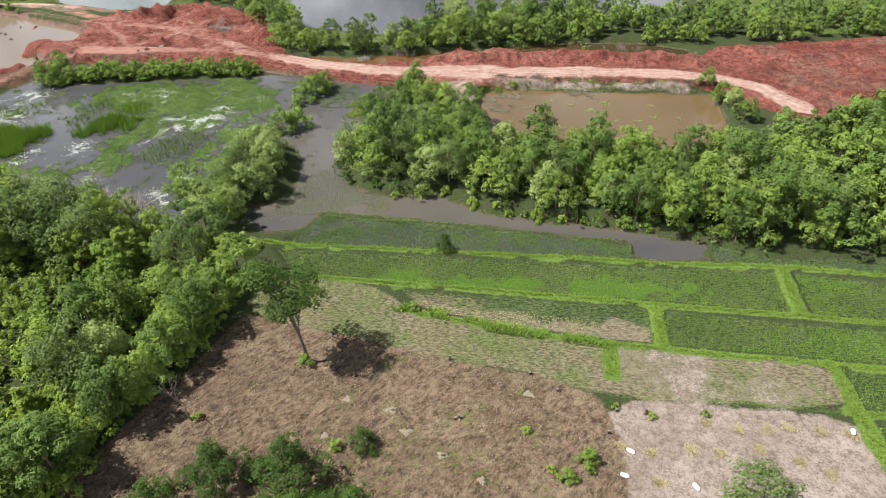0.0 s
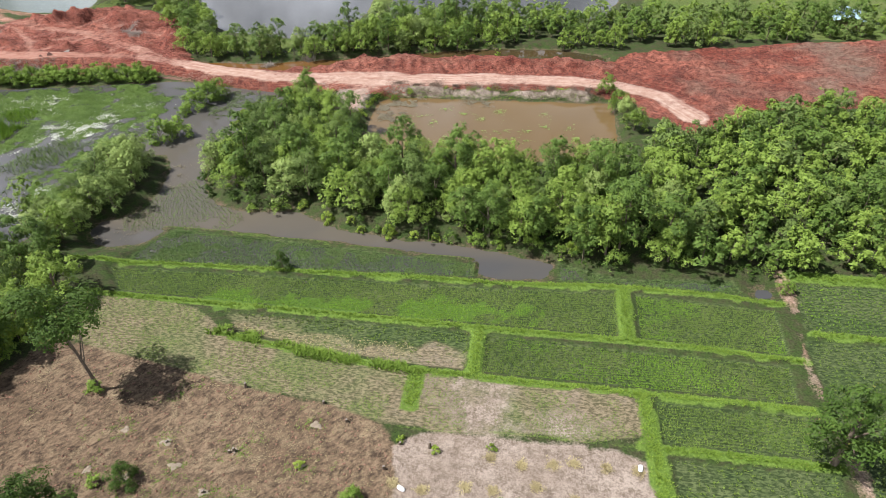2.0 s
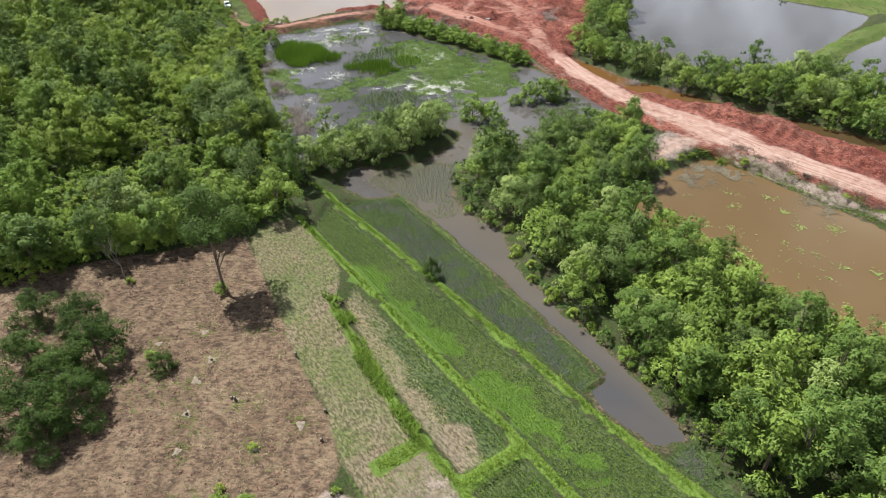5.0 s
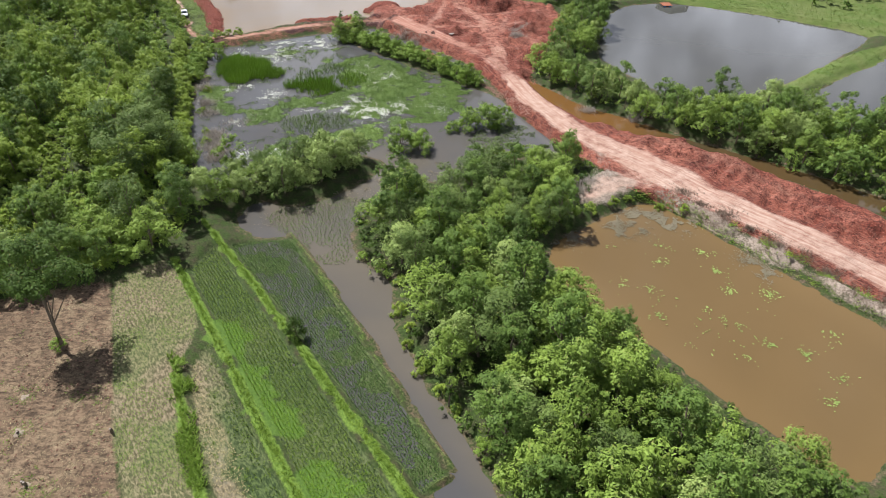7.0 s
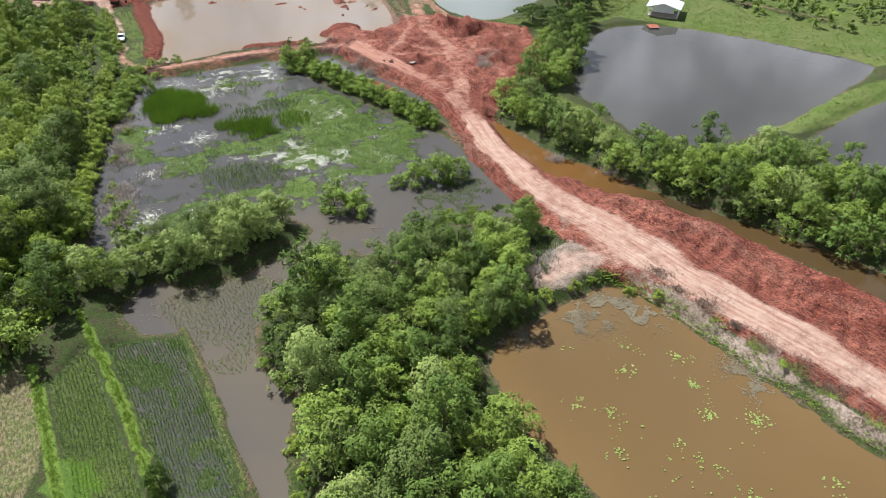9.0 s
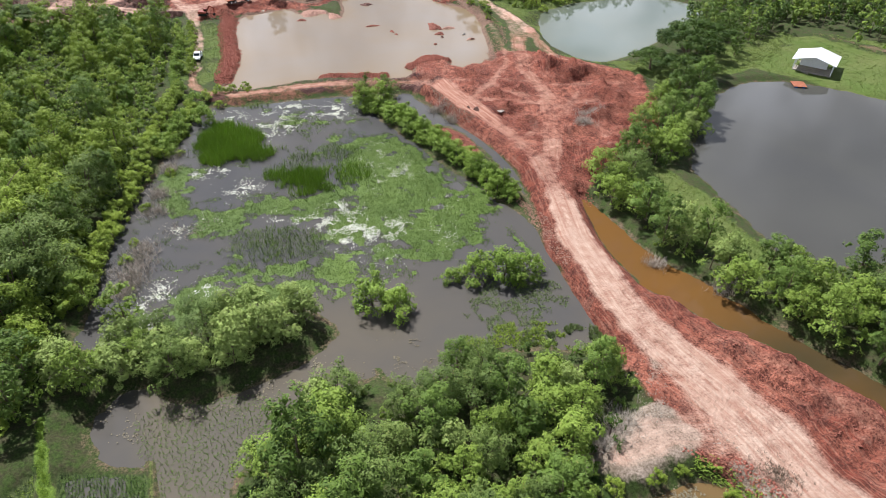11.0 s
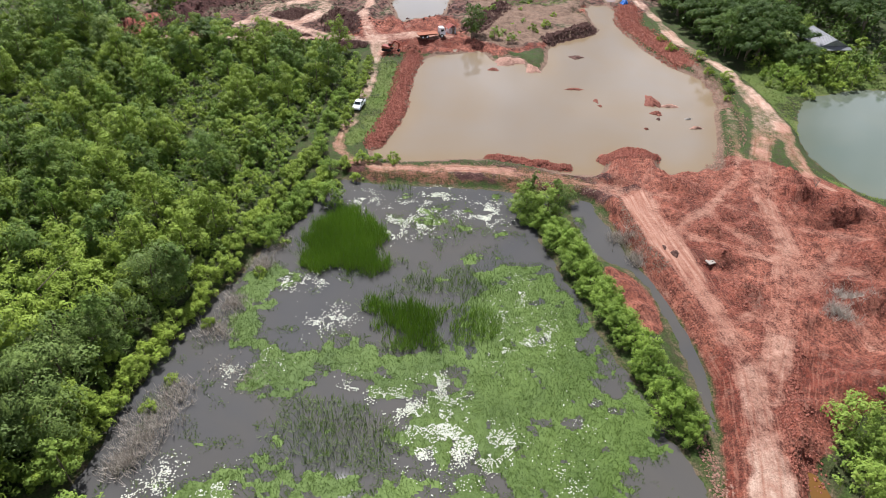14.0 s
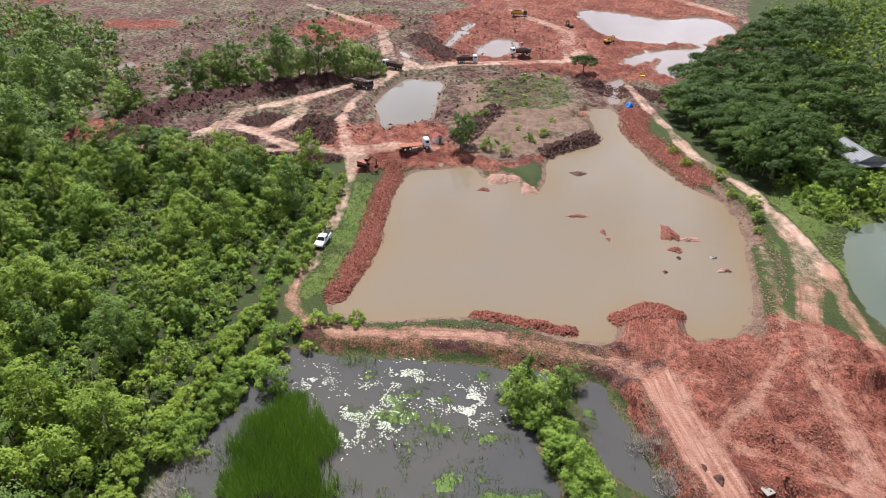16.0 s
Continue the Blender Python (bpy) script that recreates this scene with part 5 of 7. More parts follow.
for x, y, s in ((-221, 50, 1.6), (-224, 54, 1.9), (-227, 60, 1.7), (-229, 65, 1.5), (-231, 71, 2.0), (-234, 76, 1.6), (-236, 81, 1.9), (-238, 86, 1.6), (-240, 91, 1.9), (-241, 96, 1.5), (-230, 55, 1.5), (-238, 70, 1.5), (-218, 46, 1.2),
                (-169, 36, 1.7), (-178, 29, 1.9), (-173, 24, 1.6), (-186, 24, 1.6), (-195, 18, 1.8), (-206, 36, 1.4), (-210, 38, 1.3), (-216, 10, 2.0), (-226, 17, 1.9), (-236, 6, 1.8), (-248, 1, 2.0), (-252, -6, 1.7), (-205, 22, 1.6), (-215, 22, 1.4), (-240, 14, 1.4)):
    plant(MIX[PLANT_RNG.integers(8)], x, y, s, label="tall green tree at the edge of cleared land")
    plant(f"bush{PLANT_RNG.integers(2)}", x + 2.5, y + 2.0, PLANT_RNG.uniform(1.0, 1.5))
for x, y in ((-186, 181), (-172, 180), (-199, 189), (-182, 188), (-214, 178), (-168, 192), (-210, 200), (-226, 196), (-196, 202), (-240, 206), (-222, 212), (-184, 204)):
    plant(MIX[PLANT_RNG.integers(10)], x, y, PLANT_RNG.uniform(1.1, 1.55), label="green tree among wide rain trees")
for x, y, s in ((-228, 187, 0.85), (-240, 197, 0.9), (-252, 208, 0.95), (-262, 218, 1.0), (-275, 229, 1.1), (-290, 241, 1.1), (-258, 232, 1.1), (-276, 250, 1.2), (-300, 258, 1.2)):
    plant(f"rain{PLANT_RNG.integers(2)}", x, y, s)
for k in range(16):
    plant(f"shrub{k % 3}", -119.5 - 3.1 * k * (k > 3) + PLANT_RNG.uniform(-1, 1), (95 + k * 2.6 if k < 4 else 94.5 + 0.25 * k) + PLANT_RNG.uniform(-0.6, 0.6) - 2.2 * (k > 3), PLANT_RNG.uniform(0.45, 0.8))
plant("rain0", -244, 160, 0.55)
for key, x, y, s in (("deep0", -183, 120, 1.1), ("deep1", -186, 121.5, 0.9), ("bush0", -184, 126, 0.9), ("bush1", -181, 130, 0.7), ("shrub0", -188, 136, 0.8), ("shrub1", -192, 140, 0.8)):
    plant(key, x, y, s)
woodland("forest", scatter(np.random.default_rng(21), [(-176, 26), (-180, 38), (-196, 33), (-225, 30), (-290, 2), (-330, -60), (-300, -120), (-190, -20)], 6.0), 22, "green trees at the edge of the cleared land", [LEAF_A, LEAF_B, LEAF_C], 300, (4.5, 10.0), 0.42, ("round", "tall"))
woodland("forest", scatter(np.random.default_rng(23), [(-260, 226), (-300, 242), (-340, 262), (-380, 330), (-420, 400), (-280, 400), (-190, 330), (-190, 228), (-230, 232)], 6.5), 24, "green woods beyond the diggings", [LEAF_A, LEAF_C, LEAF_D], 260, (4.5, 9.0), 0.46, ("round", "tall"))
woodland("forest", scatter(np.random.default_rng(25), [(-160, 186), (-152, 196), (-158, 212), (-160, 236), (-128, 246), (-116, 236), (-108, 244), (-120, 300), (-190, 320), (-186, 216), (-168, 206), (-164, 190)], 5.2), 26, "green trees behind the lake", [LEAF_A, LEAF_D, LEAF_C], 330, (2.5, 7.0), 0.36)
woodland("forest", scatter(np.random.default_rng(27), [(-108, 205), (-98, 216), (-112, 236), (-122, 224), (-116, 212)], 4.5), 28, "green trees behind the lake", [LEAF_A, LEAF_C], 500, (3.5, 7.5), 0.26)
woodland("undergrowth", scatter(np.random.default_rng(35), [(-166, 182), (-176, 177), (-205, 176), (-232, 186), (-262, 216), (-232, 234), (-190, 228), (-178, 214), (-172, 196)], 3.6), 36, "dark bushes under the rain trees", [LEAF_F, LEAF_C, LEAF_F], 300, (1.5, 4.5), 0.28, ("low", "round"), 1.3, (0.5, 0.75))
woodland("scrub", scatter(np.random.default_rng(33), [(-148, 185), (-155, 194), (-151, 199), (-160, 212), (-178, 210), (-178, 198), (-168, 186), (-158, 181)], 2.6), 34, "dense yellow-green bushes between the grove and the lake", [LEAF_D, LEAF_G, LEAF_A], 520, (1.2, 3.6), 0.2, ("low", "round"), 1.3, (0.5, 0.8))
woodland("forest", scatter(np.random.default_rng(31), [(-106, 222), (-113, 240), (-112, 250), (-92, 260), (-124, 300), (-142, 268), (-146, 244), (-136, 238), (-124, 218), (-118, 210)], 5.0), 32, "dense green trees behind the lake shore pavilion", [LEAF_A, LEAF_C, LEAF_F], 620, (4.0, 8.0), 0.28)
woodland("forest", scatter(np.random.default_rng(29), [(-110, 252), (-66, 244), (-30, 262), (20, 285), (90, 250), (160, 250), (160, 300), (-100, 330)], 7.0), 30, "distant trees on the plain", [LEAF_A, LEAF_C], 170, (3.0, 7.0), 0.5)

# ---- marsh vegetation ----
MATS = [  # outline, how closed: beds of floating weed
    ([(-85, 83.8), (-90.9, 85.8), (-92.5, 89.9), (-88.6, 92), (-85, 89.1), (-81.6, 87.2), (-78.4, 88.8), (-77.1, 93.2), (-77.7, 100.1), (-75.3, 104), (-75.3, 110.8), (-77.7, 114.9), (-84.3, 113.8), (-91.8, 117.9), (-91.8, 123.2), (-84.3, 126.2),
      (-78.9, 127.6), (-70.6, 129.7), (-64.4, 131), (-57.2, 130), (-53.6, 126.2), (-53.2, 120.6), (-55.6, 117.9), (-59.4, 114.5), (-59.9, 110), (-60.8, 106.1), (-68.6, 105.5), (-70.2, 100.4), (-69.7, 96.9), (-68.6, 94.1), (-71.9, 90.9), (-75.3, 86.6)], 1.0),
    ([(-50.7, 81.5), (-57.5, 84), (-60.9, 89.7), (-59.1, 95.1), (-59.1, 101.5), (-59.9, 106.7), (-59, 113.2), (-55.6, 117.3), (-54.1, 112.8), (-52.6, 105.4), (-51.2, 100.7), (-50.5, 93.7), (-49.2, 87)], 0.84),
    ([(-107.8, 109.6), (-103.9, 115.3), (-95, 120.9), (-93.4, 116.3), (-96.7, 111.1), (-100.2, 106.6), (-105.8, 103.7)], 0.6)]
REEDS = [  # outline, tufts a square metre, height, blades
    ([(-97.5, 89.3), (-105.7, 94.1), (-106.7, 98.9), (-97.5, 103.4), (-90.2, 103.4), (-88.7, 98.8), (-90.9, 91.8)], 11.0, 2.1, REED), ([(-84.6, 100.6), (-85.6, 103.9), (-84.6, 111.3), (-76.5, 111.7), (-75.3, 105.5), (-77.7, 101.4)], 9.0, 1.9, REED),
    ([(-84.3, 110.5), (-81.6, 117.8), (-77.7, 118.2), (-75.9, 110.9)], 4.0, 1.5, REED), ([(-66.6, 90.7), (-68.6, 95.6), (-65.5, 106.5), (-59.9, 106.4), (-58.6, 101.5), (-58.6, 94.1)], 2.6, 1.1, SEDGE),
    ([(-94.3, 103.8), (-89.7, 109), (-91.2, 117), (-84.7, 118.3), (-84.7, 105.6)], 2.4, 1.2, SEDGE), ([(-100, 104), (-96, 112), (-99, 118), (-104, 114), (-105, 108)], 0.9, 1.0, SEDGE), ([(-112, 100), (-109, 104), (-113, 107), (-115, 103)], 3.0, 1.2, SEDGE)]
LEVEL = -1.7


def cover(x, y):
    """How densely floating weed lies at a place, 0 to 1.2."""
    ragged = rough(x, y, 7, 91) * 5 + rough(x, y, 1.8, 93, 3) * 2.0
    much = np.zeros_like(x)
    for outline, closed in MATS:
        much = np.maximum(much, closed * smooth(-2.5, 2.5, inside_by(outline, x, y) + ragged))
    return much


def weed_mat():
    s = 0.3
    ax, ay = np.arange(-112, -46, s), np.arange(76, 134, s)
    X, Y = np.meshgrid(ax, ay, indexing="ij")
    xf, yf = X.ravel(), Y.ravel()
    c = cover(xf, yf) + rough(xf, yf, 2.4, 99, 4) * 1.1 + rough(xf, yf, 0.8, 103, 2) * 0.5
    z = LEVEL - 0.05 + 0.09 * np.clip(c, 0, 1) + rough(xf, yf, 0.8, 101, 2) * 0.05
    idx = np.arange(X.size).reshape(X.shape)
    quads = np.stack([idx[:-1, :-1], idx[1:, :-1], idx[1:, 1:], idx[:-1, 1:]], -1).reshape(-1, 4)
    quads = quads[c[quads].mean(1) > 0.55]
    used, inv = np.unique(quads, return_inverse=True)
    rng = np.random.default_rng(31)
    jit = rng.uniform(-0.13, 0.13, (len(used), 2))
    root = tagged(new("floating_weed"), "mat of green floating weed and grass on the marsh", "water plants", kind="stuff")
    part_of("mat", mesh_of("mat", np.stack([xf[used] + jit[:, 0], yf[used] + jit[:, 1], np.minimum(z[used], LEVEL + 0.05)], 1), inv.reshape(-1, 4), WEED, True), root)
    px, py = rng.uniform(-112, -48, 210000), rng.uniform(77, 133, 210000)
    keep = rng.uniform(size=len(px)) < (cover(px, py) + rough(px, py, 2.4, 99, 4) * 1.1 - 0.1)
    px, py = px[keep], py[keep]
    v, f = blades(rng, px, py, np.full(len(px), LEVEL), 0.17, 0.2, 0.035, 2)
    part_of("shoots", mesh_of("shoots", v, f, WEED), root)


weed_mat()


def reeds():
    rng = np.random.default_rng(33)
    name = "reed_bed"
    for outline, dense, tall, mat in REEDS:
        x, y = scatter(rng, outline, 1 / math.sqrt(dense), -0.4)
        keep = (inside_by(outline, x, y) + rough(x, y, 3.0, 111, 3) * 6.0 + rough(x, y, 0.9, 113, 2) * 2.5 + rng.normal(size=len(x)) * 0.7) > 0.2
        x, y = x[keep], y[keep]
        v, f = blades(rng, x, y, np.full(len(x), LEVEL - 0.1), tall * (0.45 + 0.4 * rng.uniform(size=len(x)) + 0.25 * smooth(0, 3, inside_by(outline, x, y))), 0.75, 0.036, 8)
        tagged(new(name, mesh_of(name, v, f, mat)), "stand of tall bright green reeds in the marsh" if dense > 5 else "thin scattered reeds in shallow marsh water", "reeds", kind="stuff")


reeds()


def pads(name, centres, count, spread, size, level, mat, label, seed, raised=0.05):
    """Floating leaves and flowers: small six-sided pads lying on the water in drifts."""
    rng = np.random.default_rng(seed)
    pick = rng.integers(len(centres), size=count)
    C = np.array(centres, float)[pick]
    r = spread * np.abs(rng.normal(size=count)) ** 0.9
    a = rng.uniform(0, 6.28, count)
    x, y = C[:, 0] + r * np.cos(a), C[:, 1] + r * np.sin(a) * 0.8
    keep = rough(x, y, 1.3, seed, 3) > 0.02
    x, y = x[keep], y[keep]
    n = len(x)
    q = np.linspace(0, 2 * math.pi, 7)[:-1]
    rad = size * rng.uniform(0.6, 1.4, n)
    vx = x[:, None] + rad[:, None] * np.cos(q)
    vy = y[:, None] + rad[:, None] * np.sin(q)
    vz = level + raised + rng.uniform(-0.01, 0.06, (n, 1)) + rng.uniform(-0.25, 0.25, (n, 1)) * rad[:, None] * np.cos(q)
    v = np.stack([vx, vy, vz], 2).reshape(-1, 3)
    tagged(new(name, mesh_of(name, v, np.arange(6 * n).reshape(n, 6), mat)), label, "water plants", kind="stuff")


pads("white_water_lilies", [(-100.2, 103.8), (-105.8, 106.2), (-109.8, 109.7), (-111.9, 111.8), (-108.7, 98.8), (-105.9, 118.4), (-103.9, 117.7), (-102, 108), (-107, 113), (-104, 104)], 7000, 2.2, 0.075, LEVEL, LILY, "drifts of white water lilies on dark marsh water", 41)
pads("white_water_lilies", [(-80.9, 96.8), (-81.6, 98.3), (-87.9, 92.1), (-88.6, 94.5), (-88.6, 89.9), (-55.9, 80.7), (-57.5, 82.7), (-59.2, 83.3), (-52.8, 80.9), (-57.5, 88.4), (-73.6, 90.6), (-72.4, 86.4), (-80, 95)], 2600, 1.6, 0.065, LEVEL, LILY, "small drifts of white water lilies beside floating weed", 43)
pads("white_water_lilies", [(-68.1, 104.1), (-66.5, 106.9), (-64.5, 110.2), (-63.5, 113.6), (-62.1, 116.8), (-68.5, 111.2), (-70.2, 109.8), (-60.8, 108.1), (-60.8, 112), (-70.2, 101.1), (-60.7, 114.7), (-67, 105.5), (-65, 108), (-63, 111)], 6000, 1.8, 0.065, LEVEL, LILY, "band of white water lilies through the floating weed", 42, 0.09)
pads("white_water_lilies", [(-76.5, 120.9), (-77.7, 123.5), (-75.3, 117.7), (-86, 121), (-82, 119), (-55, 112), (-57, 122), (-66, 126)], 2400, 2.4, 0.06, LEVEL, LILY, "scattered white lilies among floating weed", 47, 0.09)
pads("pond_lily_pads", [(-7, 126), (-5, 129), (-8, 123), (-6, 121.5), (-5, 125), (-7, 129), (-8, 127), (-4, 130.5), (-3, 128.5), (-9, 112), (-8.5, 115), (-2, 131), (9, 132), (12, 131.5)], 9500, 1.5, 0.08, -1.4, PAD, "brownish lily pads along the pond edge", 43)
pads("pond_lily_pads", [(2, 121), (6, 115), (9, 117), (14, 116), (16, 119), (12, 124), (18, 124), (21, 120), (24, 122), (26, 126), (10, 112), (30, 118), (4, 128), (0, 124), (-3, 118), (3, 113), (8, 126), (15, 128), (20, 116), (23, 128), (28, 122), (17, 112), (12, 119)], 2300, 1.1, 0.085, -1.4, LEAF_B, "small scattered clumps of floating leaves on a brown pond", 44)
pads("pond_lily_pads", [(-36, 108), (-35, 112), (-34, 104), (-38, 110), (-43, 76), (-40, 78), (-36, 79), (-39, 92), (-36, 92), (-37, 96), (-35, 88), (-38, 99), (-36, 84), (-34, 93)], 1700, 1.6, 0.075, LEVEL, PAD, "brown floating leaves in shaded marsh water", 45)
pads("lake_algae", [(-2, 236), (6, 230), (10, 240), (18, 226), (0, 246), (14, 214)], 2600, 4.5, 0.5, -1.35, LEAF_D, "yellow-green algae patches on lake water", 46, 0.02)


def weed_patches():
    """Loose grass and weed in the open water by the road."""
    rng = np.random.default_rng(35)
    for outline, n, tall in (([(-41, 118), (-46, 128), (-40, 133), (-34, 128), (-36, 120)], 1300, 0.2), ([(-34, 119), (-31, 130), (-27, 133), (-34, 132)], 1300, 0.35)):
        xs, ys = [p[0] for p in outline], [p[1] for p in outline]
        x, y = rng.uniform(min(xs), max(xs), n * 4), rng.uniform(min(ys), max(ys), n * 4)
        keep = (inside_by(outline, x, y) > -0.5) & (rough(x, y, 2.2, 121, 3) > 0.0)
        x, y = x[keep][:n], y[keep][:n]
        v, f = blades(rng, x, y, np.full(len(x), LEVEL - 0.02), tall, 0.25, 0.045, 5)
        tagged(new("water_grass", mesh_of("water_grass", v, f, WEED_PALE)), "loose green water grass in open marsh water", "water plants", kind="stuff")


weed_patches()
fx, fy = scatter(np.random.default_rng(37), [(-36, 114), (-37, 122), (-35, 128), (-31, 133), (-28, 131), (-33, 122), (-33, 116)], 0.3)
fk = rough(fx, fy, 2.6, 171, 3) > 0.06
fv, ff = blades(np.random.default_rng(38), fx[fk], fy[fk], np.full(int(fk.sum()), LEVEL), 0.3, 0.35, 0.06, 6)
tagged(new("water_grass", mesh_of("water_grass", fv, ff, LEAF_D)), "yellow-green grass tussocks standing in marsh water", "water plants", kind="stuff")

# ---- crops ----


def tufts(name, x, y, tall, lean, wide, per, mat, label, category, seed, z=None):
    rng = np.random.default_rng(seed)
    if z is None:
        z = np.maximum(heights(x, y), -1.69)
    v, f = blades(rng, x, y, z - 0.02, tall * 0.72, lean * 1.6, wide, per)
    tagged(new(name, mesh_of(name, v, f, mat)), label, category, kind="stuff")


def rows_of(rng, outline, gap, jitter=0.16):
    xs, ys = [p[0] for p in outline], [p[1] for p in outline]
    X, Y = np.meshgrid(np.arange(min(xs), max(xs), gap * 0.85), np.arange(min(ys), max(ys), gap * 1.15))
    x = (X + rng.uniform(-jitter, jitter, X.shape) * gap).ravel()
    y = (Y + rng.uniform(-jitter, jitter, Y.shape) * gap + np.sin(X * 0.2) * 0.2).ravel()
    ok = inside_by(outline, x, y, 0) > 0.1
    return x[ok], y[ok]


def crops():
    rng = np.random.default_rng(51)
    for k, (name, (outline, gap, mat, level)) in enumerate(PLOTS.items()):
        x, y = rows_of(rng, outline, gap)
        thin = np.full_like(x, 0.93)
        if name == "rice_field_5":
            thin = 0.8 - 0.7 * smooth(4.2, 1.4, np.abs(y - 59.8) - 1.4 * smooth(4, -8, x) + rough(x, y, 4, 131) * 2)
        if name == "rice_field_8":
            thin = 0.55 + rough(x, y, 5, 132) * 0.8
        keep = rng.uniform(size=len(x)) < thin
        x, y = x[keep], y[keep]
        bright = np.zeros(len(x), bool)
        if name == "rice_field_3":
            bright = (smooth(2.6, 0.4, to_line([(-16, 66.4), (-4, 67.0), (8, 67.8), (23, 68.8)], x, y)[0] + rough(x, y, 5, 133) * 2.8 + rough(x, y, 1.3, 135, 3) * 2.2) > rng.uniform(0.0, 1.2, len(x))) & (x < 26)
        if name in ("rice_field_4", "rice_field_6"):
            bright = rough(x, y, 6, 134, 3) > rng.uniform(0.12, 0.3, len(x))
        for sel, m, label in ((~bright, mat, "rows of young rice plants in a wet paddy"), (bright, RICE_BRIGHT, "patch of bright green young rice")):
            if sel.sum() > 5:
                tufts("rice_plants", x[sel], y[sel], 0.3, 0.15, 0.045, 6, m, label, "rice", 60 + k)


crops()
qx, qy = scatter(np.random.default_rng(57), [(-42, 79), (-34, 79.5), (-22, 81), (-20, 85.5), (-28, 88.5), (-33, 96), (-37, 91), (-38, 84)], 0.42)
kept = rough(qx, qy, 5, 187, 3) > -0.12
qx, qy = qx[kept], qy[kept]
tufts("rice_plants", qx, qy, 0.3, 0.15, 0.04, 5, SEDGE, "straggling rows of rice standing in open water", "rice", 58, np.full(len(qx), LEVEL))


def bund_grass():
    rng = np.random.default_rng(53)
    for k, (line, half) in enumerate(BUNDS):
        if half < 0.3:
            continue
        xs, ys = [], []
        for p, q in zip(line, line[1:]):
            n = int(math.hypot(q[0] - p[0], q[1] - p[1]) * half * 2 * 20)
            t, s = rng.uniform(size=n), rng.normal(size=n) * half * 0.55
            dx, dy = q[0] - p[0], q[1] - p[1]
            ln = math.hypot(dx, dy)
            xs.append(p[0] + dx * t - dy / ln * s)
            ys.append(p[1] + dy * t + dx / ln * s)
        tufts("bund_grass", np.concatenate(xs), np.concatenate(ys), 0.34, 0.16, 0.027, 8, GRASS, "bright grass growing along a paddy bund", "grass", 80 + k)
    x, y = scatter(rng, [(-16, 59.8), (-10, 58.2), (0, 57), (12, 56.2), (12, 57.6), (0, 58.6), (-12, 61.4)], 0.33)
    keep = rough(x, y, 2.4, 197, 3) > 0.0
    tufts("weeds", x[keep], y[keep], 0.7, 0.32, 0.06, 10, LEAF_G, "taller dark green weeds along the bund", "weeds", 95)


bund_grass()


def straw_and_weeds():
    rng = np.random.default_rng(55)
    x, y = rows_of(rng, STUB, 0.36, 0.2)
    keep = rng.uniform(size=len(x)) < 0.75 + rough(x, y, 6, 141) * 0.8
    tufts("stubble", x[keep], y[keep], 0.22, 0.1, 0.026, 4, STUBBLE, "cut straw stubble in rows", "stubble", 96)
    x, y = scatter(rng, STUB, 0.36)
    keep = rough(x, y, 5, 143, 3) > 0.1 - 0.24 * smooth(4, -14, x)
    tufts("weeds", x[keep], y[keep], 0.15, 0.2, 0.04, 4, RICE, "low green weeds among stubble", "weeds", 97)
    x, y = scatter(rng, [(-14, 64), (10, 62), (10, 58.2), (-12, 60.6)], 0.4)
    keep = np.abs(y - 59.8) + rough(x, y, 4, 131) * 2 < 1.9
    tufts("stubble", x[keep], y[keep], 0.18, 0.14, 0.04, 5, STRAW, "bare strip of dry straw in a paddy", "stubble", 98)
    x, y = rng.uniform(-40, 12, 16000), rng.uniform(24, 57, 16000)
    keep = (inside_by(BROWN, x, y) > 0.5) & (rough(x, y, 6, 145, 3) > 0.0)
    tufts("dry_stalks", x[keep], y[keep], 0.08, 0.2, 0.022, 2, STRAW, "dry stalks strewn over ploughed soil", "straw", 99)
    x, y = rng.uniform(-30, 12, 2200), rng.uniform(34, 57, 2200)
    keep = (inside_by(BROWN, x, y) > 0.3) & (rough(x, y, 3.5, 147, 3) > 0.2)
    tufts("weeds", x[keep], y[keep], 0.16, 0.2, 0.045, 5, RICE, "sparse weeds on ploughed soil", "weeds", 100)
    for k, g in enumerate(GRASSY):
        wide, deep = [max(p[i] for p in g) - min(p[i] for p in g) for i in (0, 1)]
        n = int(min(30000, wide * deep * 5))
        gx = rng.uniform(min(p[0] for p in g), max(p[0] for p in g), n)
        gy = rng.uniform(min(p[1] for p in g), max(p[1] for p in g), n)
        x, y = gx, gy
        keep = (inside_by(g, x, y) > 0) & (x > -270)
        if keep.sum() > 10:
            x, y = x[keep][:9000], y[keep][:9000]
            z, zn = survey(x, y)
            ok = (z > -1.25) & (zn["track"] < 0.4)
            tufts("grass", x[ok], y[ok], 0.3, 0.3, 0.07, 4, MEADOW, "rough open grass", "grass", 110 + k, z[ok])
    line = [(-9, 130), (-5, 133), (9, 134), (22, 135), (34, 135.6)]
    xs, ys = [], []
    for p, q in zip(line, line[1:]):
        n = int((q[0] - p[0]) * 5)
        t = rng.uniform(size=n)
        xs.append(p[0] + (q[0] - p[0]) * t)
        ys.append(p[1] + (q[1] - p[1]) * t + rng.normal(size=n) * 0.35)
    tufts("bank_grass", np.concatenate(xs), np.concatenate(ys), 0.32, 0.3, 0.06, 5, GRASS, "grass fringe on the pond bank", "grass", 131)


straw_and_weeds()


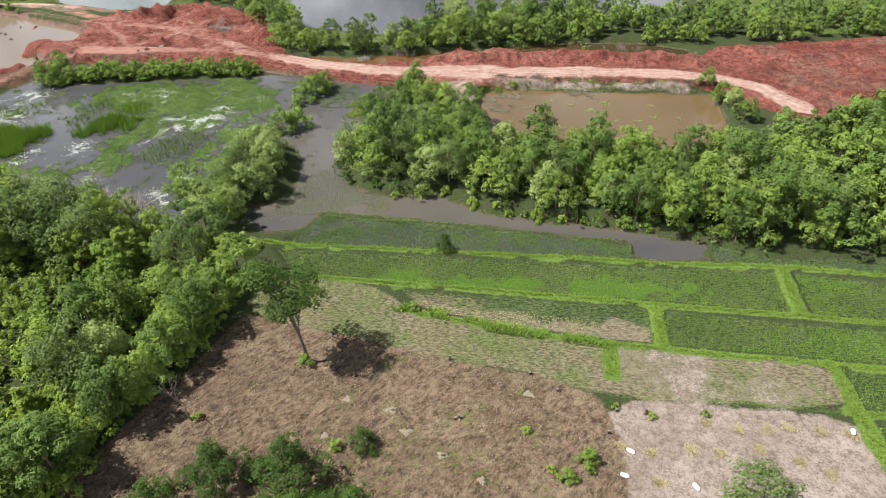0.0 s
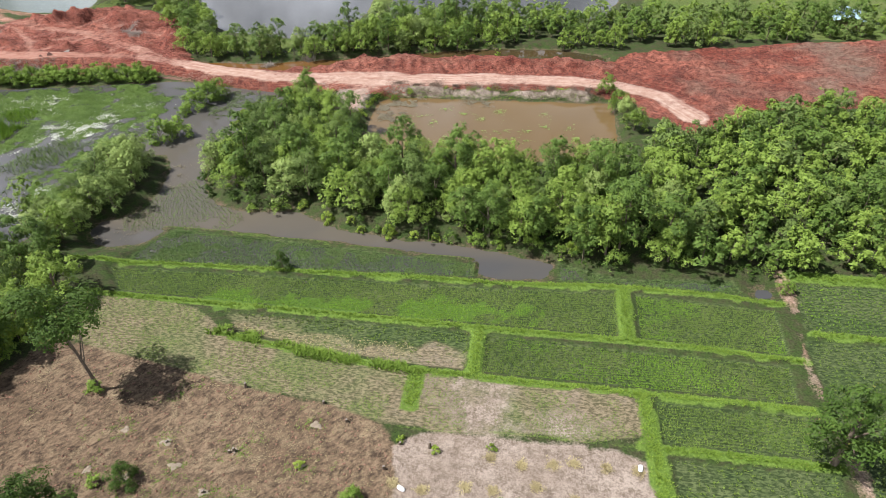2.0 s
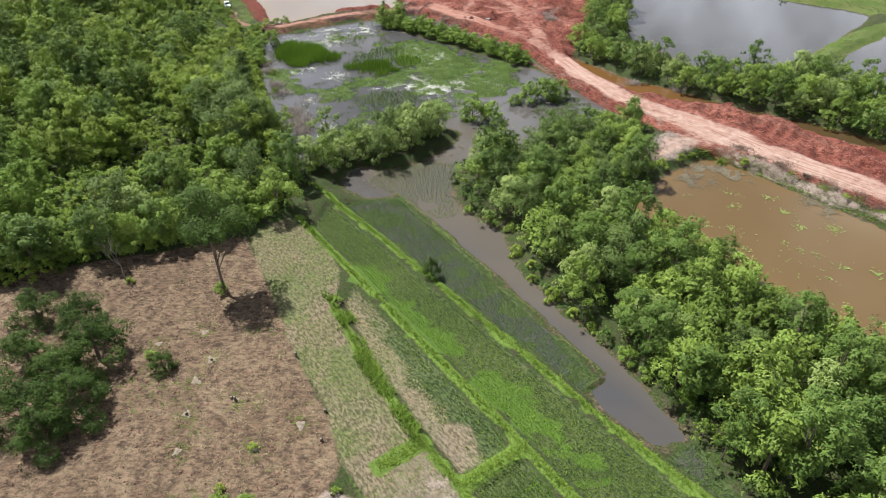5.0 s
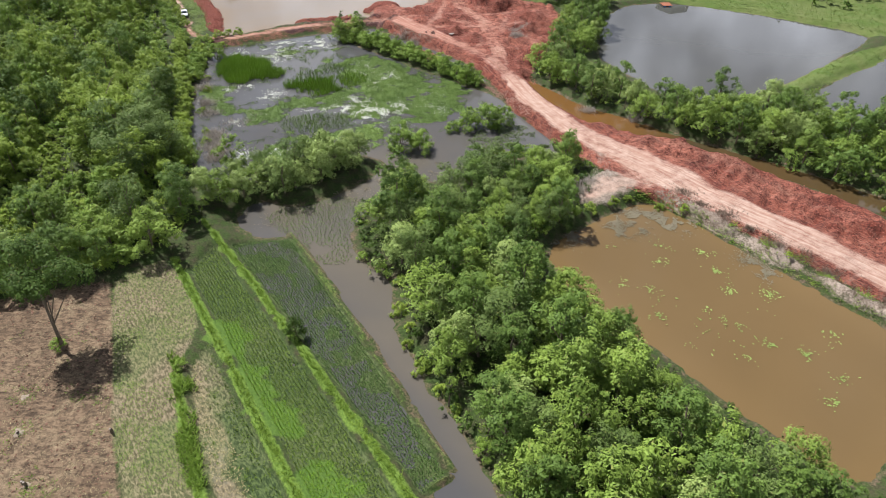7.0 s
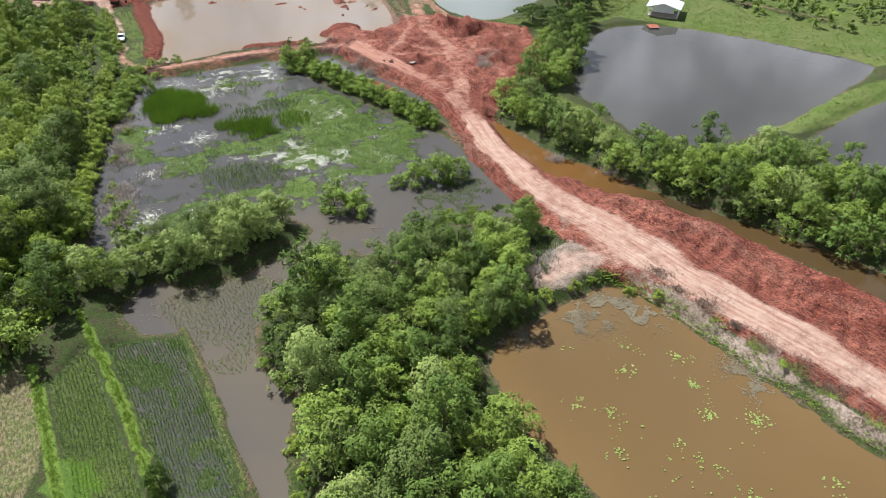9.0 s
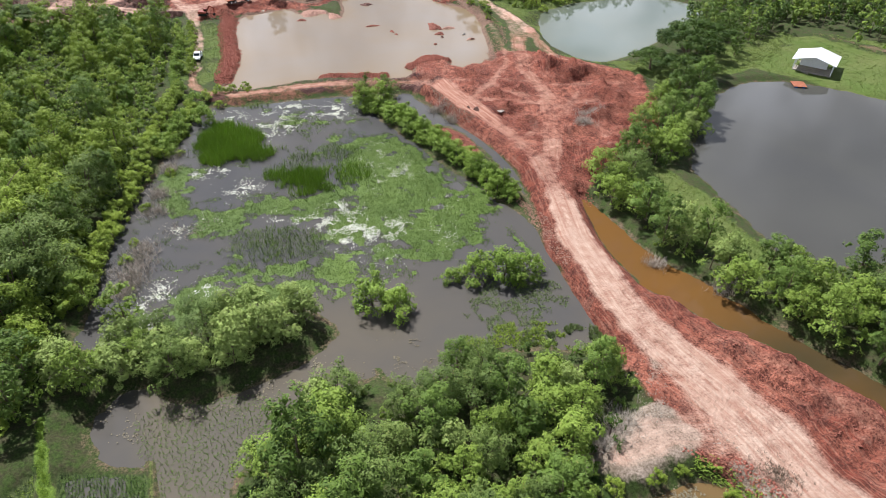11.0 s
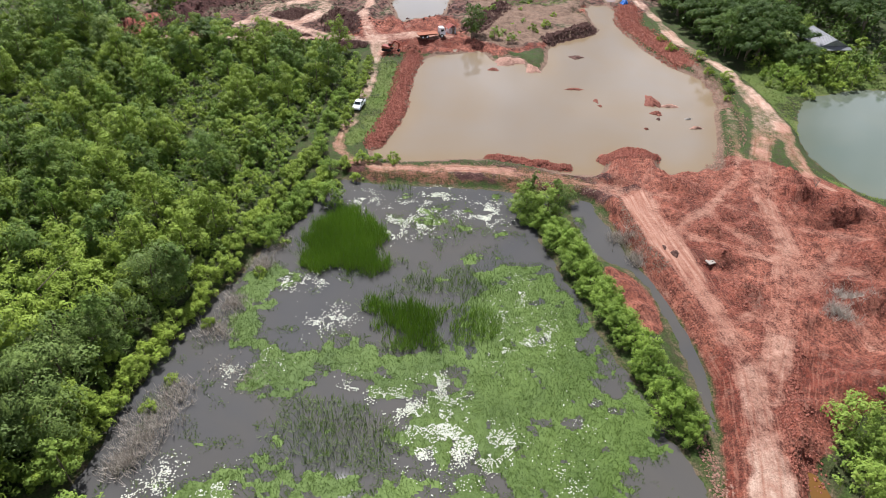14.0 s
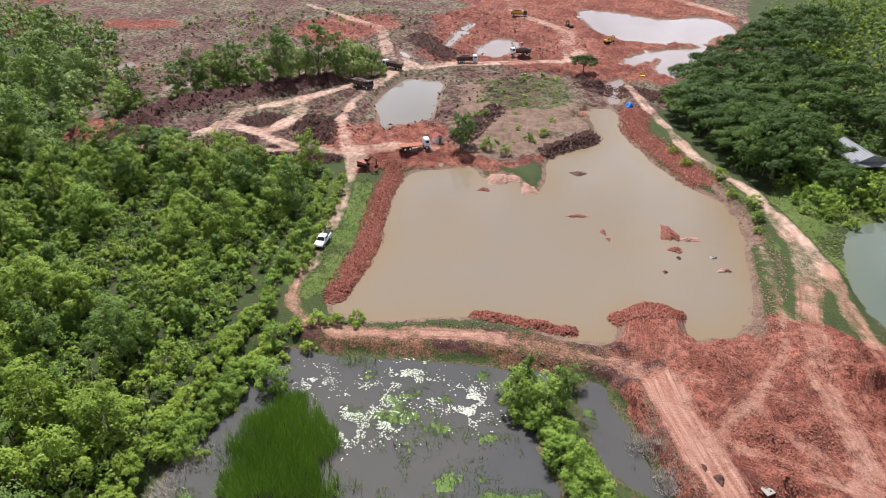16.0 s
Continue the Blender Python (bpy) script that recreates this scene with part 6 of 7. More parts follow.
def clods(name, outline_or_line, half, count, size, mat, label, seed):
    """Broken lumps of earth, joined: low-sided stones of uneven shape."""
    rng = np.random.default_rng(seed)
    base = np.array([(1, 0, 0), (0, 1, 0), (-1, 0, 0), (0, -1, 0), (0, 0, 0.8), (0, 0, -0.6)], float)
    tri = np.array([(0, 1, 4), (1, 2, 4), (2, 3, 4), (3, 0, 4), (1, 0, 5), (2, 1, 5), (3, 2, 5), (0, 3, 5)])
    xs, ys = [p[0] for p in outline_or_line], [p[1] for p in outline_or_line]
    pad = half or 0
    x, y = rng.uniform(min(xs) - pad, max(xs) + pad, count * 6), rng.uniform(min(ys) - pad, max(ys) + pad, count * 6)
    ok = to_line(outline_or_line, x, y)[0] < half * (0.7 + 0.5 * rng.uniform(size=len(x))) if half else inside_by(outline_or_line, x, y) > 0
    x, y = x[ok][:count], y[ok][:count]
    z, zn = heights(x, y), survey(x, y)[1]
    ok = zn["track"] < 0.35
    x, y, z = x[ok], y[ok], z[ok]
    n = len(x)
    s = size * rng.uniform(0.5, 1.6, (n, 1, 1)) ** 1.5
    a = rng.uniform(0, 6.28, n)
    shape = base[None] * rng.uniform(0.6, 1.3, (n, 6, 1)) * s
    ca, sa = np.cos(a)[:, None], np.sin(a)[:, None]
    vx = shape[:, :, 0] * ca - shape[:, :, 1] * sa + x[:, None]
    vy = shape[:, :, 0] * sa + shape[:, :, 1] * ca + y[:, None]
    v = np.stack([vx, vy, shape[:, :, 2] + z[:, None] + s[:, :, 0] * 0.25], 2).reshape(-1, 3)
    f = (tri[None] + (np.arange(n) * 6)[:, None, None]).reshape(-1, 3)
    tagged(new(name, mesh_of(name, v, f, mat)), label, "earth", kind="stuff")


for k, (line, half) in enumerate(RUBBLE):
    clods("rubble", line, half, 4200 if k < 2 else 1500, 0.15, CLOD, "broken red laterite lumps on the pond shore", 150 + k)
clods("clods", RED, 0, 2200, 0.09, CLOD, "loose red clods over dug earth", 160)
for k, (line, half, top) in enumerate(MOUNDS):
    if line[0][1] > 135 or line[0][1] < 134:
        far = line[0][0] < -178
        clods("clods", line, half, 1300 if far else 900, 0.24 if far else 0.1, SPOIL if far else CLOD, "dark spoil lumps on a heap" if far else "loose red clods on a heap of earth", 170 + k)
clods("clods", RED_ROAD, 0, 3000, 0.08, CLOD, "loose red clods beside the road", 190)
clods("clods", BROWN, 0, 6000, 0.08, plain("brown_clods", (0.27, 0.15, 0.1), 0.95, vary=0.4), "brown clods of ploughed soil", 191)

# ---- buildings ----


def slab_roof(quad, thick):
    """A roof slope from four corners, with thickness."""
    bm = bmesh.new()
    top = [bm.verts.new(p) for p in quad]
    low = [bm.verts.new((p[0], p[1], p[2] - thick)) for p in quad]
    bm.faces.new(top)
    bm.faces.new(low[::-1])
    for k in range(4):
        bm.faces.new((top[k], low[k], low[(k + 1) % 4], top[(k + 1) % 4]))
    bmesh.ops.recalc_face_normals(bm, faces=bm.faces)
    return bm


def sheet_ribs(a, b, c, d, count, size=0.05):
    """Raised ribs running from edge a-b to edge d-c of a sheet-metal slope."""
    bm = bmesh.new()
    a, b, c, d = map(Vector, (a, b, c, d))
    for k in range(count + 1):
        t = k / count
        p, q = a.lerp(b, t), d.lerp(c, t)
        way = q - p
        side = (b - a).normalized() * size
        up = side.cross(way).normalized() * size
        if up.z < 0:
            up = -up
        up += Vector((0, 0, 0.004))
        v = [bm.verts.new(x) for x in (p - side, p + up, p + side, q - side, q + up, q + side)]
        bm.faces.new((v[0], v[1], v[4], v[3]))
        bm.faces.new((v[1], v[2], v[5], v[4]))
    return bm


def shed(x, y, turn, length, width, eave, rise, roof, label, open_sided, z=None):
    """A gable-roofed open shelter or shed; the ridge runs along its length."""
    root = tagged(new("pavilion" if open_sided else "shed"), label, "building")
    root.matrix_basis = pose(x, y, height(x, y) if z is None else z, 0, 0, turn)
    L, W, o = length / 2, width / 2, 0.5
    top = eave + rise
    for s in (-1, 1):
        quad = [(-L - o, 0, top), (L + o, 0, top), (L + o, s * (W + o), eave - rise * o / W), (-L - o, s * (W + o), eave - rise * o / W)]
        slope = part("roof", slab_roof(quad if s < 0 else quad[::-1], 0.06), roof, root)
        part("roof_ribs", sheet_ribs(quad[0], quad[1], quad[2], quad[3], int(length / 0.45)), roof, slope)
    part("ridge_cap", box(bmesh.new(), 0, 0, top - 0.02, length + 2 * o, 0.3, 0.06, 0.02), roof, root)
    part("floor", box(bmesh.new(), 0, 0, -0.5, length, width, 0.62, 0.04), CONCRETE, root)
    for sx in (-1, -0.33, 0.33, 1):
        for sy in (-1, 1):
            part("post", box(bmesh.new(), sx * (L - 0.15), sy * (W - 0.15), 0.1, 0.16, 0.16, eave - 0.1, 0.02), WHITE if open_sided else TIMBER, root)
    for sy in (-1, 1):
        part("beam", box(bmesh.new(), 0, sy * (W - 0.15), eave - 0.2, length, 0.12, 0.2, 0.02), TIMBER, root)
    if open_sided:
        part("room_wall", box(bmesh.new(), L * 0.1, 0.2, 0.12, 0.12, width * 0.7, eave - 0.3, 0.02), WHITE, root)
        part("room_wall", box(bmesh.new(), L * 0.5, W * 0.7, 0.12, length * 0.4, 0.12, eave - 0.3, 0.02), WHITE, root)
        for k in range(4):
            part("step", box(bmesh.new(), -L - 0.4 - 0.45 * k, 1.0, -0.2 - 0.16 * k, 0.45, 1.2, 0.2, 0.02), CONCRETE, root)
        part("railing", box(bmesh.new(), -1.0, W - 0.1, 0.9, length * 0.5, 0.06, 0.08, 0.01), TIMBER, root)
    else:
        for sy in (-1, 1):
            part("wall", box(bmesh.new(), 0, sy * (W - 0.3), 0.1, length - 0.5, 0.1, eave - 0.4, 0.02), TIMBER, root)
        part("end_wall", box(bmesh.new(), -L + 0.3, 0, 0.1, 0.1, width - 0.8, eave - 0.3, 0.02), TIMBER, root)
        part("awning", slab_roof([(L + 0.2, -W - 0.3, eave + 0.2), (L + 1.7, -W - 0.3, eave - 0.35), (L + 1.7, W + 0.3, eave - 0.35), (L + 0.2, W + 0.3, eave + 0.2)], 0.05), roof, root)
        part("gable_board", slab_gable(L + o - 0.1, W * 0.8, eave + 0.25, top - 0.12), GREY_ROOF, root)
    return root


def slab_gable(x, half, low, top):
    bm = bmesh.new()
    a = [bm.verts.new((x + d, y, z)) for d in (0, 0.06) for y, z in ((-half, low), (half, low), (0, top))]
    bm.faces.new(a[:3][::-1])
    bm.faces.new(a[3:])
    for k in range(3):
        bm.faces.new((a[k], a[(k + 1) % 3], a[3 + (k + 1) % 3], a[3 + k]))
    return bm


shed(-87.6, 226.4, 124, 7.0, 8.2, 2.6, 1.1, WHITE, "white-roofed open pavilion on the lake shore", True)
shed(-176, 204.9, 3, 9.6, 7.2, 2.8, 1.7, GREY_ROOF, "long shed with grey corrugated gable roof under rain trees", False)
shed(100, 192, 78, 9.5, 6.5, 2.4, 1.0, PALE_BLUE, "shed with a pale blue sheet roof in grass", False)


def raft():
    root = tagged(new("floating_dock"), "square rust-red floating dock on the lake", "dock")
    root.matrix_basis = pose(-82.2, 216.6, -1.3, 0, 0, -30)
    for k in range(8):
        part("plank", box(bmesh.new(), -1.4 + 0.4 * k, 0, 0.28, 0.37, 2.8, 0.07, 0.01), RUST_DECK, root)
    for s in (-1, 1):
        for t in (-1, 1):
            part("float", disc_solid(bmesh.new(), (s * 0.95, t * 0.8, 0.05), (1, 0, 0), 0.26, 0.9), BLUE, root)
        part("bearer", box(bmesh.new(), 0, s * 1.0, 0.18, 3.1, 0.12, 0.12, 0.01), TIMBER, root)


raft()

# ---- vehicles ----


def wheel(root, x, y, r, w):
    side = 1 if y > 0 else -1
    tyre = part("wheel", disc_solid(bmesh.new(), (x, y, r), (0, 1, 0), r, w, 16), TYRE, root)
    part("rim", disc_solid(bmesh.new(), (x, y + side * w * 0.42, r), (0, 1, 0), r * 0.55, w * 0.25, 12), WHITE, tyre)


def profile(outline, half, inset=0.0):
    """A body from a side outline (x, z), extruded across; its upper part may lean inward."""
    bm = bmesh.new()
    low, high = min(p[1] for p in outline), max(p[1] for p in outline)
    rings = []
    for s in (-1, 1):
        rings.append([bm.verts.new((x, s * (half - inset * (z - low) / (high - low)), z)) for x, z in outline])
    n = len(outline)
    bm.faces.new(rings[0])
    bm.faces.new(rings[1][::-1])
    for k in range(n):
        bm.faces.new((rings[0][k], rings[1][k], rings[1][(k + 1) % n], rings[0][(k + 1) % n]))
    bmesh.ops.recalc_face_normals(bm, faces=bm.faces)
    bmesh.ops.bevel(bm, geom=bm.edges[:], offset=0.05, segments=2, affect="EDGES", clamp_overlap=True)
    return bm


def pickup(x, y, turn):
    root = tagged(new("pickup_truck"), "white pickup truck with a dark load bed on a dirt track", "truck")
    root.matrix_basis = pose(x, y, height(x, y) + 0.02, 0, 0, turn) @ Matrix.Scale(0.9, 4)
    part("body", profile([(2.55, 0.45), (2.55, 0.85), (2.3, 1.0), (1.1, 1.08), (-2.55, 1.08), (-2.55, 0.45)], 0.88, 0.06), WHITE, root)
    part("cabin", profile([(1.25, 1.02), (0.5, 1.62), (-0.75, 1.66), (-0.95, 1.02)], 0.82, 0.16), WHITE, root)
    part("windscreen", profile([(1.16, 1.14), (0.62, 1.57), (0.58, 1.57), (1.1, 1.14)], 0.7, 0.1), GLASS_DARK, root)
    part("rear_window", profile([(-0.94, 1.15), (-0.82, 1.55), (-0.78, 1.55), (-0.9, 1.15)], 0.68, 0.08), GLASS_DARK, root)
    for s in (-1, 1):
        part("side_window", box(bmesh.new(), -0.1, s * 0.775, 1.16, 1.15, 0.05, 0.36, 0.02), GLASS_DARK, root)
        part("headlight", box(bmesh.new(), 2.5, s * 0.66, 0.72, 0.12, 0.3, 0.16, 0.03), CONCRETE, root)
        part("mirror", box(bmesh.new(), 0.85, s * 0.98, 1.1, 0.12, 0.16, 0.18, 0.03), GLASS_DARK, root)
        for wx in (1.55, -1.5):
            wheel(root, wx, s * 0.8, 0.36, 0.24)
    part("load_bed", box(bmesh.new(), -1.75, 0, 1.06, 1.5, 1.4, 0.04, 0.01), TYRE, root)
    part("bumper", box(bmesh.new(), 2.58, 0, 0.4, 0.14, 1.6, 0.2, 0.04), GLASS_DARK, root)


pickup(-141.6, 95.3, -13)


def dump_truck(x, y, turn, cab, load, label, flat=False):
    root = tagged(new("dump_truck"), label, "truck", group="trucks at the digging")
    root.matrix_basis = pose(x, y, height(x, y) + 0.02, 0, 0, turn) @ Matrix.Scale(0.84, 4)
    part("chassis", box(bmesh.new(), 0, 0, 0.75, 7.8, 0.9, 0.3, 0.04), TYRE, root)
    cabin = part("cab", profile([(3.95, 0.75), (3.95, 1.7), (3.7, 2.7), (2.3, 2.75), (2.2, 0.75)], 1.2, 0.1), cab, root)
    part("windscreen", profile([(3.96, 1.75), (3.78, 2.5), (3.74, 2.5), (3.9, 1.75)], 1.05, 0.06), GLASS_DARK, cabin)
    for s in (-1, 1):
        part("side_window", box(bmesh.new(), 3.0, s * 1.14, 1.75, 0.9, 0.06, 0.6, 0.02), GLASS_DARK, cabin)
        for wx in (2.9, -1.6, -2.9):
            wheel(root, wx, s * 1.0, 0.52, 0.4)
    if flat:
        part("load_bed", box(bmesh.new(), -1.2, 0, 1.1, 6.2, 2.4, 0.2, 0.03), load, root)
    else:
        tub = part("tipper_tub", profile([(1.95, 1.15), (2.05, 2.45), (-4.0, 2.3), (-3.7, 1.15)], 1.05, -0.18), load, root)
        part("load", profile([(1.8, 2.2), (0.8, 2.75), (-1.5, 2.85), (-3.7, 2.2)], 1.05, 0.5), SPOIL, tub)
        for k in range(5):
            for s in (-1, 1):
                part("rib", box(bmesh.new(), 1.4 - 1.2 * k, s * 1.2, 1.15, 0.12, 0.1, 1.2, 0.02), load, tub)


dump_truck(-226, 94.6, 52, DUMP, DUMP, "dark loaded dump truck on the haul road")
dump_truck(-245, 102, 240, WHITE, DUMP, "white-cabbed dump truck on the haul road")
dump_truck(-253, 125, 95, WHITE, DUMP, "long dump truck with a grey tub on the haul road")
dump_truck(-262.5, 143, 275, WHITE, DUMP, "white-cabbed dump truck beside a puddle")
dump_truck(-181.4, 110, 106, WHITE, RUST_DECK, "flatbed truck with a white cab and rusty bed", True)
dump_truck(-326, 150, 80, DUMP, YELLOW_PAINT, "distant dump truck with a yellow tub")


def excavator(x, y, turn, paint, label):
    root = tagged(new("excavator"), label, "excavator", group="machines at the digging")
    root.matrix_basis = pose(x, y, height(x, y), 0, 0, turn) @ Matrix.Scale(0.65, 4)
    for s in (-1, 1):
        part("crawler_track", profile([(1.7, 0.25), (1.9, 0.5), (1.6, 0.85), (-1.6, 0.85), (-1.9, 0.5), (-1.7, 0.0), (1.5, 0.0)], 0.28).copy(), TYRE, root).location = (0, s * 1.05, 0)
    house = part("house", profile([(1.2, 0.95), (1.2, 1.5), (-1.6, 1.9), (-1.9, 1.8), (-1.9, 0.95)], 1.2, 0.05), paint, root)
    part("cab", profile([(1.3, 1.2), (1.2, 2.5), (0.2, 2.55), (0.1, 1.2)], 0.45, 0.05), paint, house).location = (0, 0.7, 0)
    part("cab_glass", profile([(1.33, 1.6), (1.26, 2.35), (0.3, 2.4), (0.25, 1.6)], 0.47, 0.05), GLASS_DARK, house).location = (0, 0.7, 0)
    part("boom", profile([(1.0, 1.4), (2.6, 3.9), (3.1, 4.0), (4.4, 3.3), (4.3, 3.0), (3.0, 3.5), (1.5, 1.3)], 0.2), paint, root)
    part("arm", profile([(4.5, 3.4), (4.9, 3.0), (4.5, 0.9), (4.2, 0.9), (4.2, 3.0)], 0.15), paint, root)
    part("bucket", profile([(4.6, 1.0), (4.8, 0.3), (4.2, 0.1), (3.8, 0.5), (4.1, 1.0)], 0.5), TYRE, root)


excavator(-171.5, 99.6, 70, RED_PAINT, "red excavator on an earth heap beside the pond")
excavator(-284, 177, 120, YELLOW_PAINT, "yellow excavator beside a slurry pool")
excavator(-308, 168, 200, DUMP, "dusty dark excavator in the digging")
excavator(-243, 178, 160, YELLOW_PAINT, "yellow excavator on a grey mound")


def hut():
    root = tagged(new("site_hut"), "small white site hut with a red roof", "hut")
    root.matrix_basis = pose(-187, 115, height(-187, 115), 0, 0, 20) @ Matrix.Scale(0.8, 4)
    part("wall", box(bmesh.new(), 0, 0, 0, 2.6, 2.4, 2.0, 0.03), WHITE, root)
    for s in (-1, 1):
        quad = [(-1.6, 0, 2.9), (1.6, 0, 2.9), (1.6, s * 1.5, 1.9), (-1.6, s * 1.5, 1.9)]
        part("roof", slab_roof(quad if s < 0 else quad[::-1], 0.05), RED_PAINT, root)
    part("door", box(bmesh.new(), 1.31, 0.3, 0.05, 0.06, 0.8, 1.8, 0.01), TIMBER, root)


hut()


def lumpy(name, x, y, z, sx, sy, sz, mat, label, category, seed, turn=0.0, rings=8, sides=24, group=""):
    """A low heap of uneven shape with its skirt below its support."""
    rng = np.random.default_rng(seed)
    v = [(0, 0, sz)]
    for k in range(1, rings + 1):
        t = k / rings
        for s in range(sides):
            a = 2 * math.pi * s / sides
            r = t * (1 + 0.25 * math.sin(a * 3 + seed) + 0.12 * math.sin(a * 7 + seed * 2) + rng.uniform(-0.1, 0.1))
            v.append((sx * r * math.cos(a), sy * r * math.sin(a), sz * (1 - t ** 1.6) * rng.uniform(0.5, 1.4) - 0.25 * t ** 3))
    tris = [(0, 1 + s, 1 + (s + 1) % sides) for s in range(sides)]
    quads = [(1 + k * sides + s, 1 + (k + 1) * sides + s, 1 + (k + 1) * sides + (s + 1) % sides, 1 + k * sides + (s + 1) % sides) for k in range(rings - 1) for s in range(sides)]
    tris += [t for q in quads for t in ((q[0], q[1], q[2]), (q[0], q[2], q[3]))]
    ob = new(name, mesh_of(name, v, tris, mat, True))
    ob.matrix_basis = pose(x, y, z, 0, 0, turn)
    return tagged(ob, label, category, group)


PALE_SOIL = plain("pale_ashy_soil", (0.29, 0.235, 0.17), 0.95, vary=0.25, scale=5)
RED_SOIL = plain("wet_red_soil", (0.22, 0.08, 0.055), 0.9, vary=0.45, scale=3, bump=0.5)
PINK_SOIL = plain("dry_pink_soil", (0.38, 0.22, 0.165), 0.95, vary=0.35, scale=2, bump=0.5)
for k, (x, y, sx, sy, sz, mat) in enumerate(((-146.5, 155.5, 3.2, 1.8, 0.9, RED_SOIL), (-144.5, 158.6, 1.0, 2.6, 0.45, PINK_SOIL), (-141, 155, 1.2, 1.6, 0.5, RED_SOIL), (-138.3, 154.6, 0.5, 0.5, 0.4, SPOIL), (-134, 151, 0.5, 0.6, 0.35, RED_SOIL),
                                            (-138.5, 160.5, 0.5, 1.0, 0.35, CONCRETE), (-134.5, 160.8, 0.7, 1.6, 0.4, PINK_SOIL), (-153, 140.5, 0.9, 2.9, 0.3, RED_SOIL), (-147, 144, 1.6, 0.7, 0.3, RED_SOIL), (-144.5, 144.3, 0.9, 0.6, 0.25, RED_SOIL),
                                            (-172, 144.5, 1.2, 2.2, 0.5, SPOIL), (-169, 128, 3.0, 4.5, 0.8, PINK_SOIL), (-164.5, 133, 3.4, 2.0, 0.7, PINK_SOIL), (-164, 124, 1.2, 1.6, 0.4, RED_SOIL))):
    lumpy("mud_islet", x, y, -1.35, sx, sy, sz, mat, "islet of dug earth standing out of the pond water", "mud islet", 300 + k, group="islets in the dug pond")
for k, (x, y) in enumerate(((-17, 45), (-12, 44), (-5, 44), (2, 43.2), (-6, 39.2), (-18, 40), (2, 48.2), (-14, 39.8), (-2, 37), (-10, 41.5))):
    lumpy("soil_heap", x, y, height(x, y) - 0.02, 0.75 + 0.2 * math.sin(k * 2.3), 0.75, 0.14, PALE_SOIL, "small pale ashy heap round a cut stump", "soil heap", 330 + k, group="heaps in the ploughed field")
    tx, ty = PLANT_RNG.normal(x, 0.8, 40), PLANT_RNG.normal(y, 0.7, 40)
    tufts("weeds", tx, ty, 0.18, 0.18, 0.04, 5, RICE, "ring of weeds round a soil heap", "weeds", 350 + k)
for k, (x, y, h) in enumerate(((-12, 44, 0.3), (-5, 44, 0.6), (-5.4, 43.8, 0.4), (2, 51, 0.4), (-7, 52, 0.7), (5, 49, 0.4), (11, 47, 0.4), (14, 47, 0.9), (10, 44, 0.5), (-6, 39.2, 0.4))):
    v, f = tube([(0, 0, -0.15), (0.03, 0.02, h * 0.6), (0.06, -0.03, h)], [0.2, 0.14, 0.12], 8)
    stump = new("stump", mesh_of("stump", [tuple(p) for p in v], f, BARK, True))
    stump.matrix_basis = pose(x, y, height(x, y))
    part("cut_top", disc_solid(bmesh.new(), (0.06, -0.03, h - 0.01), (0, 0, 1), 0.12, 0.03, 8), DEAD, stump)
    tagged(stump, "cut tree stump in tilled soil", "stump", "stumps in the fields")
for k, (x, y) in enumerate(((20, 46.6), (23, 46.2), (18, 43), (14, 42.2), (20.5, 43), (28, 47), (31, 47), (28, 43), (30.5, 42), (34, 47), (24.5, 44), (26, 46.6), (14.5, 39), (11.2, 42.6))):
    r = PLANT_RNG
    tufts("straw_clump", r.normal(x, 0.26, 90), r.normal(y, 0.26, 90), 0.2, 0.16, 0.035, 6, STRAW, "yellow clump of straw on pale soil", "straw", 370 + k)


def sack(x, y, turn):
    bm = bmesh.new()
    bmesh.ops.create_uvsphere(bm, u_segments=14, v_segments=8, radius=1)
    for v in bm.verts:
        v.co = Vector((math.copysign(abs(v.co.x) ** 0.7, v.co.x) * 0.45, math.copysign(abs(v.co.y) ** 0.8, v.co.y) * 0.24, v.co.z * 0.15 + 0.03 * math.sin(v.co.x * 5)))
    me = bpy.data.meshes.new("sack")
    bm.to_mesh(me)
    bm.free()
    me.materials.append(SACK)
    ob = new("sack", me)
    ob.matrix_basis = pose(x, y, height(x, y) + 0.13, 0, 0, turn)
    tagged(ob, "white woven sack lying on pale tilled soil", "sack", "sacks in the sandy field")


for x, y, turn in ((12.1, 42.1, -30), (11.3, 39.2, -20), (17.7, 38.8, -60), (34.2, 47.3, 80)):
    sack(x, y, turn)


def slab(x, y, turn):
    root = tagged(new("concrete_slab", None), "pale concrete slab lying on red earth", "slab")
    root.matrix_basis = pose(x, y, height(x, y) + 0.02, 3, -2, turn)
    part("slab", box(bmesh.new(), 0, 0, 0, 1.35, 1.1, 0.18, 0.03), CONCRETE, root)
    part("lifting_ring", disc_solid(bmesh.new(), (0.3, 0.2, 0.19), (0, 0, 1), 0.1, 0.05, 10), DUMP, root)


slab(-91.2, 148, 20)
lumpy("boulder", -92, 143.2, height(-92, 143.2), 0.9, 0.6, 0.5, SPOIL, "dark lump of clay lying on the road", "boulder", 391)
lumpy("boulder", -93.6, 142.2, height(-93.6, 142.2), 0.6, 0.3, 0.3, SPOIL, "dark lump of clay lying on the road", "boulder", 392)
lumpy("tarpaulin", -213, 166, height(-213, 166), 1.5, 1.1, 1.1, BLUE, "bright blue tarpaulin over a pump", "tarpaulin", 393)


BLEACHED = plain("bleached_twigs", (0.44, 0.39, 0.33), 0.9, vary=0.3)
TWIG = plain("grey_brown_twigs", (0.25, 0.185, 0.135), 0.9, vary=0.4)


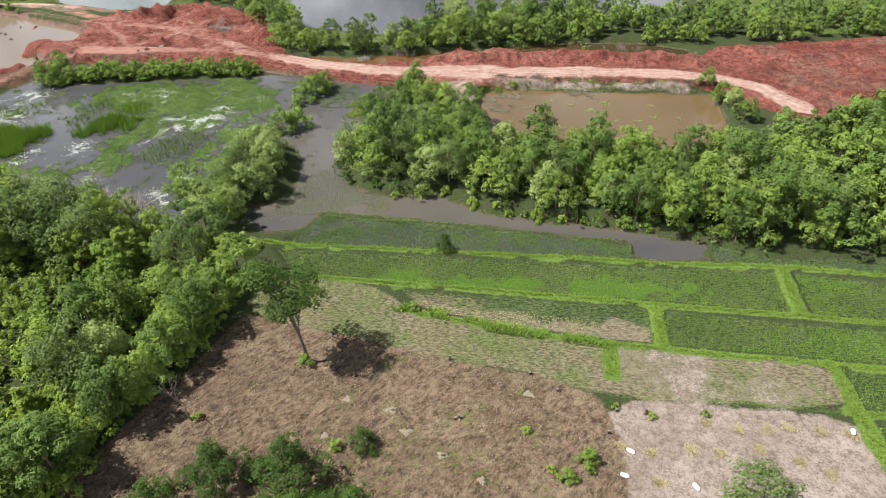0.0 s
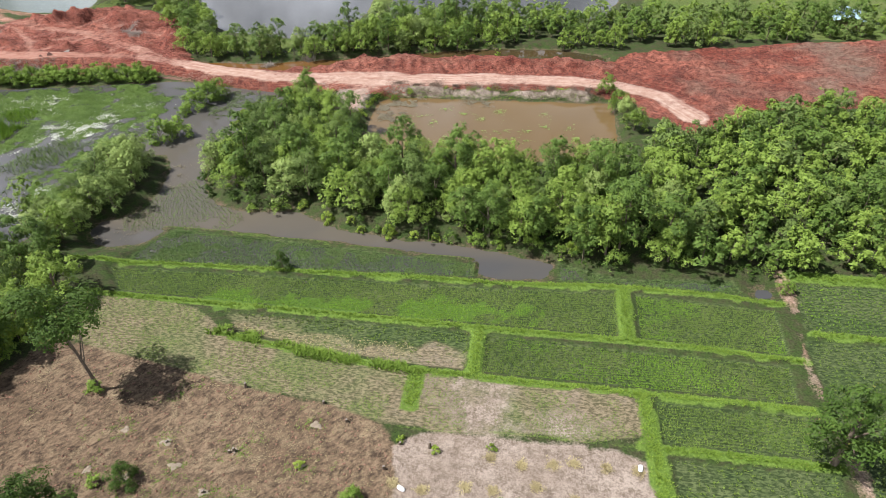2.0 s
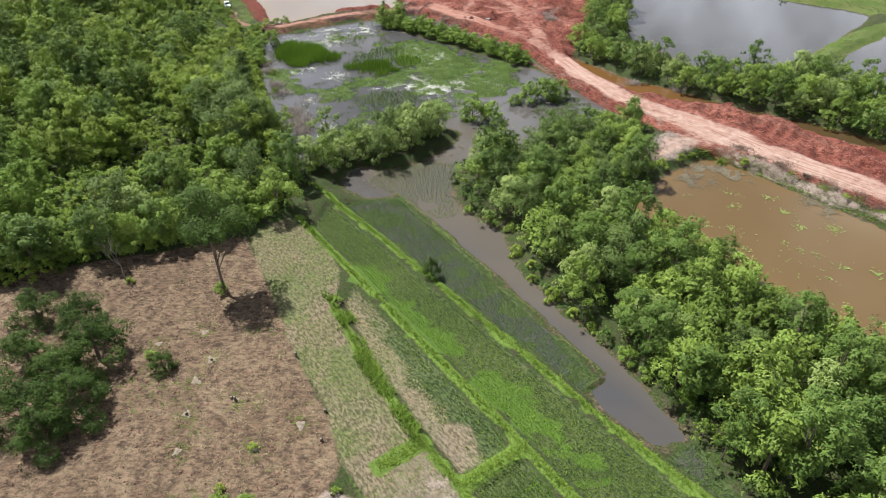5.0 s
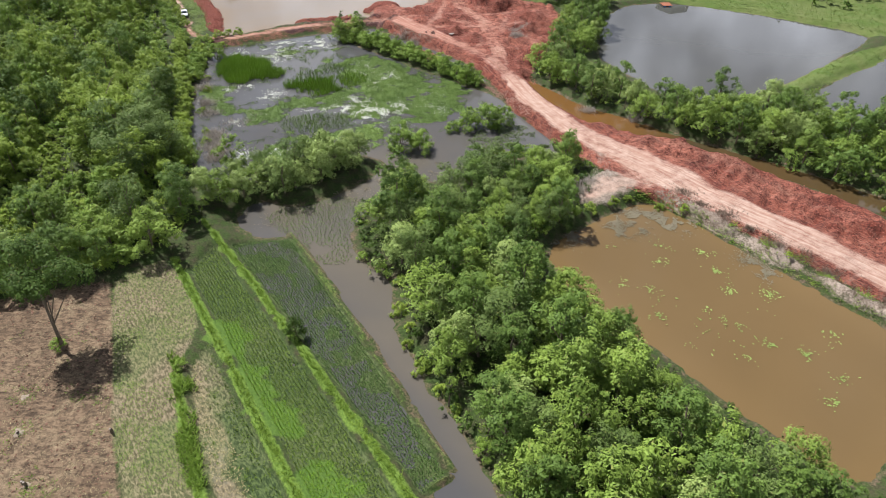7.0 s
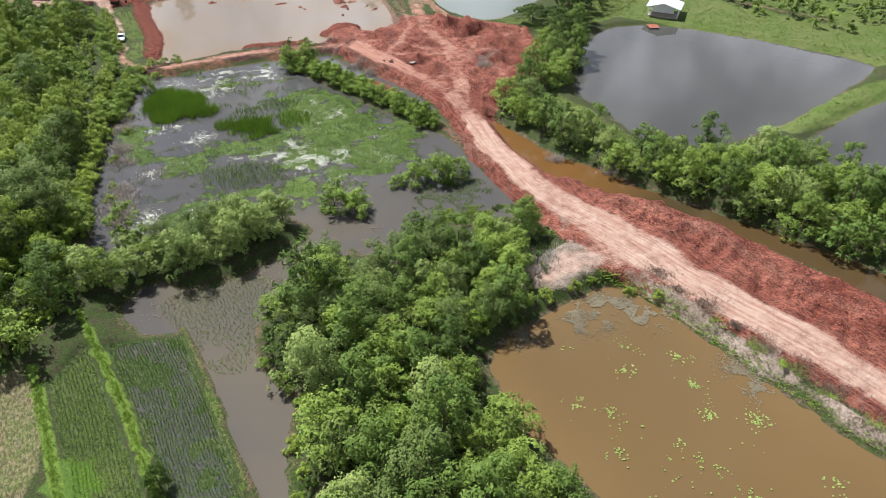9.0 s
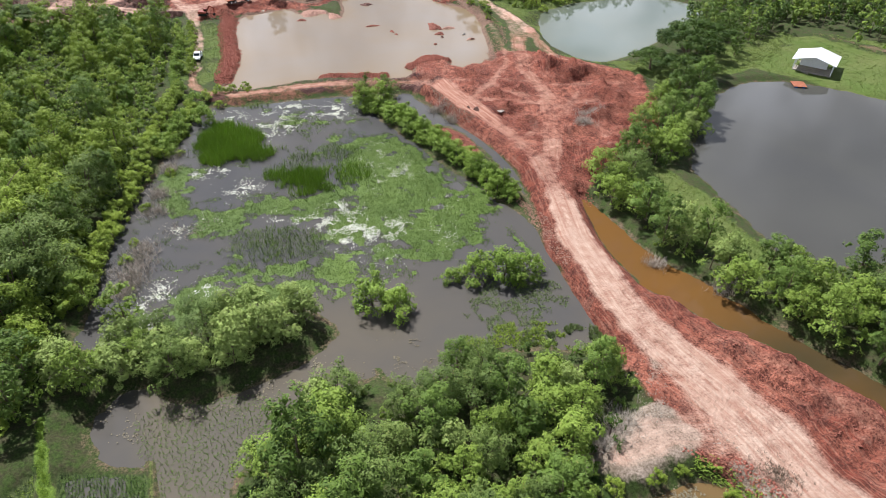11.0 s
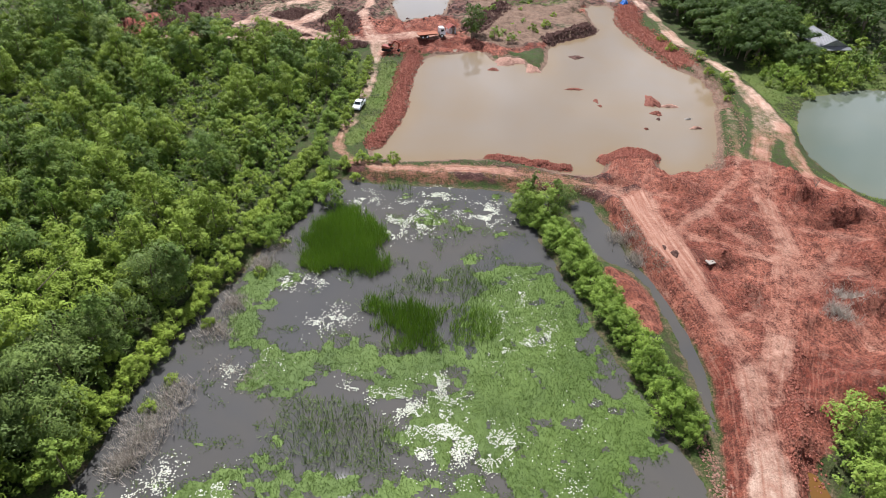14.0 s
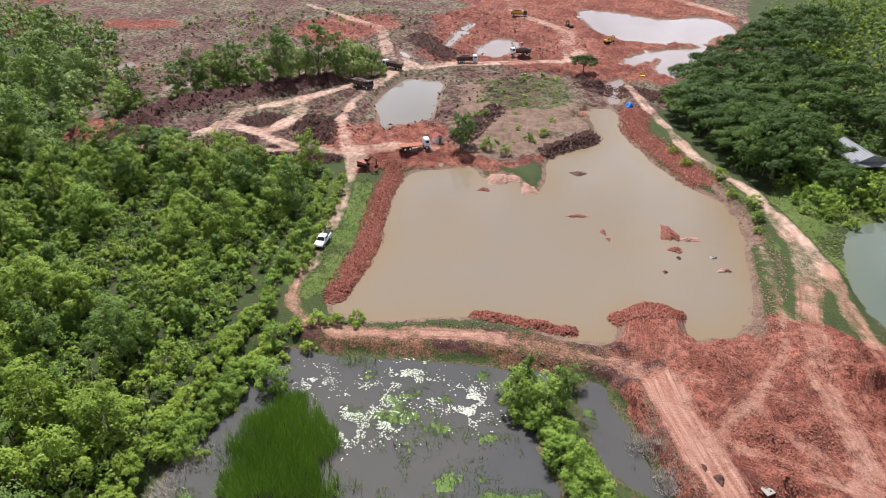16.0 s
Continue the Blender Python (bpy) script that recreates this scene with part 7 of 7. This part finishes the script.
def brush(name, x, y, r, n, tall, label, seed, mat=None):
    """A tangle of dead twigs."""
    rng = np.random.default_rng(seed)
    px, py = rng.normal(x, r * 0.5, n), rng.normal(y, r * 0.45, n)
    v, f = blades(rng, px, py, np.maximum(heights(px, py), -1.7), tall, tall * 0.9, 0.028, 4)
    tagged(new(name, mesh_of(name, v, f, mat or BLEACHED)), label, "brush", kind="stuff")


for k in range(22):
    x = -7 + 2.0 * k + 1.3 * math.sin(k * 4.7)
    brush("dead_brush", x, 135.9 + 0.035 * (x + 9) + 0.6 * math.sin(k * 2.1), 1.5 + 0.8 * math.sin(k * 1.9), 110, 0.3 + 0.1 * math.sin(k * 3.3), "dry dead brush on the bank beside the road", 400 + k, TWIG)
for k, (x, y) in enumerate(((-9.5, 131.5), (-8, 132.3), (-6.3, 133.2), (-4.2, 133.6), (-2, 134), (3, 134.6), (9, 135.6), (13, 136.6), (17, 136.4), (22, 136.6), (27, 137), (-10.5, 130.4))):
    tufts("weeds", PLANT_RNG.normal(x, 0.7, 34), PLANT_RNG.normal(y, 0.4, 34), 0.36, 0.35, 0.05, 5, GRASS, "green grass clump on the pond bank", "grass", 460 + k)
for k, (x, y, n) in enumerate(((-22, 133, 26), (-19.5, 131, 26), (-17.5, 130, 24), (-16, 126, 24), (-15, 122, 20), (-12, 134, 18), (-73, 85, 30), (-71, 88, 34), (-73, 90, 20))):
    brush("fallen_branches", x, y, 2.2, n * 2, 0.14 if k < 6 else 0.3, "bleached fallen branches strewn on pale soil" if k < 6 else "pale dead branches in dark marsh water", 480 + k)
clods("debris", [(-63, 137), (-57, 137.2), (-51, 136.4), (-44, 135.4)], 0.9, 900, 0.09, PINK_SOIL, "brown clods on the bank between ditch and marsh", 196)
clods("debris", [(-107, 140), (-101, 139.4), (-96, 140), (-90, 141)], 1.2, 1300, 0.08, TWIG, "grey stony debris beside the ditch", 197)
for k, (line, half, n) in enumerate((([(-112, 135), (-115, 127), (-117.5, 120), (-118.5, 110), (-118, 102)], 2.6, 1500), ([(-118, 159), (-126, 164.5), (-136, 168.8), (-150, 171), (-166, 171.5)], 2.2, 1600))):
    clods("debris", line, half, n, 0.1, TWIG if k == 0 else PINK_SOIL, "dark stony debris on the marsh dike" if k == 0 else "pinkish rubble on the pond shore", 198 + k)
for k, (x, y, r) in enumerate(((-97, 87, 2.0), (-79, 83, 2.2), (-64, 79, 3.0), (-62, 80, 2.6), (-66, 80.5, 2.8), (-69, 81, 2.4), (-60, 78.5, 1.8), (-84, 84, 1.8), (-92, 86, 1.6), (-18, 126, 2.0), (-16.5, 123, 1.8), (-32, 152, 1.5), (-40, 147, 1.5), (-98, 137.5, 2.0), (-93, 138.5, 1.5), (-83, 163, 2.2), (-80, 160, 2.0))):
    brush("dead_brush", x, y, r, 170, 0.8, "grey tangle of dead twigs at the water's edge", 420 + k)
species("thin_tree", "tall", 7.6, 2.6, 1500, 0.19, LEAF_A, 95, label="slender sparse tree standing in the marsh edge", trunk=0.09)
plant("thin_tree", -51.0, 79.2, 1.1)
plant("thin_tree", -58, 74.5, 0.8)
bare_tree(-109.5, 171.5, 2.2, 5, "dry uprooted stump beside the track")
bare_tree(-60, 79.5, 3.0, 6, "leafless grey shrub in the marsh edge")
for k, (x, y, key, s) in enumerate(((-160, 172, "shrub0", 0.7), (-155, 174, "shrub1", 0.9), (-150, 172.5, "bush0", 0.7), (-168, 172.5, "shrub2", 0.8), (-175, 168, "shrub0", 0.8), (-182, 167.5, "shrub1", 0.7), (-146, 171, "shrub0", 0.5), (-160, 188, "bush0", 1.0), (-156, 190, "bush1", 1.1), (-163, 192, "bush0", 1.2), (-152, 187, "shrub0", 0.9), (-149, 190, "shrub1", 0.8),
                                    (-11.5, 121, "shrub0", 0.6), (-12, 117, "bush0", 0.8), (-11, 125.5, "shrub1", 0.55), (-11.5, 113, "bush1", 0.9), (-10.8, 128.4, "shrub2", 0.45), (-11, 110, "bush0", 0.9), (-7, 131.5, "shrub0", 0.5), (-4, 133.5, "shrub1", 0.45), (12, 135.5, "shrub2", 0.3), (36, 137, "broad1", 0.7), (38, 131, "broad0", 0.8), (39, 126, "pale1", 0.8), (40, 121, "broad2", 0.8), (12, 161, "shrub0", 0.5))):
    plant(key, x, y, s)

clods("clods", [(-180, 30), (-330, 10), (-340, 170), (-262, 168), (-180, 96)], 0, 3600, 0.26, SPOIL, "dark lumps strewn over cleared land", 195)
cx, cy = scatter(np.random.default_rng(61), [(-186, 34), (-250, 24), (-320, 0), (-350, 120), (-262, 98), (-230, 84), (-214, 50)], 7.0)
few = rough(cx, cy, 26, 161, 3) > 0.12
woodland("scrub", (cx[few], cy[few]), 62, "scattered low scrub on cleared land", [LEAF_A, LEAF_E, LEAF_D], 160, (0.5, 1.8), 0.26, ("low",), 1.6, (0.7, 1.3))
cx, cy = scatter(np.random.default_rng(63), [(-190, 118), (-212, 127), (-242, 128), (-242, 158), (-210, 152), (-186, 142)], 5.6)
few = rough(cx, cy, 12, 163, 3) > 0.0
woodland("scrub", (cx[few], cy[few]), 64, "scattered low scrub between the ponds", [LEAF_D, LEAF_G], 160, (0.4, 1.3), 0.22, ("low",), 1.5, (0.9, 1.6))
